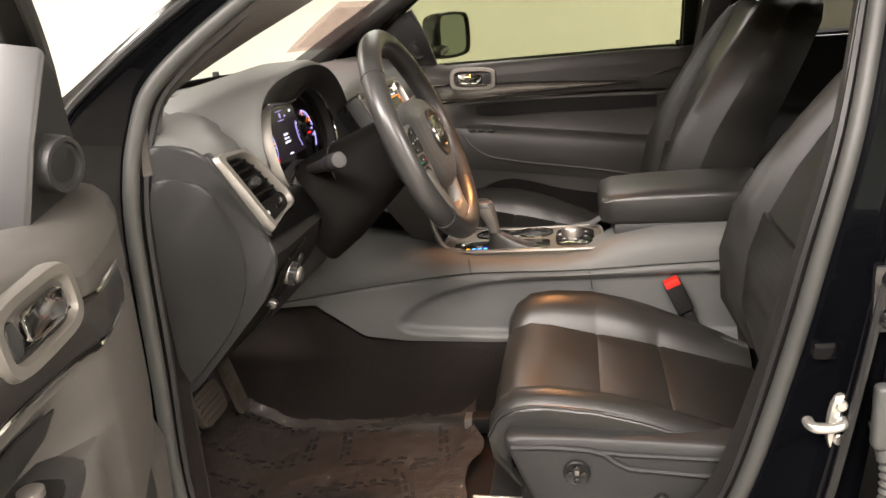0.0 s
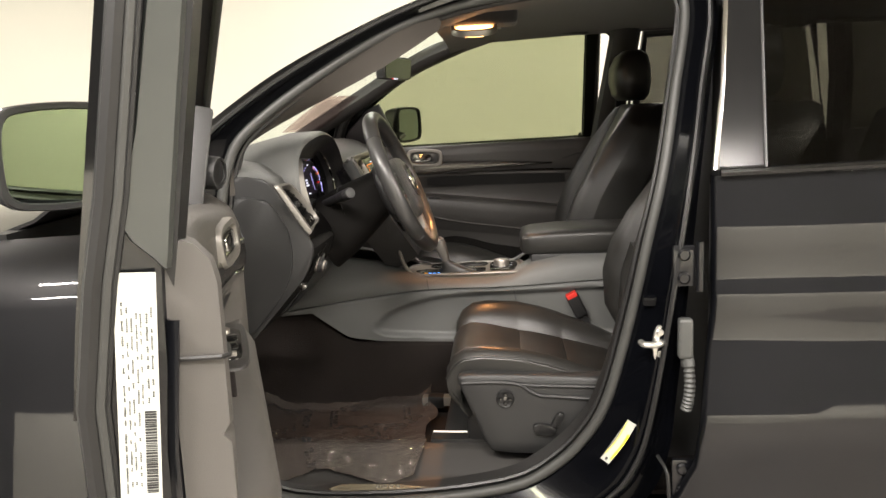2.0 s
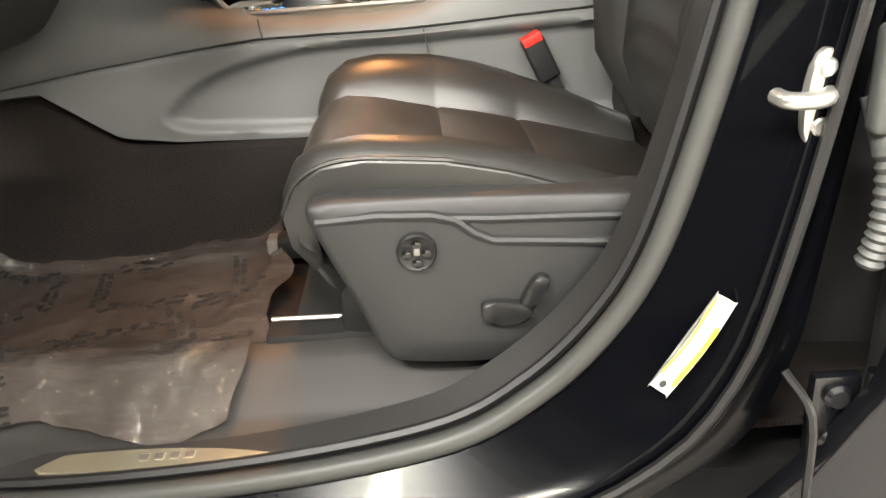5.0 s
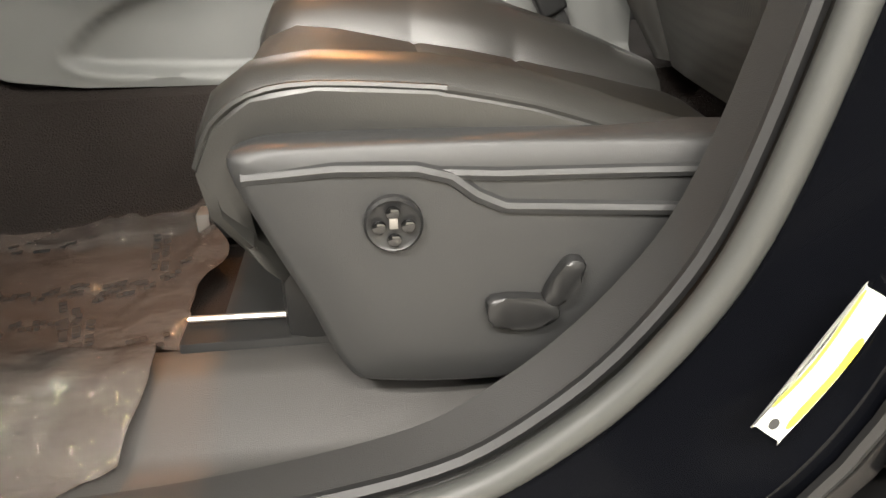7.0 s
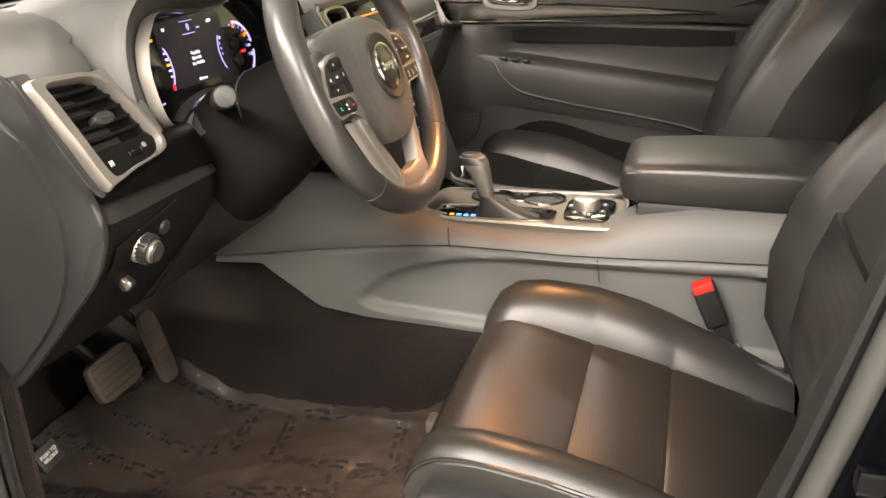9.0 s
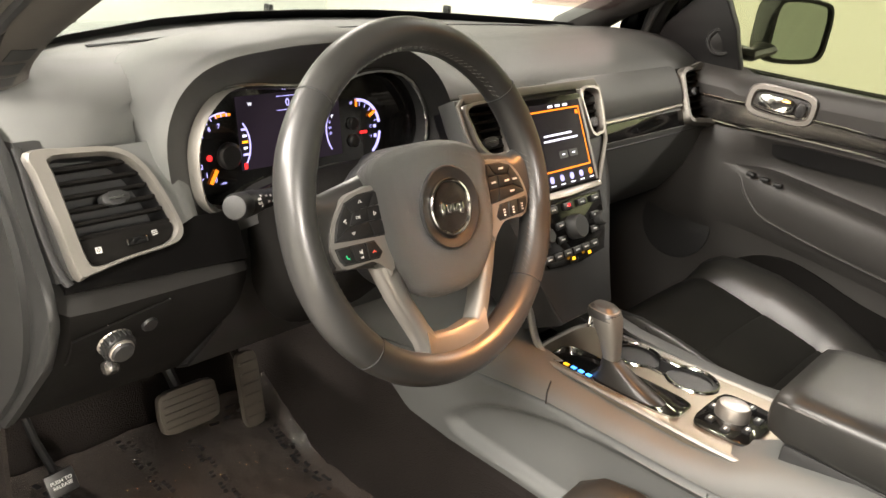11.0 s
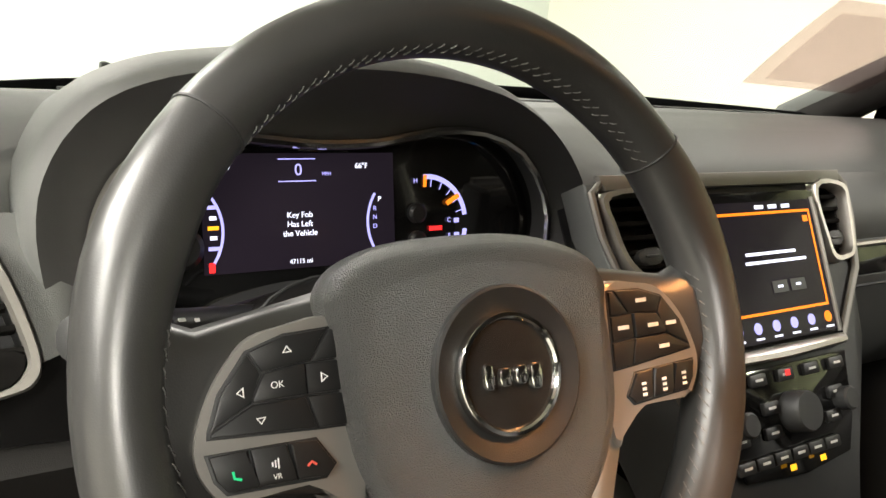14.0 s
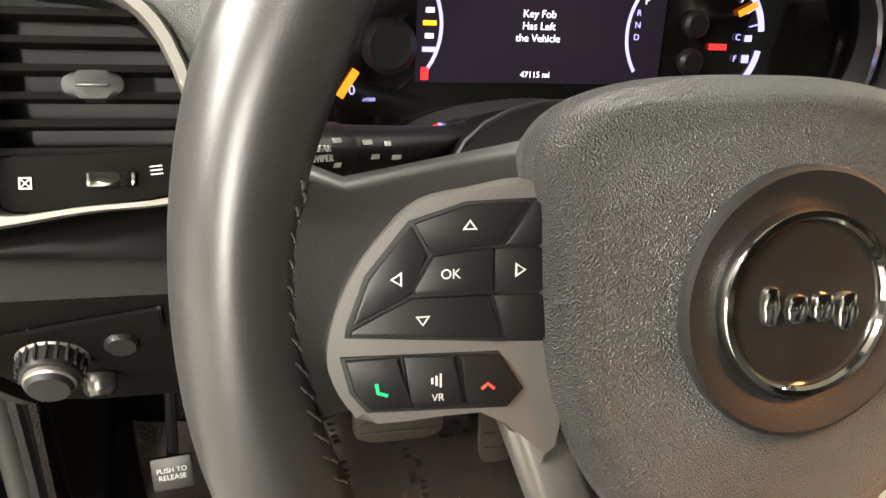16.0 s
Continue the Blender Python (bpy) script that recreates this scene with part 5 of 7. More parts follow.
for k, (y, z) in enumerate(((-0.4800, 1.1530), (-0.4910, 1.1600), (-0.4965, 1.1700), (-0.5000, 1.1820), (-0.4985, 1.1940), (-0.4920, 1.2040), (-0.4815, 1.2105), (-0.4690, 1.2125))):
    words(str(k), 0.0078, CM @ Matrix.Translation((*on_r(y, z), 0.0018)), G_VIOLET, face, "numeral", 0.0002)
for k in range(15):
    a = 3.72 - 2.2 * k / 14
    part("gauge_tick", box((0, 0, 0), (0.0045, 0.0009, 0.0004), CM @ Matrix.Translation((on_r(-0.459, 0)[0] + 0.0455 * math.cos(a), on_r(0, 1.180)[1] + 0.0455 * math.sin(a), 0.0011)) @ Matrix.Rotation(a, 4, "Z")), G_VIOLET, face)
part("needle", box((0, 0, 0), (0.018, 0.0048, 0.0008), CM @ Matrix.Translation((*on_r(-0.4825, 1.157), 0.0028)) @ Matrix.Rotation(1.0, 4, "Z"), 0.0003), G_ORANGE, face, "orange tachometer needle")
part("warning_light", prism(oval(*on_r(-0.485, 1.1785), 0.0036, 0.0036, 14), 0.0010, 0.0016, CM), G_RED, face)
words("x1000", 0.0030, CM @ Matrix.Translation((*on_r(-0.470, 1.148), 0.0018)), G_VIOLET, face, "lettering", 0.0002)
part("needle_hub", lathe([(0.016, 0.0), (0.016, 0.004), (0.012, 0.008), (0, 0.008)], CM @ Matrix.Translation((*on_r(-0.459, 1.178), 0)), 22), DARK, face)

# ---- middle stack
SS = 1 / math.hypot(1, 0.55)
SM = axes((-0.1565, CY, 1.165), (0, 1, 0), (-0.55 * SS, 0, SS))


def on_s(y, z):
    y = y if y < -0.07 else -0.07 + (y + 0.07) * 0.89
    return (y - CY + 0.006, (z - 1.165) / SS)


stack = part("stack_housing", prism([on_s(*q) for q in ((-0.146, 1.158), (0.203, 1.158), (0.190, 1.09), (0.128, 0.995), (0.10, 0.93), (-0.055, 0.93), (-0.085, 0.995), (-0.12, 1.09))], -0.10, 0.0, SM, 0.004), HARD, dash, "grey middle stack housing")
part("stack_rear_panel", prism([on_s(*q) for q in ((-0.146, 1.228), (0.205, 1.228), (0.208, 1.20), (0.198, 1.160), (-0.136, 1.160), (-0.143, 1.20))], -0.062, -0.046, SM, 0.002), DARK, stack)
for cheek in (((-0.166, 1.234), (-0.153, 1.234), (-0.142, 1.157), (-0.152, 1.157), (-0.163, 1.20)), ((0.208, 1.234), (0.219, 1.234), (0.219, 1.20), (0.206, 1.157), (0.198, 1.157))):
    part("stack_cheek", prism([on_s(*q) for q in cheek], -0.03, 0.0, SM, 0.002), SOFT, stack)
part("stack_middle", prism([on_s(*q) for q in ((-0.074, 1.234), (0.153, 1.234), (0.153, 1.156), (-0.074, 1.156))], -0.10, 0.0, SM, 0.003), HARD, stack)
part("stack_trim", tube([SM @ V(*on_s(*q), 0.003) for q in ((-0.075, 1.101), (-0.145, 1.150), (-0.161, 1.195), (-0.163, 1.226), (-0.150, 1.2335), (-0.05, 1.235), (0.10, 1.235), (0.205, 1.235), (0.217, 1.226), (0.215, 1.195), (0.20, 1.15), (0.145, 1.095))], 0.0042, 8, False, None, 0.8), SATIN, stack, "satin silver frame of the middle stack")
part("stack_trim", prism([on_s(*q) for q in ((-0.150, 1.227), (0.205, 1.227), (0.209, 1.239), (-0.155, 1.239))], 0.0, 0.007, SM, 0.003), SATIN, stack, "broad silver bar above the screen")
vent([on_s(*q) for q in ((-0.152, 1.226), (-0.075, 1.226), (-0.072, 1.20), (-0.076, 1.162), (-0.090, 1.157), (-0.125, 1.158), (-0.146, 1.175), (-0.153, 1.20))],
     [on_s(*q) for q in ((-0.145, 1.221), (-0.082, 1.221), (-0.079, 1.20), (-0.082, 1.166), (-0.094, 1.163), (-0.122, 1.164), (-0.139, 1.178), (-0.146, 1.20))], SM, (5, 0.004), on_s(-0.108, 1.178), SATIN_DARK, "middle_vent")
vent([on_s(*q) for q in ((0.152, 1.226), (0.209, 1.226), (0.210, 1.20), (0.200, 1.165), (0.180, 1.157), (0.158, 1.158), (0.151, 1.175))],
     [on_s(*q) for q in ((0.158, 1.221), (0.202, 1.221), (0.203, 1.20), (0.194, 1.168), (0.178, 1.163), (0.163, 1.164), (0.158, 1.178))], SM, (5, 0.004), on_s(0.18, 1.178), SATIN_DARK, "middle_vent")
scr = part("screen_bezel", prism([on_s(*q) for q in ((-0.066, 1.222), (0.149, 1.222), (0.142, 1.096), (-0.062, 1.096))], 0.0, 0.008, SM, 0.004), PIANO, dash, "gloss black touchscreen bezel")
part("screen", prism([on_s(*q) for q in ((-0.050, 1.2125), (0.138, 1.2125), (0.132, 1.101), (-0.046, 1.101))], 0.0082, 0.0092, SM), G_NIGHT, scr, "lit dark touchscreen")
part("screen_frame", frame_prism([on_s(*q) for q in ((-0.047, 1.204), (0.128, 1.204), (0.123, 1.122), (-0.044, 1.122))], [on_s(*q) for q in ((-0.0445, 1.2018), (0.1255, 1.2018), (0.1208, 1.1242), (-0.0415, 1.1242))], 0.0094, 0.0099, SM), G_ORANGE, scr, "orange lit border on the screen")
part("screen_edge", prism([on_s(*q) for q in ((0.1345, 1.214), (0.1395, 1.214), (0.1335, 1.099), (0.1290, 1.099))], 0.0085, 0.012, SM, 0.001), SATIN, scr, "silver right edge of the screen")
part("home_mark", box((*on_s(0.118, 1.196), 0.0098), (0.007, 0.006, 0.0004), SM), G_ORANGE, scr)
for k in range(3):
    part("status_mark", box((*on_s(0.045 + 0.022 * k, 1.2078), 0.0098), (0.012, 0.0035, 0.0004), SM), G_WHITE, scr)
for k, w in enumerate((0.072, 0.088)):
    part("message_line", box((*on_s(0.048 + 0.006 * k, 1.170 - 0.007 * k), 0.0098), (w, 0.0028, 0.0004), SM), G_WHITE, scr, "line of small white print")
for k in range(2):
    part("screen_button", box((*on_s(0.05 + 0.03 * k, 1.1425), 0.0098), (0.022, 0.011, 0.0004), SM), DARK, scr)
    part("button_mark", box((*on_s(0.05 + 0.03 * k, 1.1425), 0.0102), (0.007, 0.0022, 0.0004), SM), G_WHITE, scr)
for k in range(6):
    part("menu_icon", prism(oval(*on_s(-0.028 + 0.029 * k, 1.1125), 0.0052, 0.0052, 14), 0.0094, 0.0099, SM), G_ORANGE if k == 5 else G_VIOLET, scr, "round menu icon")
    part("menu_label", box((*on_s(-0.028 + 0.029 * k, 1.1045), 0.0098), (0.011, 0.0018, 0.0004), SM), G_WHITE, scr)
part("stack_bar", tube([SM @ V(*on_s(-0.075, 1.0935), 0.004), SM @ V(*on_s(0.03, 1.0915), 0.010), SM @ V(*on_s(0.140, 1.0935), 0.004)], 0.0075, 8, False, None, 0.7), SATIN_DARK, stack, "satin bar under the screen")
hv = part("climate_panel", prism([on_s(*q) for q in ((-0.085, 1.083), (0.140, 1.083), (0.126, 1.03), (0.108, 1.004), (0.03, 0.998), (-0.055, 1.004), (-0.072, 1.03))], 0.0, 0.006, SM, 0.003), PIANO, dash, "gloss black climate control panel")
for row, (z, n) in enumerate(((1.075, 5), (1.053, 4), (1.035, 4), (1.016, 6))):
    for k in range(n):
        y = -0.058 + (0.17 - 0.012 * row) * k / (n - 1)
        if row in (1, 2) and abs(y - 0.028) < 0.03:
            continue
        b = part("climate_button", box((*on_s(y, z), 0.0075), (0.022, 0.011, 0.005), SM, 0.002), DARK, hv, "small black climate button")
        part("button_mark", box((*on_s(y, z), 0.0102), (0.010, 0.0022, 0.0003), SM), WHITE_INK, b)
part("volume_knob", lathe([(0.0185, 0.0), (0.018, 0.016), (0.0165, 0.019), (0, 0.019)], SM @ Matrix.Translation((*on_s(0.028, 1.046), 0.006)), 28), HARD, hv, "large round knob")
for yy in (-0.052, 0.108):
    part("temperature_knob", lathe([(0.011, 0.0), (0.011, 0.012), (0.009, 0.014), (0, 0.014)], SM @ Matrix.Translation((*on_s(yy, 1.046), 0.006)), 20), HARD, hv, "small round knob")
part("hazard_mark", box((*on_s(0.028, 1.076), 0.011), (0.006, 0.005, 0.0004), SM), G_RED, hv)
for yy in (0.004, 0.052):
    part("heater_light", box((*on_s(yy, 1.0075), 0.011), (0.008, 0.005, 0.0004), SM), G_AMBER, hv, "lit amber seat heater mark")
# curved trims that run from the stack down to the console
for sgn in (-1, 1):
    y0 = CY + sgn * 0.098
    part("stack_side_trim", tube(spline([(-0.095, y0 + sgn * 0.004, 1.03), (-0.085, y0, 0.96), (-0.070, y0 - sgn * 0.004, 0.905), (-0.050, y0 - sgn * 0.006, 0.878), (-0.02, y0 - sgn * 0.008, 0.868)], 4), 0.006, 8), SATIN, dash, "silver side trim of the stack")
part("stack_lower", sheet([[V(-0.070 - 0.02 * abs(s), CY + s * 0.095, 1.0) for s in (-1, -0.5, 0, 0.5, 1)], [V(-0.085, CY + s * 0.095, 0.95) for s in (-1, -0.5, 0, 0.5, 1)], [V(-0.115, CY + s * 0.095, 0.90) for s in (-1, -0.5, 0, 0.5, 1)], [V(-0.095, CY + s * 0.095, 0.868) for s in (-1, -0.5, 0, 0.5, 1)]], 0.004), HARD, dash, "grey storage bin below the climate panel")

# ---- light switch
KNEE_Z, KNEE_X = (1.005, 1.03, 1.06, 1.076), (-0.215, -0.198, -0.187, -0.186)
plate_rows = [[V(float(np.interp(b + (t - b) * f, KNEE_Z, KNEE_X)) + 0.0025, y, b + (t - b) * f) for f in (0, 0.25, 0.5, 0.75, 1)] for y, b, t in ((-0.690, 1.010, 1.046), (-0.66, 1.014, 1.052), (-0.63, 1.022, 1.059), (-0.602, 1.030, 1.064), (-0.588, 1.050, 1.066))]
hs = part("light_switch_plate", sheet(plate_rows, 0.003), KNEE, dash, "headlamp switch plate with shade in its colour")
part("plate_edge", tube([r[0] + V(0.001, 0, 0) for r in plate_rows] + [r[-1] + V(0.001, 0, 0) for r in plate_rows[-1:]], 0.0012, 5), SATIN_DARK_PLASTIC, hs)
KM = axes((-0.196, -0.645, 1.030), (0, 1, 0), (0.28, 0, 1))
part("light_knob", lathe([(0.017, 0.0), (0.0165, 0.012), (0.015, 0.016), (0.012, 0.0175), (0, 0.0175)], KM, 28), DARK, hs, "round headlamp knob")
part("knob_ring", lathe([(0.0185, 0.0), (0.0185, 0.004), (0.0168, 0.006), (0.0165, 0.0)], KM, 28), SATIN_DARK, hs, "silver ring of the headlamp knob")
part("cap_ring", lathe([(0.0132, 0.015), (0.0132, 0.0195), (0.0122, 0.0205), (0.0120, 0.015)], KM, 28), SATIN_DARK, hs, "thin silver ring of the knob cap")
part("knob_cap", lathe([(0.0122, 0.016), (0.0122, 0.021), (0.0105, 0.0235), (0, 0.024)], KM, 28), HARD, hs, "grey cap of the headlamp knob")
for k in range(20):
    part("knob_rib", box((0.0168 * math.cos(k * 0.314), 0.0168 * math.sin(k * 0.314), 0.009), (0.0016, 0.0022, 0.011), KM, 0.0005), HARD, hs)
part("dimmer_wheel", lathe([(0.009, 0.0), (0.009, 0.006), (0.0075, 0.008), (0, 0.008)], KM @ Matrix.Translation((0.036, 0.012, 0)), 20), DARK, hs, "small round dimmer knob")
part("dimmer_mark", box((0.0255, 0.016, 0.003), (0.0022, 0.012, 0.001), KM, 0.0004), WHITE_INK, hs)
for k in range(4):
    a = 2.3 - 0.45 * k
    part("switch_mark", box((0.025 * math.cos(a), 0.024 * math.sin(a), 0.002), (0.004, 0.0025, 0.001), KM), WHITE_INK, hs)
part("bonnet_release", lathe([(0.010, 0), (0.010, 0.010), (0.007, 0.014), (0, 0.014)], axes((-0.2385, -0.632, 0.978), (0, 1, 0), (0.9, 0, 1)), 18), GUNMETAL, dash, "small round key dial")

# ---------------------------------------------------------------- steering column and wheel
col = thing("steering_column", (-0.12, -0.372, 1.06), "dark steering column shroud with two stalks", "steering column")
WT = radians(22.5)
WU = V(-math.sin(WT), 0, math.cos(WT))
WC = V(-0.0246, -0.372, 1.185)
WM = axes(WC, (0, 1, 0), WU) @ Matrix.Scale(1.022, 4)
secs = []
for d, rx, ry, oy in ((-0.235, 0.085, 0.090, -0.040), (-0.18, 0.080, 0.084, -0.030), (-0.12, 0.072, 0.072, -0.016), (-0.065, 0.062, 0.060, -0.004), (-0.045, 0.058, 0.056, 0.0), (-0.040, 0.050, 0.048, 0.0)):
    secs.append([WM @ V(x, y + oy, d) for x, y in oval(0, 0, rx, ry, 28, 2.6)])
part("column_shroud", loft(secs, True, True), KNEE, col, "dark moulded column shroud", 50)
part("column_seam", tube([WM @ V(x * 1.005, y - 0.011, -0.150) for x, y in oval(0, 0, 0.0735, 0.0665, 28, 2.6)], 0.0016, 5, True), INK, col)
part("tilt_lever", tube([WM @ V(0.030, -0.095, -0.225), WM @ V(0.036, -0.115, -0.240), WM @ V(0.042, -0.130, -0.245)], [0.007, 0.008, 0.009], 8, False, None, 0.6), DARK, col, "black tilt lever")
part("column_button", lathe([(0.010, 0.0), (0.010, 0.012), (0.008, 0.015), (0, 0.015)], axes(WM @ V(-0.060, -0.0595, -0.149), (0, 0, 1), (1, 0, 0.3)), 16), DARK, col, "black column control button")
def stalk_at(f, y=0.0, d=0.0):
    return WM @ V(-0.045 - 0.130 * f, 0.033 + y, -0.193 + 0.101 * f + d)


st = part("stalk", tube([stalk_at(0), stalk_at(0.35), stalk_at(0.62)], [0.0095, 0.0105, 0.0118], 16), DARK, col, "black multifunction stalk")
part("stalk_ring", tube([stalk_at(0.62), stalk_at(0.65), stalk_at(0.82), stalk_at(0.84)], [0.0120, 0.0132, 0.0136, 0.0128], 18), DARK, st, "turning ring of the stalk")
part("stalk_tip", tube([stalk_at(0.84), stalk_at(0.86), stalk_at(0.96), stalk_at(0.995), stalk_at(1.0)], [0.0128, 0.0138, 0.0138, 0.0120, 0.009], 18), HARD, st, "grey stalk end")
SX = (stalk_at(0) - stalk_at(1)).normalized()
for f, dy, w in ((0.46, 0.004, 0.006), (0.50, -0.003, 0.004), (0.55, 0.003, 0.005), (0.58, -0.004, 0.006), (0.70, 0.005, 0.004), (0.70, -0.005, 0.005)):
    nrm = (WU * (dy / 0.0125) + SX.cross(WU) * -math.sqrt(1 - (dy / 0.0125) ** 2)).normalized()
    nrm = nrm if nrm.x > 0 else -nrm
    part("stalk_mark", box((0, 0, 0), (w, 0.0022, 0.0006), axes(stalk_at(f) + nrm * (0.0134 if f > 0.62 else 0.0120), SX, nrm.cross(SX)), 0.0), WHITE_INK, st)
nrm = SX.cross(WU)
nrm = nrm if nrm.x > 0 else -nrm
words("REAR\nWIPER", 0.0042, axes(stalk_at(0.76) + nrm * 0.0139, SX, nrm.cross(SX)), WHITE_INK, st)
part("stalk", tube([WM @ V(0.05, 0.015, -0.105), WM @ V(0.09, 0.018, -0.10), WM @ V(0.12, 0.016, -0.098)], [0.0115, 0.0105, 0.0105], 12), DARK, col, "black gear paddle stalk")

wheel = thing("steering_wheel", tuple(WC), "black leather steering wheel with silver spokes, buttons and round badge", "steering wheel")
R0, RT = 0.1730, 0.0172
n = 112
rim_secs = []
for j in range(n):
    a = 2 * math.pi * j / n
    deg = math.degrees(a) % 360
    grip = 1.0 + 0.10 * math.exp(-((min(abs(deg - 205), abs(deg - 335))) / 16) ** 2) + 0.14 * math.exp(-((min(abs(deg - 158), abs(deg - 22))) / 13) ** 2)
    flat = 1.0
    c = V(R0 * math.cos(a), R0 * math.sin(a) * flat, 0)
    o = V(math.cos(a), math.sin(a), 0)
    rim_secs.append([WM @ (c + o * (RT * 1.02 * grip * math.cos(b)) + V(0, 0, 1) * (RT * 1.10 * math.sin(b))) for b in (2 * math.pi * i / 18 for i in range(18))])
part("rim", loft(rim_secs, True, False, None, True), RIMHIDE, wheel, "black leather wrapped rim", 80)


def rim_at(deg, b, extra=0.0):
    a = radians(deg)
    grip = 1.0 + 0.10 * math.exp(-((min(abs(deg - 205), abs(deg - 335))) / 16) ** 2) + 0.14 * math.exp(-((min(abs(deg - 158), abs(deg - 22))) / 13) ** 2)
    flat = 1.0
    return WM @ (V(R0 * math.cos(a), R0 * math.sin(a) * flat, 0) + V(math.cos(a), math.sin(a), 0) * ((RT * 1.02 * grip + extra) * math.cos(b)) + V(0, 0, 1) * ((RT * 1.10 + extra) * math.sin(b)))


for deg in (37, 137, 226, 318):
    part("rim_seam", tube([rim_at(deg, 2 * math.pi * i / 20, 0.0001) for i in range(20)], 0.0009, 5, True), INK, wheel, "stitched seam across the rim")
# lacing along the inner edge
lace = None
for d0, d1 in ((-40, 12), (38, 136), (168, 225)):
    k = int((d1 - d0) / 1.35)
    for i in range(k):
        a = d0 + (d1 - d0) * i / k
        b = 2.72 + 0.10 * (1 if i % 2 else -1)
        lace = tube([rim_at(a % 360, b - 0.07, 0.0002), rim_at((a + 0.5) % 360, b, 0.0006), rim_at((a + 1.0) % 360, b + 0.07, 0.0002)], 0.00042, 4, False, lace)
part("rim_stitching", lace, THREAD, wheel, "grey cross stitching inside the rim", kind="stuff")

# hub and spokes
part("hub_back", prism(oval(0, -0.012, 0.090, 0.075, 36, 2.6), -0.050, -0.004, WM, 0.012), DARK, wheel, "black hub housing", 50)
for s in (-1, 1):
    spoke = [[WM @ V(s * x, y, zz) for y, zz in prof] for x, prof in (
        (0.060, ((0.040, -0.008), (0.046, -0.014), (0.040, -0.030), (-0.050, -0.030), (-0.056, -0.014), (-0.050, -0.004), (-0.015, 0.003), (0.020, 0.003))),
        (0.105, ((0.034, -0.004), (0.038, -0.011), (0.033, -0.024), (-0.040, -0.024), (-0.046, -0.012), (-0.042, -0.002), (-0.012, 0.004), (0.018, 0.004))),
        (0.140, ((0.027, 0.000), (0.032, -0.007), (0.028, -0.018), (-0.036, -0.018), (-0.042, -0.008), (-0.037, 0.001), (-0.010, 0.006), (0.018, 0.006))),
        (0.165, ((0.036, 0.003), (0.042, -0.004), (0.036, -0.012), (-0.044, -0.012), (-0.050, -0.004), (-0.044, 0.003), (-0.010, 0.008), (0.020, 0.008))))]
    part("spoke", loft(spoke, True, True), RIMHIDE, wheel, "black leather covered side spoke", 70)
    # silver bezel and buttons
    bez = spline([(s * x, y, 0) for x, y in ((0.078, 0.0292), (0.105, 0.0285), (0.1225, 0.0238), (0.1372, 0.0088), (0.1462, -0.0105), (0.1470, -0.024), (0.1405, -0.0365), (0.133, -0.0405), (0.092, -0.0412), (0.080, -0.060), (0.074, -0.040), (0.074, 0.0))], 4, True)
    bz = part("spoke_bezel", prism([(p.x, p.y) for p in bez], -0.006, 0.0085, WM, 0.003), BEZEL, wheel, "satin silver switch bezel")
    fm = WM @ Matrix.Translation((0, 0, 0.0052))
    pieces = {"up": [(0.122, 0.0195), (0.106, 0.0245), (0.0865, 0.0255), (0.0955, 0.0125), (0.117, 0.0105)],
              "corner": [(0.0855, 0.0250), (0.0825, 0.0250), (0.0820, 0.0120), (0.0948, 0.0120)],
              "left": [(0.1228, 0.0188), (0.1178, 0.0098), (0.1232, 0.0005), (0.1232, -0.0018), (0.1405, -0.0100), (0.1355, 0.0035)],
              "ok": [(0.1165, 0.0100), (0.0985, 0.0118), (0.0985, -0.0016), (0.1222, -0.0014), (0.1222, 0.0006)],
              "right": [(0.0978, 0.0115), (0.0820, 0.0113), (0.0815, -0.0024), (0.0978, -0.0017)],
              "down": [(0.1225, -0.0024), (0.0990, -0.0026), (0.0948, -0.0165), (0.1410, -0.0128), (0.1405, -0.0110)],
              "corner2": [(0.0980, -0.0026), (0.0812, -0.0032), (0.0808, -0.0175), (0.0940, -0.0166)]}
    for key, poly in pieces.items():
        b = part("button", prism([(s * x, y) for x, y in poly], 0.0, 0.0050 if key != "ok" else 0.0062, fm, 0.0010), DARK, bz, "black thumb button")
        cx, cy = sum(x for x, _ in poly) / len(poly) * s, sum(y for _, y in poly) / len(poly)
        if s < 0 and key in ("up", "down", "left", "right"):
            dx, dy = {"up": (0, 1), "down": (0, -1), "left": (-1, 0), "right": (1, 0)}[key]
            tri = [(cx + 0.0020 * dx, cy + 0.0018 * dy), (cx - 0.0014 * dx - 0.0022 * dy, cy - 0.0012 * dy - 0.0022 * dx), (cx - 0.0014 * dx + 0.0022 * dy, cy - 0.0012 * dy + 0.0022 * dx)]
            inn = [(cx + (x - cx) * 0.66, cy + (y - cy) * 0.66) for x, y in tri]
            part("arrow", frame_prism(tri, inn, 0.0050, 0.0054, fm), WHITE_INK, b)
        if s < 0 and key == "ok":
            words("OK", 0.0041, fm @ Matrix.Translation((-0.1115, 0.0045, 0.0064)), WHITE_INK, b, "lettering", 0.0001)
        if s > 0 and key in ("up", "left", "ok", "right", "down"):
            part("button_mark", box((cx, cy, 0.0055 if key != "ok" else 0.0066), (0.008, 0.0022, 0.0003), fm), WHITE_INK, b)
    low = [[(0.1425, -0.0200), (0.1265, -0.0198), (0.1245, -0.0340), (0.1230, -0.0360), (0.1355, -0.0355), (0.1400, -0.0300)],
           [(0.1255, -0.0198), (0.1095, -0.0205), (0.1070, -0.0350), (0.1065, -0.0365), (0.1220, -0.0360), (0.1235, -0.0340)],
           [(0.1085, -0.0205), (0.0960, -0.0215), (0.0885, -0.0330), (0.0930, -0.0375), (0.1055, -0.0365), (0.1060, -0.0350)]]
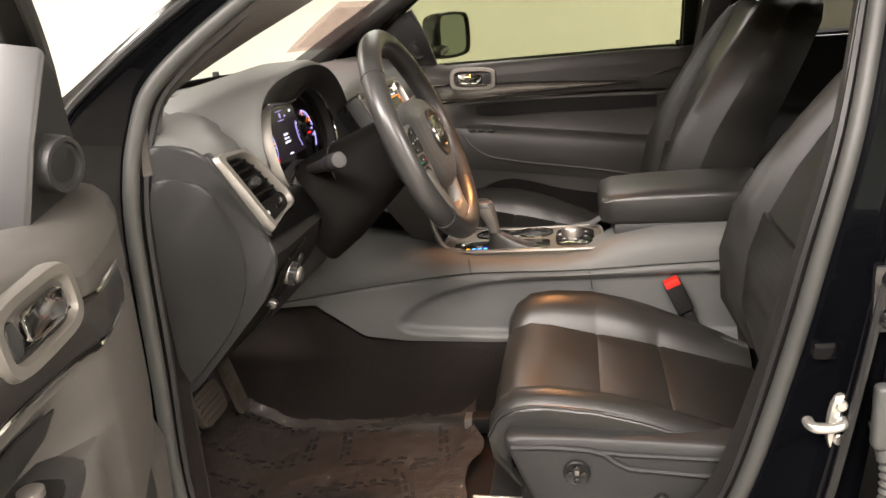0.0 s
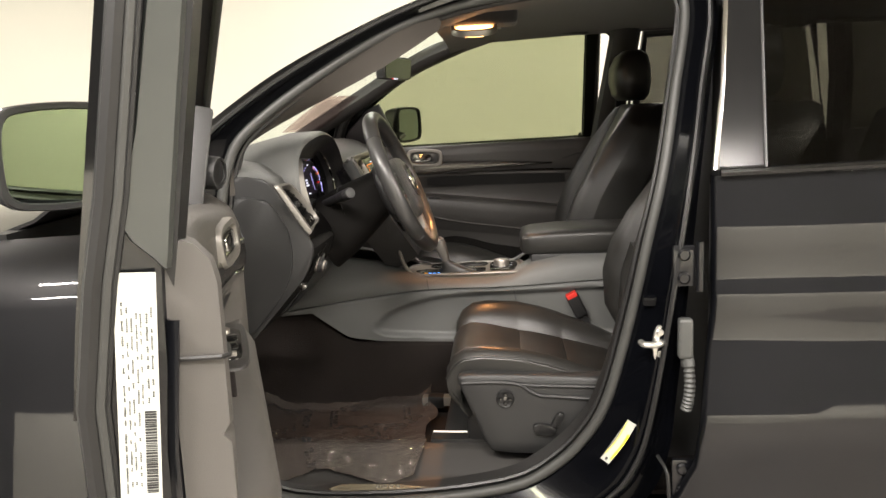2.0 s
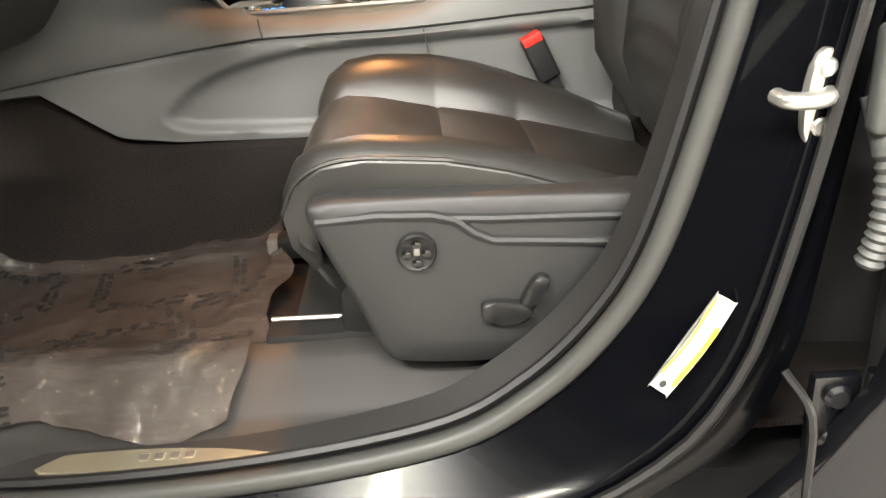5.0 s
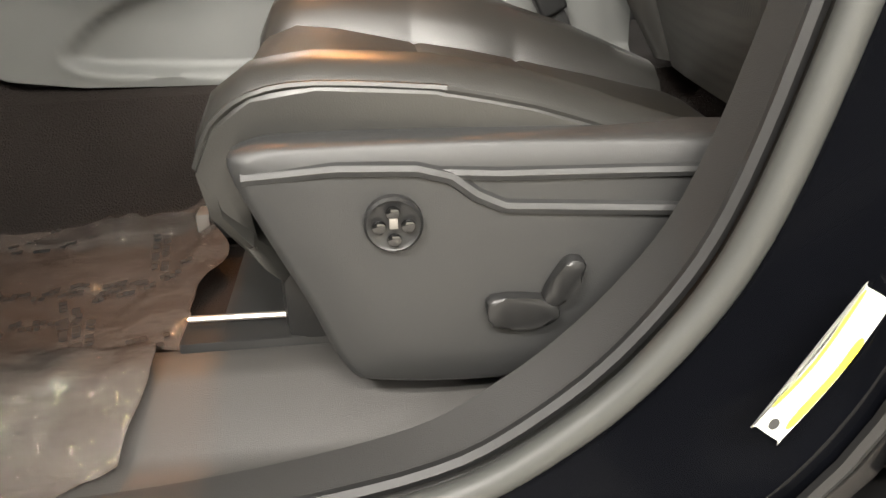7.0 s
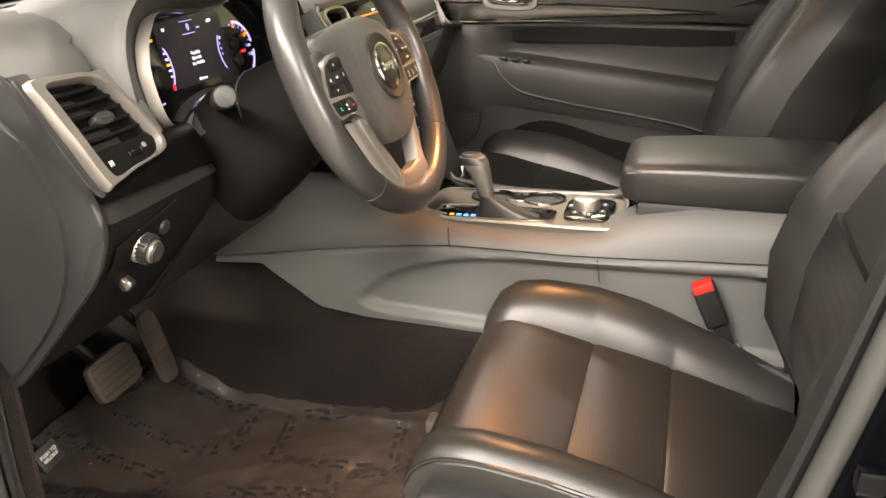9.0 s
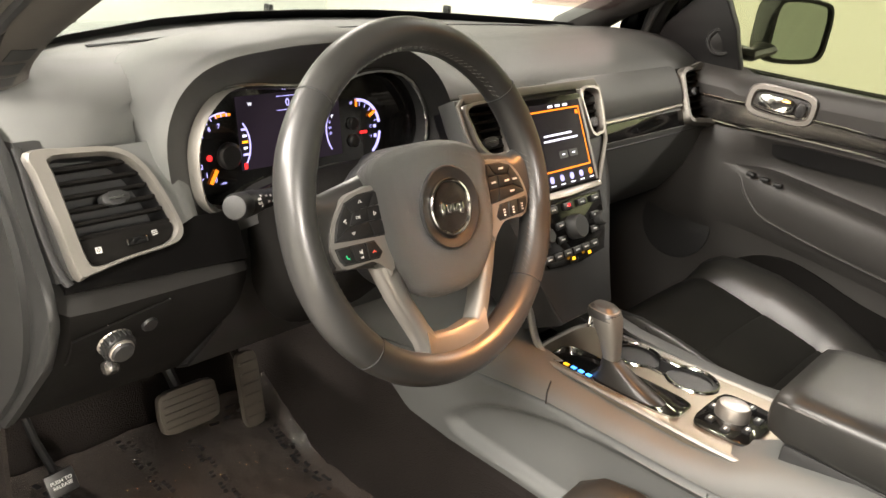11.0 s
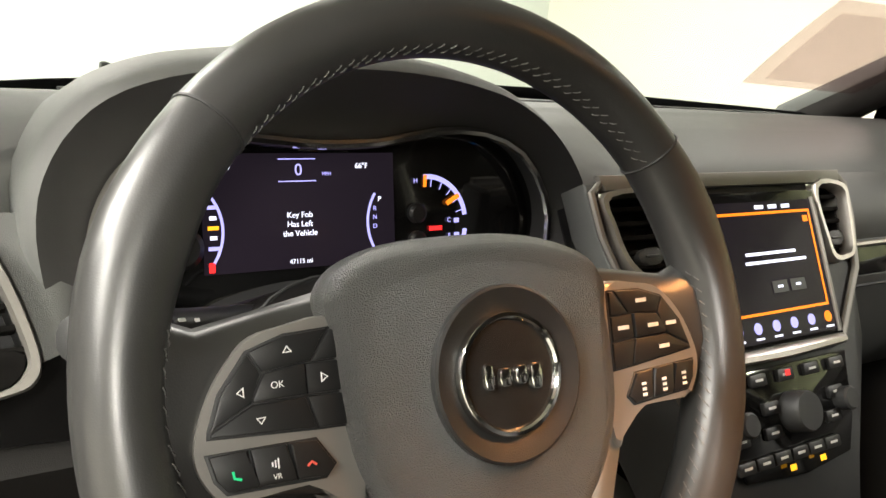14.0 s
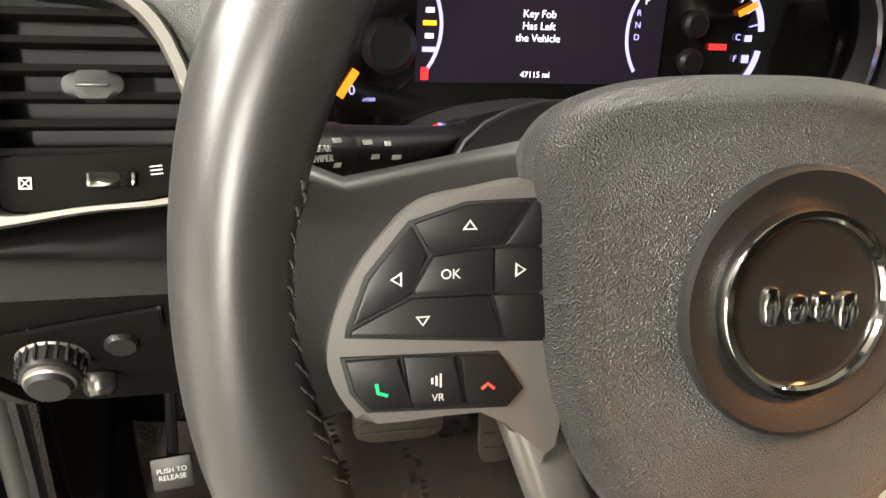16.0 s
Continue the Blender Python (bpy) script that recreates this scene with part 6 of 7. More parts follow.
    part("button_well", prism([(s * x, y) for x, y in ((0.1440, -0.0190), (0.0955, -0.0205), (0.0872, -0.0332), (0.0925, -0.0388), (0.1362, -0.0368), (0.1412, -0.0305))], -0.002, 0.0038, fm, 0.0005), INK, bz)
    part("button_well", prism([(s * x, y) for x, y in ((0.1235, 0.0202), (0.106, 0.0255), (0.0812, 0.0262), (0.0797, -0.0185), (0.094, -0.0176), (0.1425, -0.0135), (0.142, -0.0100), (0.1365, 0.0045))], -0.002, 0.0038, fm, 0.0005), INK, bz)
    for k, poly in enumerate(low):
        b = part("button", prism([(s * x, y) for x, y in poly], 0.0, 0.0056, fm, 0.0012), DARK, bz, "black lower thumb button")
        cx, cy = sum(x for x, _ in poly) / len(poly) * s, sum(y for _, y in poly) / len(poly)
        if s < 0 and k == 0:
            part("phone_mark", tube([fm @ V(cx - 0.0016, cy + 0.0020, 0.0060), fm @ V(cx - 0.0012, cy - 0.0008, 0.0060), fm @ V(cx + 0.0016, cy - 0.0018, 0.0060)], 0.0006, 6), G_GREEN, b, "green handset mark")
        elif s < 0 and k == 2:
            part("phone_mark", tube([fm @ V(cx - 0.0020, cy - 0.0008, 0.0060), fm @ V(cx, cy + 0.0008, 0.0060), fm @ V(cx + 0.0020, cy - 0.0008, 0.0060)], 0.0006, 6), G_DIM_RED, b, "red handset mark")
        elif s < 0:
            words("VR", 0.0032, fm @ Matrix.Translation((cx + 0.0006, cy - 0.0028, 0.0057)), WHITE_INK, b, "lettering", 0.0001)
            for q in range(3):
                part("voice_mark", box((cx - 0.0012 + 0.0013 * q, cy + 0.0026, 0.0058), (0.0006, 0.0018 + 0.0012 * q, 0.0003), fm), WHITE_INK, b)
        else:
            for q in range(3):
                part("button_mark", box((cx, cy + 0.003 - 0.003 * q, 0.0058), (0.0034 - 0.0006 * (q % 2), 0.0016, 0.0003), fm), WHITE_INK, b)
    # lower spoke
    low_sp = [[WM @ V(s * (x0 + w * d), y, zz) for d, zz in ((-1, -0.016), (-1, 0.001), (-0.6, 0.005), (0.6, 0.005), (1, 0.001), (1, -0.016))] for x0, y, w in ((0.078, -0.050, 0.011), (0.066, -0.085, 0.010), (0.050, -0.118, 0.010), (0.038, -0.140, 0.011), (0.034, -0.160, 0.012))]
    part("lower_spoke", loft(low_sp, True, True), BEZEL if s < 0 else SATIN, wheel, "satin silver lower spoke", 50)
foot = [[WM @ V(x, y, zz) for y, zz in ((-0.133 - k, -0.014), (-0.133 - k, 0.002), (-0.138 - k, 0.006), (-0.156, 0.006), (-0.160, 0.001), (-0.160, -0.014))] for x, k in ((-0.046, -0.012), (-0.034, 0.0), (0.0, 0.004), (0.034, 0.0), (0.046, -0.012))]
part("spoke_foot", loft(foot, True, True), SATIN, wheel, "satin silver foot joining the lower spokes", 50)

# airbag cover with the badge
AB = [(-0.0850, 0.020), (-0.0865, 0.040), (-0.075, 0.0535), (-0.050, 0.061), (-0.010, 0.063), (0.030, 0.061), (0.066, 0.050), (0.080, 0.036), (0.078, 0.020), (0.079, -0.010), (0.076, -0.040), (0.062, -0.070), (0.038, -0.092), (0.0, -0.098), (-0.038, -0.092), (-0.062, -0.070), (-0.078, -0.040), (-0.084, -0.005)]
ab = spline([(*q, 0) for q in AB], 4, True)


def ab_loop(f, z, k=0.0):
    return [WM @ V(p.x * f, (p.y + 0.015) * f - 0.015, z - k * abs(p.x) ** 2 * 8) for p in ab]


cover = [ab_loop(0.93, -0.02), ab_loop(0.99, -0.006), ab_loop(1.0, 0.002), ab_loop(0.985, 0.009), ab_loop(0.92, 0.0165), ab_loop(0.80, 0.0215), ab_loop(0.62, 0.0245), ab_loop(0.40, 0.026), ab_loop(0.20, 0.026)]
part("airbag_cover", loft(cover, True, True), AIRBAG, wheel, "grained dark grey airbag cover", 60)
BM_ = WM @ Matrix.Translation((-0.003, -0.0065, 0.0272))
part("badge_dish", lathe([(0.0425, -0.004), (0.0425, 0.0016), (0.0410, 0.0024), (0.0385, 0.0018), (0.0315, -0.0002), (0.0300, -0.001)], BM_, 48), HARD, wheel, "dark grey dished badge surround")
part("badge_ring", lathe([(0.0302, -0.003), (0.0302, 0.0012), (0.0290, 0.0030), (0.0272, 0.0032), (0.0262, 0.0020), (0.0262, -0.003)], BM_, 48), CHROME, wheel, "bright chrome badge ring")
badge = part("badge", lathe([(0.0265, -0.003), (0.0262, 0.0008), (0.0245, 0.0012), (0, 0.0016)], BM_, 48), GUNMETAL, wheel, "round brushed grey badge with raised plain bars")
for x, y, w, h in ((-0.0135, 0.0, 0.0052, 0.0125), (-0.0042, -0.0012, 0.0070, 0.0092), (0.0050, -0.0012, 0.0070, 0.0092), (0.0140, -0.0030, 0.0066, 0.0125)):
    part("badge_mark", prism(oval(x, y, w / 2, h / 2, 16, 3.5), 0.0010, 0.0034, BM_, 0.0010), CHROME, badge)
for k in range(3):
    part("srs_mark", box((-0.003 + (k - 1) * 0.0055, -0.070, 0.0225), (0.0040, 0.0042, 0.0006), WM, 0.0002), DARK, wheel)
part("srs_mark", box((-0.003, -0.0615, 0.0232), (0.010, 0.0024, 0.0006), WM, 0.0002), DARK, wheel)

# ---------------------------------------------------------------- middle console
cons = thing("centre_console", (0.1, CY, 0.50), "grey centre console with brushed metal panel, gear lever and padded armrest", "console")
SIDE_X = (-0.44, -0.345, -0.24, -0.15, -0.06, 0.0, 0.10, 0.20, 0.26, 0.32, 0.40, 0.56)
SEAM_Z = (0.785, 0.799, 0.813, 0.823, 0.832, 0.837, 0.838, 0.838, 0.840, 0.843, 0.848, 0.855)
TOP_Z = (0.90, 0.93, 0.93, 0.915, 0.884, 0.872, 0.868, 0.870, 0.880, 0.915, 0.930, 0.933)
LOW_Z = (0.775, 0.782, 0.702, 0.687, 0.682, 0.680, 0.677, 0.675, 0.674, 0.672, 0.67, 0.66)


def console_side(s):
    """One flank. s: -1 driver's side, 1 the other."""
    def Y(d, x=0.1):
        return CY + s * (0.147 + 0.026 * max(0.0, min(1.0, -x / 0.33)) ** 1.5 - d)
    upper, lower = [], []
    for x, zs, zt, zl in zip(SIDE_X, SEAM_Z, TOP_Z, LOW_Z):
        inn = 0.062 if x > -0.09 and x < 0.26 else 0.09
        upper.append([V(x, Y(0.004, x), zs + 0.001), V(x, Y(0.0, x), zs + 0.004), V(x, Y(0.004, x), zs + (zt - zs) * 0.45), V(x, Y(0.020, x), zs + (zt - zs) * 0.80), V(x, Y(0.045, x), zt - 0.001), V(x, Y(inn, x), zt + 0.001)])
        lower.append([V(x, Y(0.004, x), zs - 0.001), V(x, Y(0.001, x), zs - 0.005), V(x, Y(0.0, x), zs - (zs - zl) * 0.3), V(x, Y(-0.003, x), zs - (zs - zl) * 0.7), V(x, Y(0.0, x), zl), V(x, Y(0.02, x), zl - 0.006)])
    part("console_pad", sheet(upper, 0.004), SOFT, cons, "soft grey upper console side", 60)
    def at_x(vals, x):
        return float(np.interp(x, SIDE_X, vals))
    pocket = [(p.x, p.y) for p in spline([(0.60, 0.838, 0), (0.40, 0.8335, 0), (0.255, 0.8285, 0), (0.12, 0.826, 0), (0.029, 0.818, 0), (-0.06, 0.798, 0), (-0.118, 0.772, 0), (-0.156, 0.737, 0), (-0.157, 0.716, 0), (-0.124, 0.701, 0), (-0.03, 0.694, 0), (0.053, 0.690, 0), (0.30, 0.688, 0), (0.60, 0.685, 0)], 3)]

    def depth(x, z):
        inside, near, k = False, 1.0, len(pocket)
        for q in range(k):
            (x0, z0), (x1, z1) = pocket[q], pocket[(q + 1) % k]
            if (z0 > z) != (z1 > z) and x < x0 + (z - z0) * (x1 - x0) / (z1 - z0):
                inside = not inside
            t = max(0.0, min(1.0, ((x - x0) * (x1 - x0) + (z - z0) * (z1 - z0)) / ((x1 - x0) ** 2 + (z1 - z0) ** 2 + 1e-9)))
            near = min(near, math.hypot(x - x0 - t * (x1 - x0), z - z0 - t * (z1 - z0)))
        f = min(1.0, near / 0.014)
        return 0.016 * f * f * (3 - 2 * f) if inside else -0.003 * max(0.0, 1 - near / 0.01)
    fine = []
    for i in range(84):
        x = -0.44 + 1.0 * i / 83
        zs, zl = at_x(SEAM_Z, x), at_x(LOW_Z, x)
        row = [V(x, Y(0.006, x), zs - 0.0005)]
        for j in range(26):
            z = zs - 0.0015 - (zs - 0.0015 - zl) * j / 25
            row.append(V(x, Y((0.003 if j == 0 else 0.0) + depth(x, z), x), z))
        row.append(V(x, Y(0.02, x), zl - 0.006))
        fine.append(row)
    part("console_side", sheet(fine, 0.004), SOFT, cons, "grey lower console side with a shallow pocket", 60)
    for sx in (0.006, 0.262):
        z0, z1 = (0.838, 0.868) if sx < 0.1 else (0.80, 0.838)
        part("panel_joint", tube([(sx, Y(-0.0012), z0), (sx - 0.003, Y(0.001), (z0 + z1) / 2), (sx - 0.006, Y(0.012 if sx < 0.1 else 0.0), z1)], 0.0012, 5), INK, cons)


console_side(-1)
console_side(1)
part("console_core", box((0.06, CY, 0.715), (0.98, 0.25, 0.15)), DARK, cons)
PZ = 0.8665
CP = Matrix.Translation((0.022, CY - 0.022, PZ + 0.003)) @ pose(0, 0, 0, 0, -1.2) @ Matrix.Diagonal((1.0, 0.86, 1.0, 1.0))
CL = CP @ Matrix.Translation((0.014, -0.010, -0.014))
plate = spline([(-0.082, -0.080, 0), (-0.090, 0.0, 0), (-0.082, 0.080, 0), (-0.04, 0.094, 0), (0.10, 0.102, 0), (0.235, 0.106, 0), (0.262, 0.085, 0), (0.268, 0.0, 0), (0.262, -0.085, 0), (0.235, -0.106, 0), (0.10, -0.102, 0), (-0.04, -0.094, 0)], 4, True)
cups = [(0.020 + 0.040 * math.cos(radians(a)), 0.058 + 0.040 * math.sin(radians(a))) for a in range(36, 325, 12)] + [(0.115 + 0.040 * math.cos(radians(a)), 0.058 + 0.040 * math.sin(radians(a))) for a in range(-144, 145, 12)]


def holed(outer, hole, z0, z1, m):
    """A plate with one opening through it."""
    bm = bmesh.new()
    loops = []
    for line in (outer, hole):
        vs = [bm.verts.new(m @ V(x, y, z1)) for x, y in line]
        loops.append(vs)
        for a, b in zip(vs, vs[1:] + vs[:1]):
            bm.edges.new((a, b))
    bmesh.ops.triangle_fill(bm, use_beauty=True, use_dissolve=False, edges=bm.edges[:])
    for vs in loops:
        low = [bm.verts.new(v.co + (m.to_3x3() @ V(0, 0, z0 - z1))) for v in vs]
        for k in range(len(vs)):
            n_ = (k + 1) % len(vs)
            bm.faces.new((vs[k], vs[n_], low[n_], low[k]))
    bmesh.ops.recalc_face_normals(bm, faces=bm.faces[:])
    return bm


pl_ = part("console_plate", holed([(p.x, p.y) for p in plate], cups, -0.008, 0.004, CP), CHAMPAGNE, cons, "brushed champagne metal console plate", 30)
part("cup_rim", tube([CP @ V(x, y, 0.0045) for x, y in cups], 0.0030, 6, True), CHROME, pl_, "chrome rim round the cup holders")
part("plate_rim", tube([CP @ V(p.x, p.y, 0.004) for p in plate], 0.0040, 6, True), SATIN, pl_, "bright rim of the plate")
gate = oval(0.045, -0.052, 0.105, 0.036, 28, 5)
part("shift_gate", prism(gate, 0.003, 0.007, CP, 0.002), PIANO, pl_, "gloss black gear gate")
part("gate_rim", frame_prism(oval(0.045, -0.052, 0.108, 0.039, 28, 5), gate, 0.003, 0.0085, CP, 0.002), CHROME, pl_)
for k, mt in enumerate((G_AMBER, G_BLUE, G_BLUE, G_BLUE)):
    part("gear_mark", box((-0.028 + 0.013 * k, -0.079, 0.0076), (0.008, 0.008, 0.0006), CP), mt, pl_, "lit gear position mark")
boot = []
for f, (cx, rx, ry) in zip((0.0, 0.3, 0.6, 0.85, 1.0), ((0.060, 0.070, 0.026), (0.052, 0.056, 0.022), (0.038, 0.036, 0.018), (0.026, 0.022, 0.015), (0.020, 0.016, 0.013))):
    boot.append([CL @ V(cx + x, -0.050 + y, 0.006 + 0.048 * f) for x, y in oval(0, 0, rx * (1 + 0.08 * (1 if int(f * 10) % 2 else -1)), ry, 20, 3.0)])
lever = thing("gear_lever", (0.03, -0.015, 0.87), "grey gear lever with a leather boot and satin grip", "gear lever")
part("boot", loft(boot, True, True), HIDE, lever, "folded black leather boot", 50)
grip = []
for x, z, rx, ry in ((0.020, 0.050, 0.011, 0.012), (0.017, 0.062, 0.013, 0.0145), (0.012, 0.080, 0.0155, 0.017), (0.004, 0.100, 0.020, 0.0195), (-0.003, 0.115, 0.024, 0.0215), (-0.006, 0.1235, 0.022, 0.020), (-0.007, 0.127, 0.014, 0.013)):
    grip.append([CL @ V(x + a, -0.050 + b, z) for a, b in oval(0, 0, rx, ry, 24, 2.8)])
part("grip", loft(grip, True, True), SATIN, lever, "satin grey shift grip")
part("grip_pad", loft([[CL @ V(x + a, -0.050 + b, z) for a, b in oval(0, 0, rx, ry, 20, 2.8)] for x, z, rx, ry in ((-0.004, 0.112, 0.0248, 0.0222), (-0.006, 0.121, 0.0236, 0.0215), (-0.007, 0.1285, 0.0160, 0.0150), (-0.007, 0.1295, 0.008, 0.008))], True, True), RIMHIDE, lever, "black leather top of the grip")
part("grip_button", box((-0.024, -0.052, 0.098), (0.006, 0.012, 0.022), CL, 0.003), CHROME, lever, "bright release button")
well = holed(cups, [(0.068 + (x - 0.068) * 0.9, 0.058 + (y - 0.058) * 0.9) for x, y in cups], -0.060, 0.003, CP)
part("cup_wall", well, INK, cons, "dark wall of the cup holders")
for cx in (0.02, 0.115):
    part("cup_holder", lathe([(0.039, 0.0), (0.0375, -0.02), (0.035, -0.055), (0.0, -0.057)], CP @ Matrix.Translation((cx, 0.058, 0)), 28), DARK, cons, "deep round cup holder")
tr = part("drive_mode_panel", prism(oval(0.206, -0.004, 0.042, 0.064, 28, 6), 0.003, 0.0095, CP, 0.002), PIANO, pl_, "gloss black drive mode panel")
part("drive_mode_dial", lathe([(0.024, 0.0), (0.0235, 0.014), (0.021, 0.019), (0.016, 0.020), (0, 0.020)], CP @ Matrix.Translation((0.200, -0.004, 0.009)), 32), SATIN_DARK, tr, "round drive mode dial")
for k in range(7):
    a = 0.4 + 0.9 * k
    b = part("mode_button", box((0.203 + 0.030 * math.cos(a) , -0.004 + 0.048 * math.sin(a), 0.0105), (0.011, 0.016, 0.004), CP, 0.0015), DARK, tr)
    part("button_mark", box((0.203 + 0.030 * math.cos(a), -0.004 + 0.048 * math.sin(a), 0.0129), (0.003, 0.009, 0.0004), CP), WHITE_INK, b)
arm = []
for x, w, z0, z1 in ((0.281, 0.082, 0.938, 0.972), (0.288, 0.096, 0.926, 0.988), (0.312, 0.104, 0.921, 0.995), (0.40, 0.109, 0.921, 1.001), (0.52, 0.111, 0.922, 1.003), (0.62, 0.110, 0.924, 1.001), (0.64, 0.097, 0.935, 0.985)):
    zc, h = (z0 + z1) / 2, (z1 - z0) / 2
    arm.append([V(x, CY - 0.008 + a, zc + b) for a, b in oval(0, 0, w, h, 32, 5)])
part("armrest", loft(arm, True, True), HIDE, cons, "padded black leather armrest", 60)
part("armrest_base", box((0.47, CY - 0.008, 0.888), (0.32, 0.205, 0.085), None, 0.01), HARD, cons, "grey armrest base")
part("armrest_seam", tube([(0.292, CY - 0.1035, 0.975), (0.32, CY - 0.1105, 0.980), (0.62, CY - 0.1165, 0.984)], 0.0018, 5), THREAD, cons)


# ---------------------------------------------------------------- seats
def seat(name, place, cy, dx, label, rake=0.0, outer=-1, fore=0.0, back=0.0, lift=0.0):
    """A bolstered leather seat; outer: which side carries the switch panel."""
    s = thing(name, place, label, "car seat", "front seats")
    hw = 0.250
    us = [-1.0, -0.985, -0.95, -0.90, -0.80, -0.70, -0.655, -0.63, -0.40, 0.0, 0.40, 0.63, 0.655, 0.70, 0.80, 0.90, 0.95, 0.985, 1.0]
    rows = []
    for x, zc, zb, w in ((0.116, 0.690, 0.690, 0.93), (0.094, 0.714, 0.718, 0.945), (0.089, 0.742, 0.754, 0.96), (0.105, 0.762, 0.785, 0.97), (0.135, 0.772, 0.806, 0.99), (0.18, 0.766, 0.812, 1.0), (0.262, 0.746, 0.806, 1.02), (0.268, 0.7425, 0.804, 1.02), (0.275, 0.744, 0.803, 1.02), (0.33, 0.733, 0.790, 1.02), (0.382, 0.720, 0.772, 1.02), (0.388, 0.7155, 0.769, 1.02), (0.395, 0.7165, 0.766, 1.02), (0.46, 0.700, 0.742, 1.0), (0.57, 0.670, 0.690, 0.98)):
        row = []
        for u in us:
            a = abs(u)
            if a <= 0.63:
                z = zc - 0.006 * (a / 0.63) ** 4
            elif a <= 0.655:
                z = zc - 0.014
            else:
                f = (a - 0.655) / 0.345
                z = zc - 0.006 + (zb - zc + 0.006) * math.sin(min(1, f / 0.62) * math.pi / 2)
                if f > 0.62:
                    z -= 0.024 * ((f - 0.62) / 0.38) ** 2.4
            row.append(V(x + dx + fore, cy + u * hw * w, z + lift))
        rows.append(row)
    ins0, ins1 = 7, 11

    def cols(a, b):
        return [r[a:b + 1] for r in rows]
    part("cushion_bolster", sheet(cols(0, ins0), 0.01), HIDE, s, "raised smooth leather cushion bolster", 70)
    part("cushion_bolster", sheet(cols(ins1, len(us) - 1), 0.01), HIDE, s, "raised smooth leather cushion bolster", 70)
    part("cushion_front", sheet([r[ins0:ins1 + 1] for r in rows[:8]], 0.01), PERF, s, "perforated leather front cushion panel", 70)
    part("cushion_middle", sheet([r[ins0:ins1 + 1] for r in rows[7:12]], 0.01), PERF, s, "perforated leather middle cushion panel", 70)
    part("cushion_rear", sheet([r[ins0:ins1 + 1] for r in rows[11:]], 0.01), PERF, s, "perforated leather rear cushion panel", 70)
    for c in (6, 12):
        part("cushion_seam", tube([r[c] + V(0, 0, 0.0005) for r in rows[2:]], 0.0012, 5), THREAD, s)
    for sgn, c in ((-1, 1), (1, 17)):
        part("cushion_piping", tube(spline([r[c] + V(0, sgn * 0.001, -0.002) for r in rows[2:]], 3), 0.0028, 6), HIDE, s, "leather piping on the cushion edge")
    skirt = []
    for f, drop, tuck in ((1.0, 0.0, 0), (1.004, 0.016, 0.006), (1.0, 0.04, 0.016), (0.98, 0.07, 0.032)):
        line = [rows[0][i] for i in range(len(us))]
        line = [r[0] for r in rows[::-1]] + line[1:-1] + [r[-1] for r in rows]
        front = [max(0.0, min(1.0, (0.19 + dx - p.x) / 0.10)) for p in line]
        skirt.append([V(p.x + tuck * g, cy + (p.y - cy) * f, p.z - drop * (1 - 0.72 * g)) for p, g in zip(line, front)])
    part("cushion_side", sheet(skirt, 0.004), HIDE, s, "leather cushion side", 70)
    part("seat_base", box((0.33 + dx, cy, 0.60), (0.40, 0.40, 0.10), None, 0.02), DARK, s)
    # backrest
    brow = []
    for x, z, w, t in ((0.56, 0.70, 0.92, 0.02), (0.505, 0.80, 0.98, 0.045), (0.500, 0.90, 1.02, 0.060), (0.522, 0.98, 1.04, 0.064), (0.568, 1.06, 1.04, 0.060), (0.628, 1.14, 1.02, 0.054), (0.692, 1.22, 0.97, 0.044), (0.765, 1.30, 0.86, 0.030), (0.800, 1.335, 0.74, 0.016), (0.83, 1.35, 0.62, 0.0)):
        x = x + t + back + rake * max(0.0, z - 0.95)
        row = []
        for u in us:
            a = abs(u)
            if a <= 0.63:
                d = 0.004 * (a / 0.63) ** 4
            elif a <= 0.655:
                d = 0.012
            else:
                f = (a - 0.655) / 0.345
                d = 0.004 - t * math.sin(min(1, f / 0.55) * math.pi / 2)
                if f > 0.55:
                    d += 0.085 * ((f - 0.55) / 0.45) ** 2
            row.append(V(x + d + dx, cy + u * hw * w, z))
        brow.append(row)
    part("backrest_bolster", sheet([r[:ins0 + 1] for r in brow], 0.01), HIDE, s, "smooth leather backrest bolster", 70)
    part("backrest_bolster", sheet([r[ins1:] for r in brow], 0.01), HIDE, s, "smooth leather backrest bolster", 70)
    part("backrest_lower", sheet([r[ins0:ins1 + 1] for r in brow[:4]], 0.01), PERF, s, "perforated leather backrest panel", 70)
    part("backrest_upper", sheet([r[ins0:ins1 + 1] for r in brow[3:]], 0.01), HIDE, s, "smooth leather upper backrest panel", 70)
    for c in (6, 12):
        part("backrest_seam", tube([r[c] for r in brow], 0.0014, 5), THREAD, s, "pale stitched backrest seam")
    shell = []
    for k, r in enumerate(brow):
        depth = (0.09, 0.12, 0.13, 0.13, 0.125, 0.12, 0.11, 0.09, 0.07, 0.03)[k]
        shell.append([r[0], V(r[0].x + depth * 0.5, cy + (r[0].y - cy) * 1.0, r[0].z), V(r[0].x + depth, cy + (r[0].y - cy) * 0.9, r[0].z), V(r[0].x + depth * 1.05, cy, r[0].z), V(r[0].x + depth, cy + (r[-1].y - cy) * 0.9, r[0].z), V(r[0].x + depth * 0.5, cy + (r[-1].y - cy), r[0].z), r[-1]])
    part("backrest_shell", sheet(shell, 0.006), HIDE, s, "black backrest shell", 60)
    top = brow[-1][9]
    for sgn in (-1, 1):
        part("headrest_post", tube([top + V(0.012, sgn * 0.055, -0.06), top + V(0.016, sgn * 0.055, 0.05)], 0.006, 10), CHROME, s, "chrome headrest post")
    hr = []
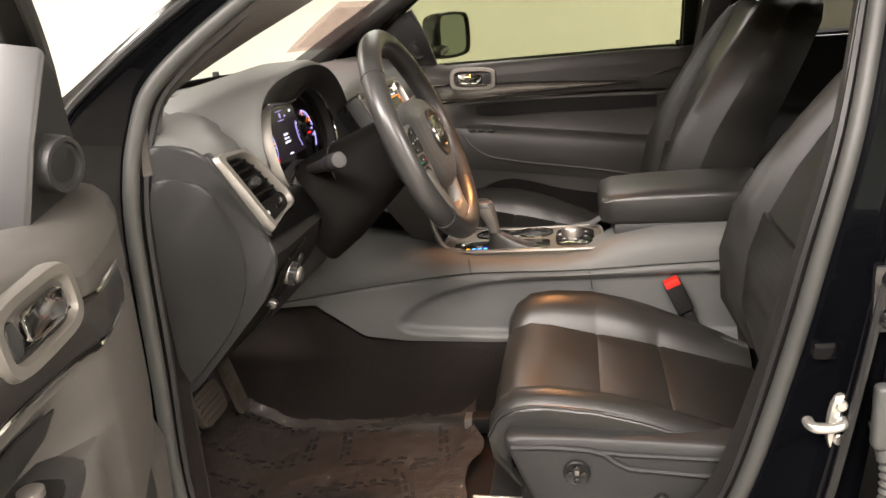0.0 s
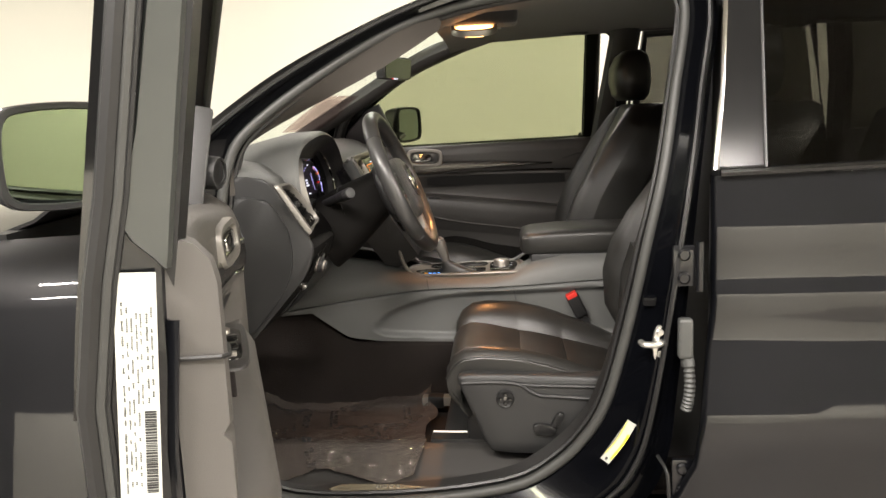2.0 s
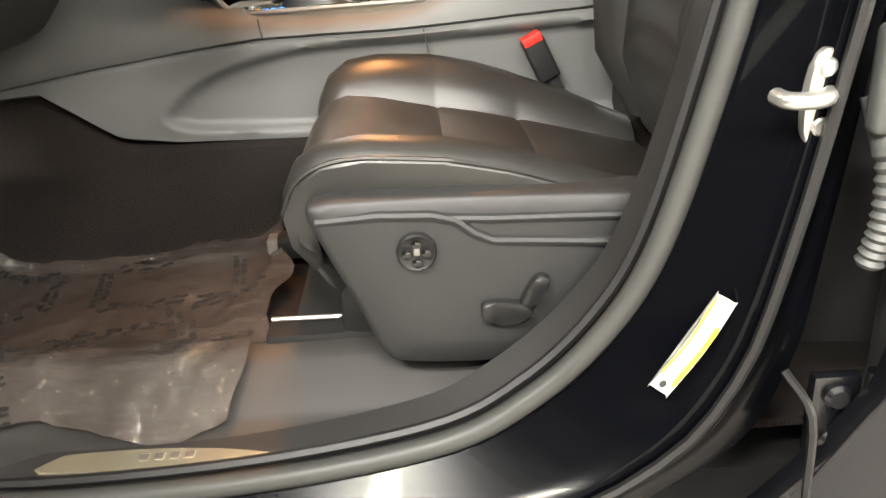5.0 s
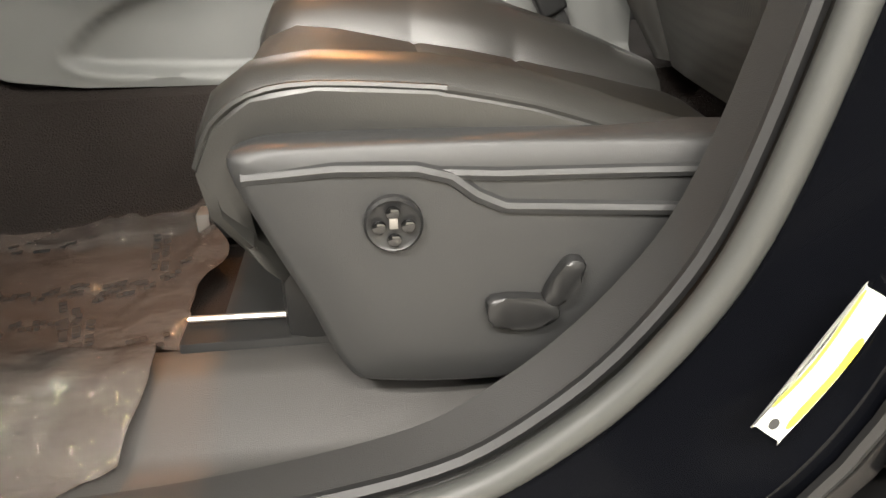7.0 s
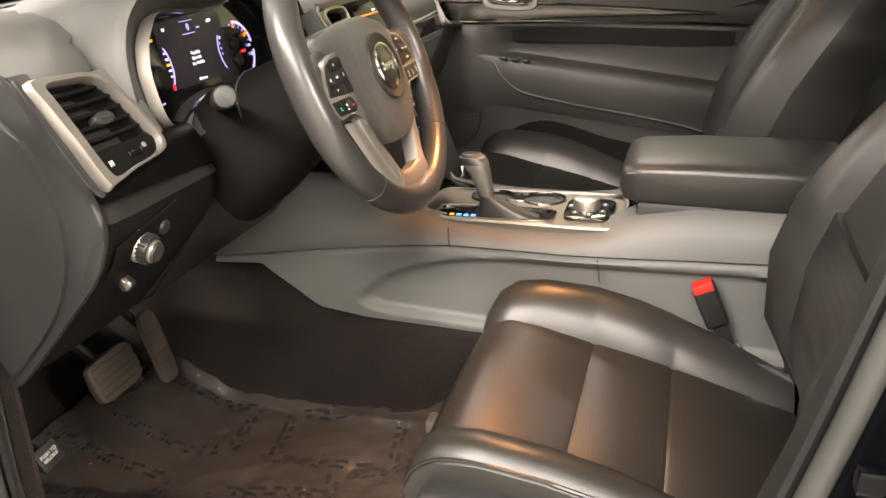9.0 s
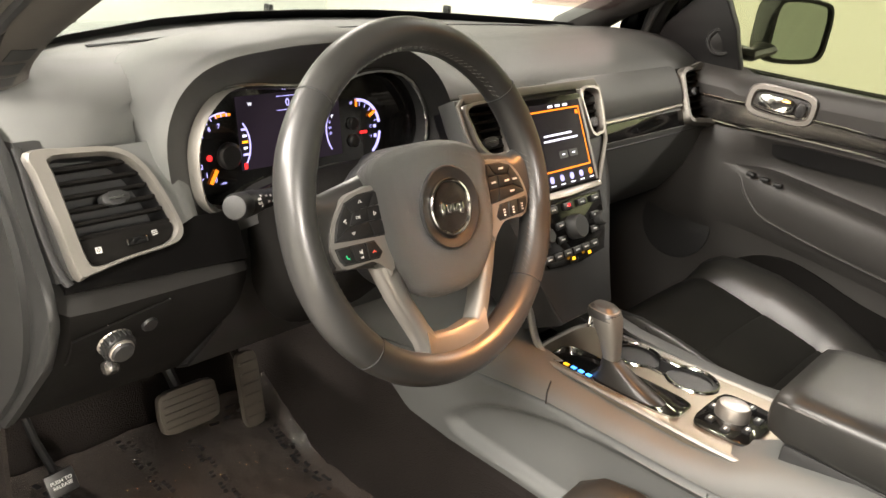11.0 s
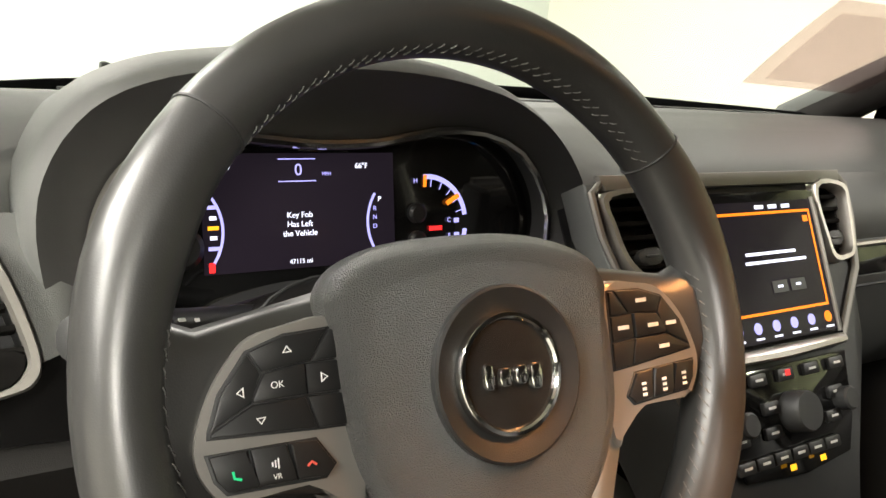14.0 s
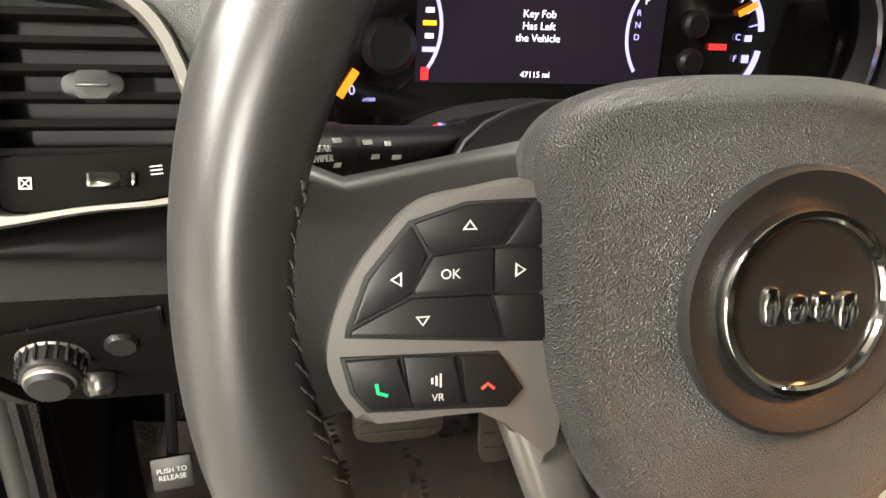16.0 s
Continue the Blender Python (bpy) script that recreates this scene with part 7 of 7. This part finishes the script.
    for dz, d0, d1, w in ((0.012, -0.035, 0.045, 0.085), (0.03, -0.055, 0.06, 0.118), (0.075, -0.066, 0.066, 0.132), (0.12, -0.064, 0.064, 0.130), (0.16, -0.045, 0.056, 0.115), (0.178, -0.02, 0.036, 0.085)):
        xm, h = (d0 + d1) / 2, (d1 - d0) / 2
        hr.append([V(top.x + 0.01 + xm + a, cy + b, top.z + dz) for a, b in oval(0, 0, h, w, 28, 3)])
    part("headrest", loft(hr, True, True), HIDE, s, "black leather headrest", 70)
    part("headrest_seam", tube([V(top.x + 0.01 + x, cy - 0.075, top.z + z) for x, z in ((-0.030, 0.02), (-0.055, 0.06), (-0.058, 0.11), (-0.040, 0.155), (0.0, 0.178))], 0.002, 5), THREAD, s)
    # outer switch panel
    y = cy + outer * 0.276
    SP = Matrix.Translation((dx, y, 0)) @ (Matrix.Rotation(radians(90), 4, "X") if outer < 0 else Matrix.Rotation(radians(90), 4, "X") @ Matrix.Scale(-1, 4, (0, 0, 1)))
    sh = spline([(0.118, 0.744, 0), (0.130, 0.757, 0), (0.17, 0.760, 0), (0.30, 0.757, 0), (0.50, 0.745, 0), (0.56, 0.733, 0), (0.57, 0.66, 0), (0.54, 0.58, 0), (0.45, 0.566, 0), (0.30, 0.562, 0), (0.21, 0.568, 0), (0.183, 0.582, 0), (0.160, 0.64, 0), (0.138, 0.69, 0)], 4, True)
    side = [[SP @ V(0.33 + (p.x - 0.33) * f, 0.665 + (p.y - 0.665) * f, zz) for p in sh] for f, zz in ((0.96, -0.055), (1.0, -0.02), (1.0, -0.006), (0.985, 0.002), (0.94, 0.006), (0.7, 0.007), (0.2, 0.007))]
    sp = part("side_shield", loft(side, True, True), HARD, s, "grey plastic seat side shield", 60)
    part("shield_ridge", tube([SP @ V(*q) for q in ((0.128, 0.738, 0.002), (0.19, 0.742, 0.006), (0.245, 0.739, 0.007), (0.268, 0.732, 0.007), (0.285, 0.718, 0.007), (0.305, 0.708, 0.007), (0.40, 0.700, 0.007), (0.56, 0.686, 0.004))], 0.0055, 8), HARD, sp, "moulded ridge")
    part("shield_ridge", tube([SP @ V(*q) for q in ((0.262, 0.735, 0.006), (0.30, 0.732, 0.007), (0.42, 0.727, 0.007), (0.56, 0.718, 0.004))], 0.005, 8), HARD, sp)
    kn = part("lumbar_knob", lathe([(0.0205, 0.004), (0.0205, 0.010), (0.0185, 0.0125), (0.016, 0.011), (0.0, 0.0105)], SP @ Matrix.Translation((0.227, 0.702, 0.003)), 28), DARK, sp, "round four-way lumbar switch")
    for a in range(4):
        part("knob_lobe", prism(oval(0.010 * math.cos(a * 1.5708), 0.010 * math.sin(a * 1.5708), 0.0052, 0.0052, 12), 0.011, 0.0155, SP @ Matrix.Translation((0.227, 0.702, 0.003)), 0.002), PIANO, kn)
    part("knob_mark", box((0.0, 0.003, 0.0145), (0.006, 0.008, 0.003), SP @ Matrix.Translation((0.227, 0.702, 0.003)), 0.001), SATIN, kn)
    part("cushion_switch", prism([(p.x, p.y) for p in spline([(0.294, 0.640, 0), (0.329, 0.638, 0), (0.342, 0.631, 0), (0.340, 0.617, 0), (0.300, 0.614, 0), (0.291, 0.625, 0)], 3, True)], 0.004, 0.018, SP, 0.004), DARK, sp, "seat-shaped cushion switch")
    part("backrest_switch", prism([(p.x, p.y) for p in spline([(0.331, 0.638, 0), (0.343, 0.660, 0), (0.352, 0.668, 0), (0.362, 0.662, 0), (0.354, 0.642, 0), (0.342, 0.630, 0)], 3, True)], 0.004, 0.019, SP, 0.004), DARK, sp, "seat-shaped backrest switch")
    part("trim_clip", box((0.475, 0.752, 0.008), (0.03, 0.010, 0.004), SP, 0.002), DARK, sp)
    for sgn in (-1, 1):
        part("seat_rail", box((0.29 + dx, cy + sgn * 0.19, 0.522), (0.62, 0.035, 0.028), None, 0.005), STEEL, s, "steel seat rail")
        part("rail_foot", box((0.02 + dx, cy + sgn * 0.19, 0.520), (0.05, 0.04, 0.04), None, 0.01), DARK, s)
    part("seat_frame", box((0.30 + dx, cy, 0.55), (0.46, 0.40, 0.035), None, 0.008), DARK, s)
    return s


seat("driver_seat", (0.33, -0.372, 0.50), -0.372, 0.0, "black leather driver seat with perforated panels and a grey switch shield")
seat("passenger_seat", (0.28, 0.442, 0.50), 0.442, -0.15, "black leather passenger seat with a tall headrest", -0.19, 1, -0.07, 0.06, 0.04)

buckle = thing("belt_buckle", (0.47, -0.10, 0.70), "black seat belt buckle with a red release button beside the seat", "buckle")
BK = axes((0.432, -0.118, 0.795), (0.90, 0.05, 0.42), (-0.42, 0.0, 0.90))
part("buckle_body", box((0, -0.014, 0), (0.036, 0.074, 0.026), BK, 0.006, 3), DARK, buckle)
part("release_button", box((0, 0.020, 0.001), (0.032, 0.015, 0.027), BK, 0.003), RED, buckle, "red release button")
part("buckle_strap", box((0.002, -0.085, 0), (0.022, 0.10, 0.010), BK, 0.003), DARK, buckle)
part("anchor_cover", box((0.0, -0.125, -0.005), (0.04, 0.06, 0.02), BK, 0.006), SATIN_DARK, buckle, "pale grey anchor cover")

# rear bench, seen through the glass
bench = thing("rear_bench", (1.40, CY, 0.50), "dark leather rear bench with three headrests", "car seat")
part("bench_cushion", box((1.22, CY, 0.66), (0.50, 1.30, 0.20), None, 0.06, 3), HIDE, bench)
part("bench_back", box((0, 0, 0), (0.16, 1.30, 0.66), pose(1.56, CY, 0.98, 0, 20), 0.06, 3), HIDE, bench)
for yy in (-0.40, 0.0, 0.40):
    part("headrest", box((1.69, CY + yy, 1.36), (0.10, 0.24, 0.17), None, 0.04, 3), HIDE, bench)

# ---------------------------------------------------------------- footwell
def ground(x, y):
    z = 0.478
    if x < -0.42:
        z += (-0.42 - x) ** 1.2 * 0.75
    d = max(0.0, y + 0.175) if y < CY else max(0.0, far(y) + 0.175)
    z += min(0.206 + 0.13 * max(0.0, min(1.0, (-0.22 - x) / 0.14)) ** 1.6, d * d * 70)
    e = max(0.0, -0.63 - y) if y < CY else max(0.0, -0.63 - far(y))
    return z + e * 0.25


xs = [-0.90 + 0.025 * i for i in range(85)]
ys = [-0.70 + 0.0175 * i for i in range(83)]
structure("carpet_floor", sheet([[V(x, y, ground(x, y) + 0.0015 * noise.noise((x * 9, y * 9, 0))) for y in ys] for x in xs], 0.01), CARPET, "dark brown-black carpet of the footwell", "carpet")
sill = thing("door_sill", (0.1, -0.70, 0.45), "grey plastic door sill with a bright metal scuff plate", "door sill")
rows = []
for x in (-0.40, -0.36, -0.20, 0.0, 0.17, 0.22, 0.30, 0.42, 0.55):
    up = max(0.0, x - 0.17) ** 2 * 0.9
    rows.append([V(x, -0.735, 0.486 + up * 0.6), V(x, -0.715, 0.499 + up), V(x, -0.665, 0.503 + up), V(x, -0.645, 0.512 + up), V(x, -0.605, 0.552 + up * 0.4), V(x, -0.575, 0.560), V(x, -0.555, 0.552), V(x, -0.545, 0.47)])
part("sill_cover", sheet(rows, 0.004), DOORSOFT, sill, "grey moulded sill cover", 50)
part("scuff_plate", prism([(p.x, p.y) for p in spline([(-0.180, -0.716, 0), (-0.165, -0.690, 0), (-0.15, -0.684, 0), (0.0, -0.683, 0), (0.148, -0.685, 0), (0.158, -0.692, 0), (0.146, -0.716, 0), (0.0, -0.719, 0)], 3, True)], 0.503, 0.507, None, 0.001), SCUFF, sill, "brushed metal scuff plate")
for k in range(4):
    part("scuff_mark", box((-0.075 + 0.016 * k, -0.702, 0.5075), (0.009, 0.010, 0.001)), SATIN_DARK, sill)
part("sill_clip", box((0.19, -0.69, 0.512), (0.012, 0.05, 0.008), None, 0.002), DARK, sill)
part("sill_channel", box((0.14, -0.545, 0.550), (0.20, 0.05, 0.034), None, 0.004), DARK, sill, "dark rail channel beside the seat")
part("channel_strip", tube([(0.045, -0.540, 0.574), (0.24, -0.540, 0.570)], 0.003, 6), SATIN_DARK, sill, "thin steel rail strip")

# protective floor film with printed frames
mat_ = thing("floor_film", (-0.30, -0.42, 0.485), "crinkled clear plastic floor protector with dark printed frames", "floor protector")


def film_z(x, y):
    w = 0.006 * noise.noise((x * 11, y * 11, 3.0)) + 0.005 * noise.noise((x * 31, y * 27, 7.0)) + 0.0022 * noise.noise((x * 74, y * 61, 2.0))
    curl = 0.05 * max(0.0, (x + 0.10) / 0.12) ** 2 * max(0, (y + 0.45) / 0.25)
    low = 0.478 + (max(0.0, -0.42 - x) ** 1.2 * 0.75)
    k = max(0.0, min(1.0, (-0.44 - y) / 0.145))
    over = 0.478 + 0.082 * k * k * (3 - 2 * k) - max(0.0, -0.605 - y) * 0.85 if y < -0.44 else 0.0
    return max(low, over, min(ground(x, y), low + 0.02)) + 0.012 + w + max(0.0, curl)


rows = []
for i in range(104):
    x = -0.60 + 0.61 * i / 103
    row = []
    for j in range(80):
        f = j / 79
        ya, yb = -0.668 + 0.012 * math.sin(x * 23), -0.148 + 0.006 * math.sin(x * 31)
        y = ya + (yb - ya) * f
        row.append(V(x + (0.012 * math.sin(y * 40) + 0.01 * math.sin(y * 17) if i == 103 else 0), y, film_z(x, y)))
    rows.append(row)
part("film", sheet(rows, 0.0008), FILM, mat_, "crinkled clear film", 80)
rn = random.Random(8)


def printed_frame(cx, cy, w, h, ang):
    """A frame of short dark bars, as of print too blurred to read."""
    bm = None
    ca, sa = math.cos(ang), math.sin(ang)
    for line in (0.0, 0.013):
        per = [((-w / 2 - line, -h / 2 - line), (w / 2 + line, -h / 2 - line)), ((w / 2 + line, -h / 2 - line), (w / 2 + line, h / 2 + line)), ((w / 2 + line, h / 2 + line), (-w / 2 - line, h / 2 + line)), ((-w / 2 - line, h / 2 + line), (-w / 2 - line, -h / 2 - line))]
        for (x0, y0), (x1, y1) in per:
            length = math.hypot(x1 - x0, y1 - y0)
            d = 0.012
            while d < length - 0.02:
                l = min(rn.uniform(0.012, 0.034), length - 0.012 - d)
                for part_l in range(max(1, int(l / 0.007))):
                    f = (d + 0.007 * part_l + 0.003) / length
                    lx, ly = x0 + (x1 - x0) * f, y0 + (y1 - y0) * f
                    wx, wy = cx + lx * ca - ly * sa, cy + lx * sa + ly * ca
                    if wy > -0.155 or wy < -0.66 or wx > -0.01 or wx < -0.59:
                        continue
                    a2 = ang + math.atan2(y1 - y0, x1 - x0)
                    bm = box((0, 0, 0), (rn.uniform(0.0056, 0.0072), 0.0085, 0.0006), pose(wx, wy, film_z(wx, wy) + 0.0022, 0, 0, math.degrees(a2)), 0, 2, bm)
                d += l + 0.009
    if bm:
        part("printed_frame", bm, INK, mat_, "frame of blurred dark print", kind="stuff")


for k, (fx, fy) in enumerate(((-0.46, -0.26), (-0.17, -0.23), (-0.20, -0.46), (-0.50, -0.50), (-0.02, -0.36), (-0.36, -0.64))):
    printed_frame(fx, fy, 0.20, 0.13, 0.12 + 0.05 * k)
# the stiff inner edge of the film stands up in a ragged flap beside the seat
bunch = []
for i in range(12):
    row = []
    for j in range(60):
        a, b = i / 11, j / 59
        ripple = 0.010 * noise.noise((b * 9, a * 1.2, 1)) + 0.006 * noise.noise((b * 23, a * 2.0, 5))
        top = 0.046 * (0.45 + 0.55 * min(1.0, b * 2.2)) + 0.006 * noise.noise((b * 14, 0, 8))
        row.append(V(-0.235 + 0.245 * b, -0.156 - 0.018 * a + ripple * (0.3 + a), 0.486 + top * a))
    bunch.append(row)
part("film_fold", sheet(bunch, 0.0008), FILM, mat_, "stiff bright fold in the film", 80)

part("kick_panel", sheet([[V(x, -0.712 + 0.006 * max(0.0, (z - 0.9)), z) for x in (-0.70, -0.62, -0.50, -0.40, -0.352)] for z in (0.46, 0.60, 0.80, 1.0, 1.18)], 0.006), CARPET, body, "dark carpeted kick panel beside the footwell")

brake = thing("brake_pedal", (-0.50, -0.372, 0.62), "rubber brake pedal in a lamplit tone on a dark arm", "pedal")
BP = axes((-0.512, -0.372, 0.662), (0, 1, 0), (-0.35, 0.02, 1))
part("pedal_pad", prism(oval(0, 0, 0.054, 0.036, 28, 6), -0.008, 0.008, BP, 0.004), PEDAL, brake)
for k in range(5):
    part("pad_rib", box((0, -0.024 + 0.012 * k, 0.009), (0.094, 0.004, 0.003), BP, 0.001), PEDAL, brake)
part("pedal_arm", tube([BP @ V(0, 0.0, -0.008), BP @ V(0, 0.06, -0.05), BP @ V(0.0, 0.20, -0.07)], 0.010, 8), DARK, brake)
part("pedal_post", box((-0.62, -0.372, 0.86), (0.06, 0.08, 0.10), None, 0.01), DARK, brake)
gas = thing("accelerator_pedal", (-0.50, -0.25, 0.57), "long narrow black accelerator pedal hinged at the floor", "pedal")
GP = axes((-0.515, -0.248, 0.645), (0.0, 1, 0.0), (-0.30, -0.42, 1))
part("pedal_pad", prism(oval(0, 0, 0.021, 0.070, 28, 6), -0.006, 0.006, GP, 0.003), PEDAL, gas)
for k in range(6):
    part("pad_rib", box((0, -0.05 + 0.02 * k, 0.007), (0.034, 0.005, 0.003), GP, 0.001), PEDAL, gas)
part("pedal_arm", tube([GP @ V(0, 0.02, -0.006), GP @ V(0, 0.08, -0.04), GP @ V(0, 0.22, -0.05)], 0.008, 8), DARK, gas)
rest = thing("parking_brake_pedal", (-0.445, -0.619, 0.66), "small black parking brake pedal with a white lettered pad", "pedal")
RP = axes((-0.427, -0.619, 0.686), (0.0, 1, 0.1), (-0.5, 0, 1))
part("pedal_pad", box((0, 0, 0), (0.040, 0.034, 0.008), RP, 0.003), DARK, rest)
words("PUSH TO\nRELEASE", 0.0072, RP @ Matrix.Translation((0, 0, 0.0046)), WHITE_INK, rest, "lettering", 0.0002)
part("pedal_arm", tube([RP @ V(0, 0.0, -0.003), RP @ V(0, 0.06, -0.05), RP @ V(0, 0.20, -0.08)], 0.006, 8), DARK, rest)

# ---------------------------------------------------------------- overhead and glass things
con = thing("overhead_console", (0.15, CY - 0.02, 1.63), "dark overhead console with a lit orange dome lamp", "overhead console")
part("console_shell", box((0.17, CY - 0.03, 1.622), (0.24, 0.16, 0.05), None, 0.015, 3), HEADLINER, con)
part("lamp_lens", prism(oval(0, 0, 0.055, 0.030, 24, 3), -0.010, 0.004, pose(0.165, -0.045, 1.584, 28), 0.004), LENS, con, "glowing orange lamp lens")
part("lamp_bezel", frame_prism(oval(0, 0, 0.066, 0.042, 24, 3), oval(0, 0, 0.056, 0.031, 24, 3), -0.006, 0.012, pose(0.165, -0.045, 1.586, 28), 0.003), SATIN_DARK, con)
part("visor_tag", box((0, 0, 0), (0.07, 0.10, 0.004), pose(0.205, 0.20, 1.612, 0, 6, 0), 0.001), WHITE_PAPER, con, "pale visor label")
rv = thing("rearview_mirror", (-0.07, 0.01, 1.49), "black rearview mirror hanging from the windshield with small lit marks", "rearview mirror")
RV = axes((-0.075, 0.0, 1.487), (0.22, 1, 0), (0.05, 0, 1))
rs = spline([(-0.115, -0.022, 0), (-0.118, 0.012, 0), (-0.105, 0.030, 0), (0.105, 0.034, 0), (0.120, 0.018, 0), (0.116, -0.020, 0), (0.095, -0.032, 0), (-0.09, -0.032, 0)], 4, True)
part("mirror_case", loft([[RV @ V(p.x * f, p.y * f, zz) for p in rs] for f, zz in ((0.96, 0.010), (1.0, 0.004), (0.97, -0.014), (0.7, -0.030))], True, True), DARK, rv)
part("mirror_glass", prism([(p.x * 0.93, p.y * 0.86) for p in rs], 0.009, 0.0115, RV), DIMMED, rv, "dimmed mirror glass")
part("mirror_stem", tube([RV @ V(0, 0.0, -0.02), V(-0.15, 0.01, 1.53), V(-0.175, 0.01, 1.552)], 0.014, 10), DARK, rv)
part("sensor_housing", box((0, 0, 0), (0.10, 0.06, 0.035), pose(-0.165, 0.02, 1.530, 0, -25), 0.012, 3), DARK, rv)
for k, mt in enumerate((G_RED, G_WHITE, G_WHITE, G_WHITE)):
    part("lit_mark", box((-0.05 + 0.012 * k, -0.0295, 0.0112), (0.005, 0.005, 0.001), RV), mt, rv)

decal = thing("window_sticker", (-0.45, 0.50, 1.30), "faded paper sticker with a red border inside the windshield", "sticker")


def on_glass(s, f, lift=-0.006):
    xb, zb = -0.845 + 0.29 * abs(s) ** 2.2, 1.225
    xt, zt = 0.02 + 0.10 * abs(s) ** 2.2, 1.628 - 0.015 * abs(s) ** 2
    return V(xb + (xt - xb) * f - lift * 0.5, CY + s * (0.678 - 0.088 * f), zb + (zt - zb) * f + 0.018 * math.sin(math.pi * f) + lift - 0.006)


def patch(s0, s1, f0, f1, lift, shear=0.0):
    return sheet([[on_glass(s0 + (s1 - s0) * i / 4 + shear * j / 4, f0 + (f1 - f0) * j / 4, lift) for i in range(5)] for j in range(5)], 0.0008)


part("border", patch(0.69, 0.96, 0.19, 0.48, -0.004, -0.115), DECAL_RED, decal, "faded red border")
part("sheet", patch(0.71, 0.92, 0.22, 0.45, -0.007, -0.095), DECAL, decal, "faded pinkish paper")
inspect = thing("windshield_label", (-0.60, -0.50, 1.27), "small grey printed label behind the windshield", "sticker")
part("label_sheet", patch(-0.998, -0.900, 0.072, 0.150, -0.004), LABEL_GREY, inspect)
part("label_print", patch(-0.990, -0.908, 0.078, 0.142, -0.006), LABEL_GREY, inspect)

# latch striker, tyre label and hinge side of the middle pillar
stk = thing("door_striker", (0.545, -0.80, 0.86), "bright zinc door striker loop bolted to the black pillar", "door striker")
ST = axes((0.550, -0.799, 0.872), (1, 0.12, 0.0), (0.08, 0, 1)) @ Matrix.Scale(0.86, 4)
part("striker_plate", prism([(p.x, p.y) for p in spline([(-0.012, -0.040, 0), (0.006, -0.044, 0), (0.016, -0.020, 0), (0.018, 0.020, 0), (0.010, 0.042, 0), (-0.008, 0.040, 0), (-0.016, 0.0, 0)], 3, True)], -0.003, 0.007, ST, 0.0025), STEEL, stk)
part("striker_loop", tube(spline([ST @ V(0.006, 0.004, 0.004), ST @ V(-0.004, 0.004, 0.020), ST @ V(-0.020, 0.005, 0.028), ST @ V(-0.040, 0.006, 0.028), ST @ V(-0.046, 0.006, 0.020), ST @ V(-0.046, 0.006, 0.006)], 4), 0.0068, 10), STEEL, stk, "striker loop")
for dz in (-0.026, 0.028):
    part("bolt", lathe([(0.009, 0.0), (0.009, 0.009), (0.007, 0.011), (0, 0.0105)], ST @ Matrix.Translation((0.0, dz, 0)), 16), STEEL, stk)
lab = thing("tyre_label", (0.46, -0.795, 0.655), "white and yellow tyre pressure label curving along the pillar", "label")
TL = axes((0.466, -0.7985, 0.655), (0.58, 0.11, 0.80), (-0.80, 0.05, 0.60)) @ Matrix.Diagonal((0.95, 0.78, 1.0, 1.0))
part("label_sheet", prism([(p.x, p.y) for p in spline([(-0.054, -0.010, 0), (-0.052, -0.0125, 0), (0.0, -0.0165, 0), (0.052, -0.0125, 0), (0.054, -0.010, 0), (0.053, 0.013, 0), (0.051, 0.0145, 0), (0.0, 0.010, 0), (-0.051, 0.0145, 0), (-0.053, 0.013, 0)], 3, True)], 0.0, 0.0010, TL), WHITE_PAPER, lab)
part("yellow_band", prism([(p.x, p.y) for p in spline([(-0.040, -0.0125, 0), (0.0, -0.0155, 0), (0.024, -0.0145, 0), (0.024, -0.009, 0), (0.0, -0.010, 0), (-0.040, -0.007, 0)], 3, True)], 0.0010, 0.0015, TL), YELLOW, lab, "yellow printed band")
part("yellow_band", prism([(p.x, p.y) for p in spline([(-0.034, 0.0105, 0), (0.0, 0.0065, 0), (0.046, 0.011, 0), (0.046, 0.0135, 0), (0.0, 0.0092, 0), (-0.034, 0.0128, 0)], 3, True)], 0.0010, 0.0015, TL), YELLOW, lab)
part("seal_mark", prism(oval(-0.046, 0.002, 0.004, 0.004, 12), 0.0010, 0.0015, TL), INK, lab)
hng = rdoor
for zz in (1.035, 0.575):
    hm = Matrix.Translation((0.598, -0.806, zz))
    part("hinge_leaf", box((0, 0.004, 0), (0.045, 0.014, 0.085), hm, 0.005), PAINT, hng, "black painted hinge leaf")
    for dz in (-0.024, 0.024):
        part("hinge_bolt", lathe([(0.013, 0.0), (0.013, 0.006), (0.009, 0.010), (0, 0.010)], hm @ axes((-0.002, -0.003, dz), (1, 0, 0), (0, 0, 1)), 14), PAINT, hng, "black painted bolt")
    part("hinge_pin", tube([(0.627, -0.815, zz - 0.05), (0.627, -0.815, zz + 0.05)], 0.008, 10), PAINT, hng)
pts = spline([(0.600, -0.795, 0.87), (0.608, -0.812, 0.82), (0.608, -0.818, 0.77), (0.602, -0.815, 0.73)], 10)
part("wiring_boot", tube(pts, [0.014 if i < 10 else (0.0125 if i % 2 else 0.0095) for i in range(len(pts))], 12), BELLOWS, hng, "grey ribbed rubber wiring boot")
part("boot_block", box((0.600, -0.812, 0.885), (0.030, 0.022, 0.085), pose(0, 0, 0), 0.008, 3), BELLOWS, hng, "smooth grey end block of the wiring boot")
part("check_strap", tube(spline([(0.545, -0.812, 0.63), (0.56, -0.84, 0.60), (0.565, -0.84, 0.52), (0.58, -0.82, 0.47)], 4), 0.004, 6), DARK, hng)
part("pillar_plug", box((0.535, -0.775, 0.958), (0.030, 0.018, 0.026), None, 0.008), JAMB, body, "small black rubber buffer")
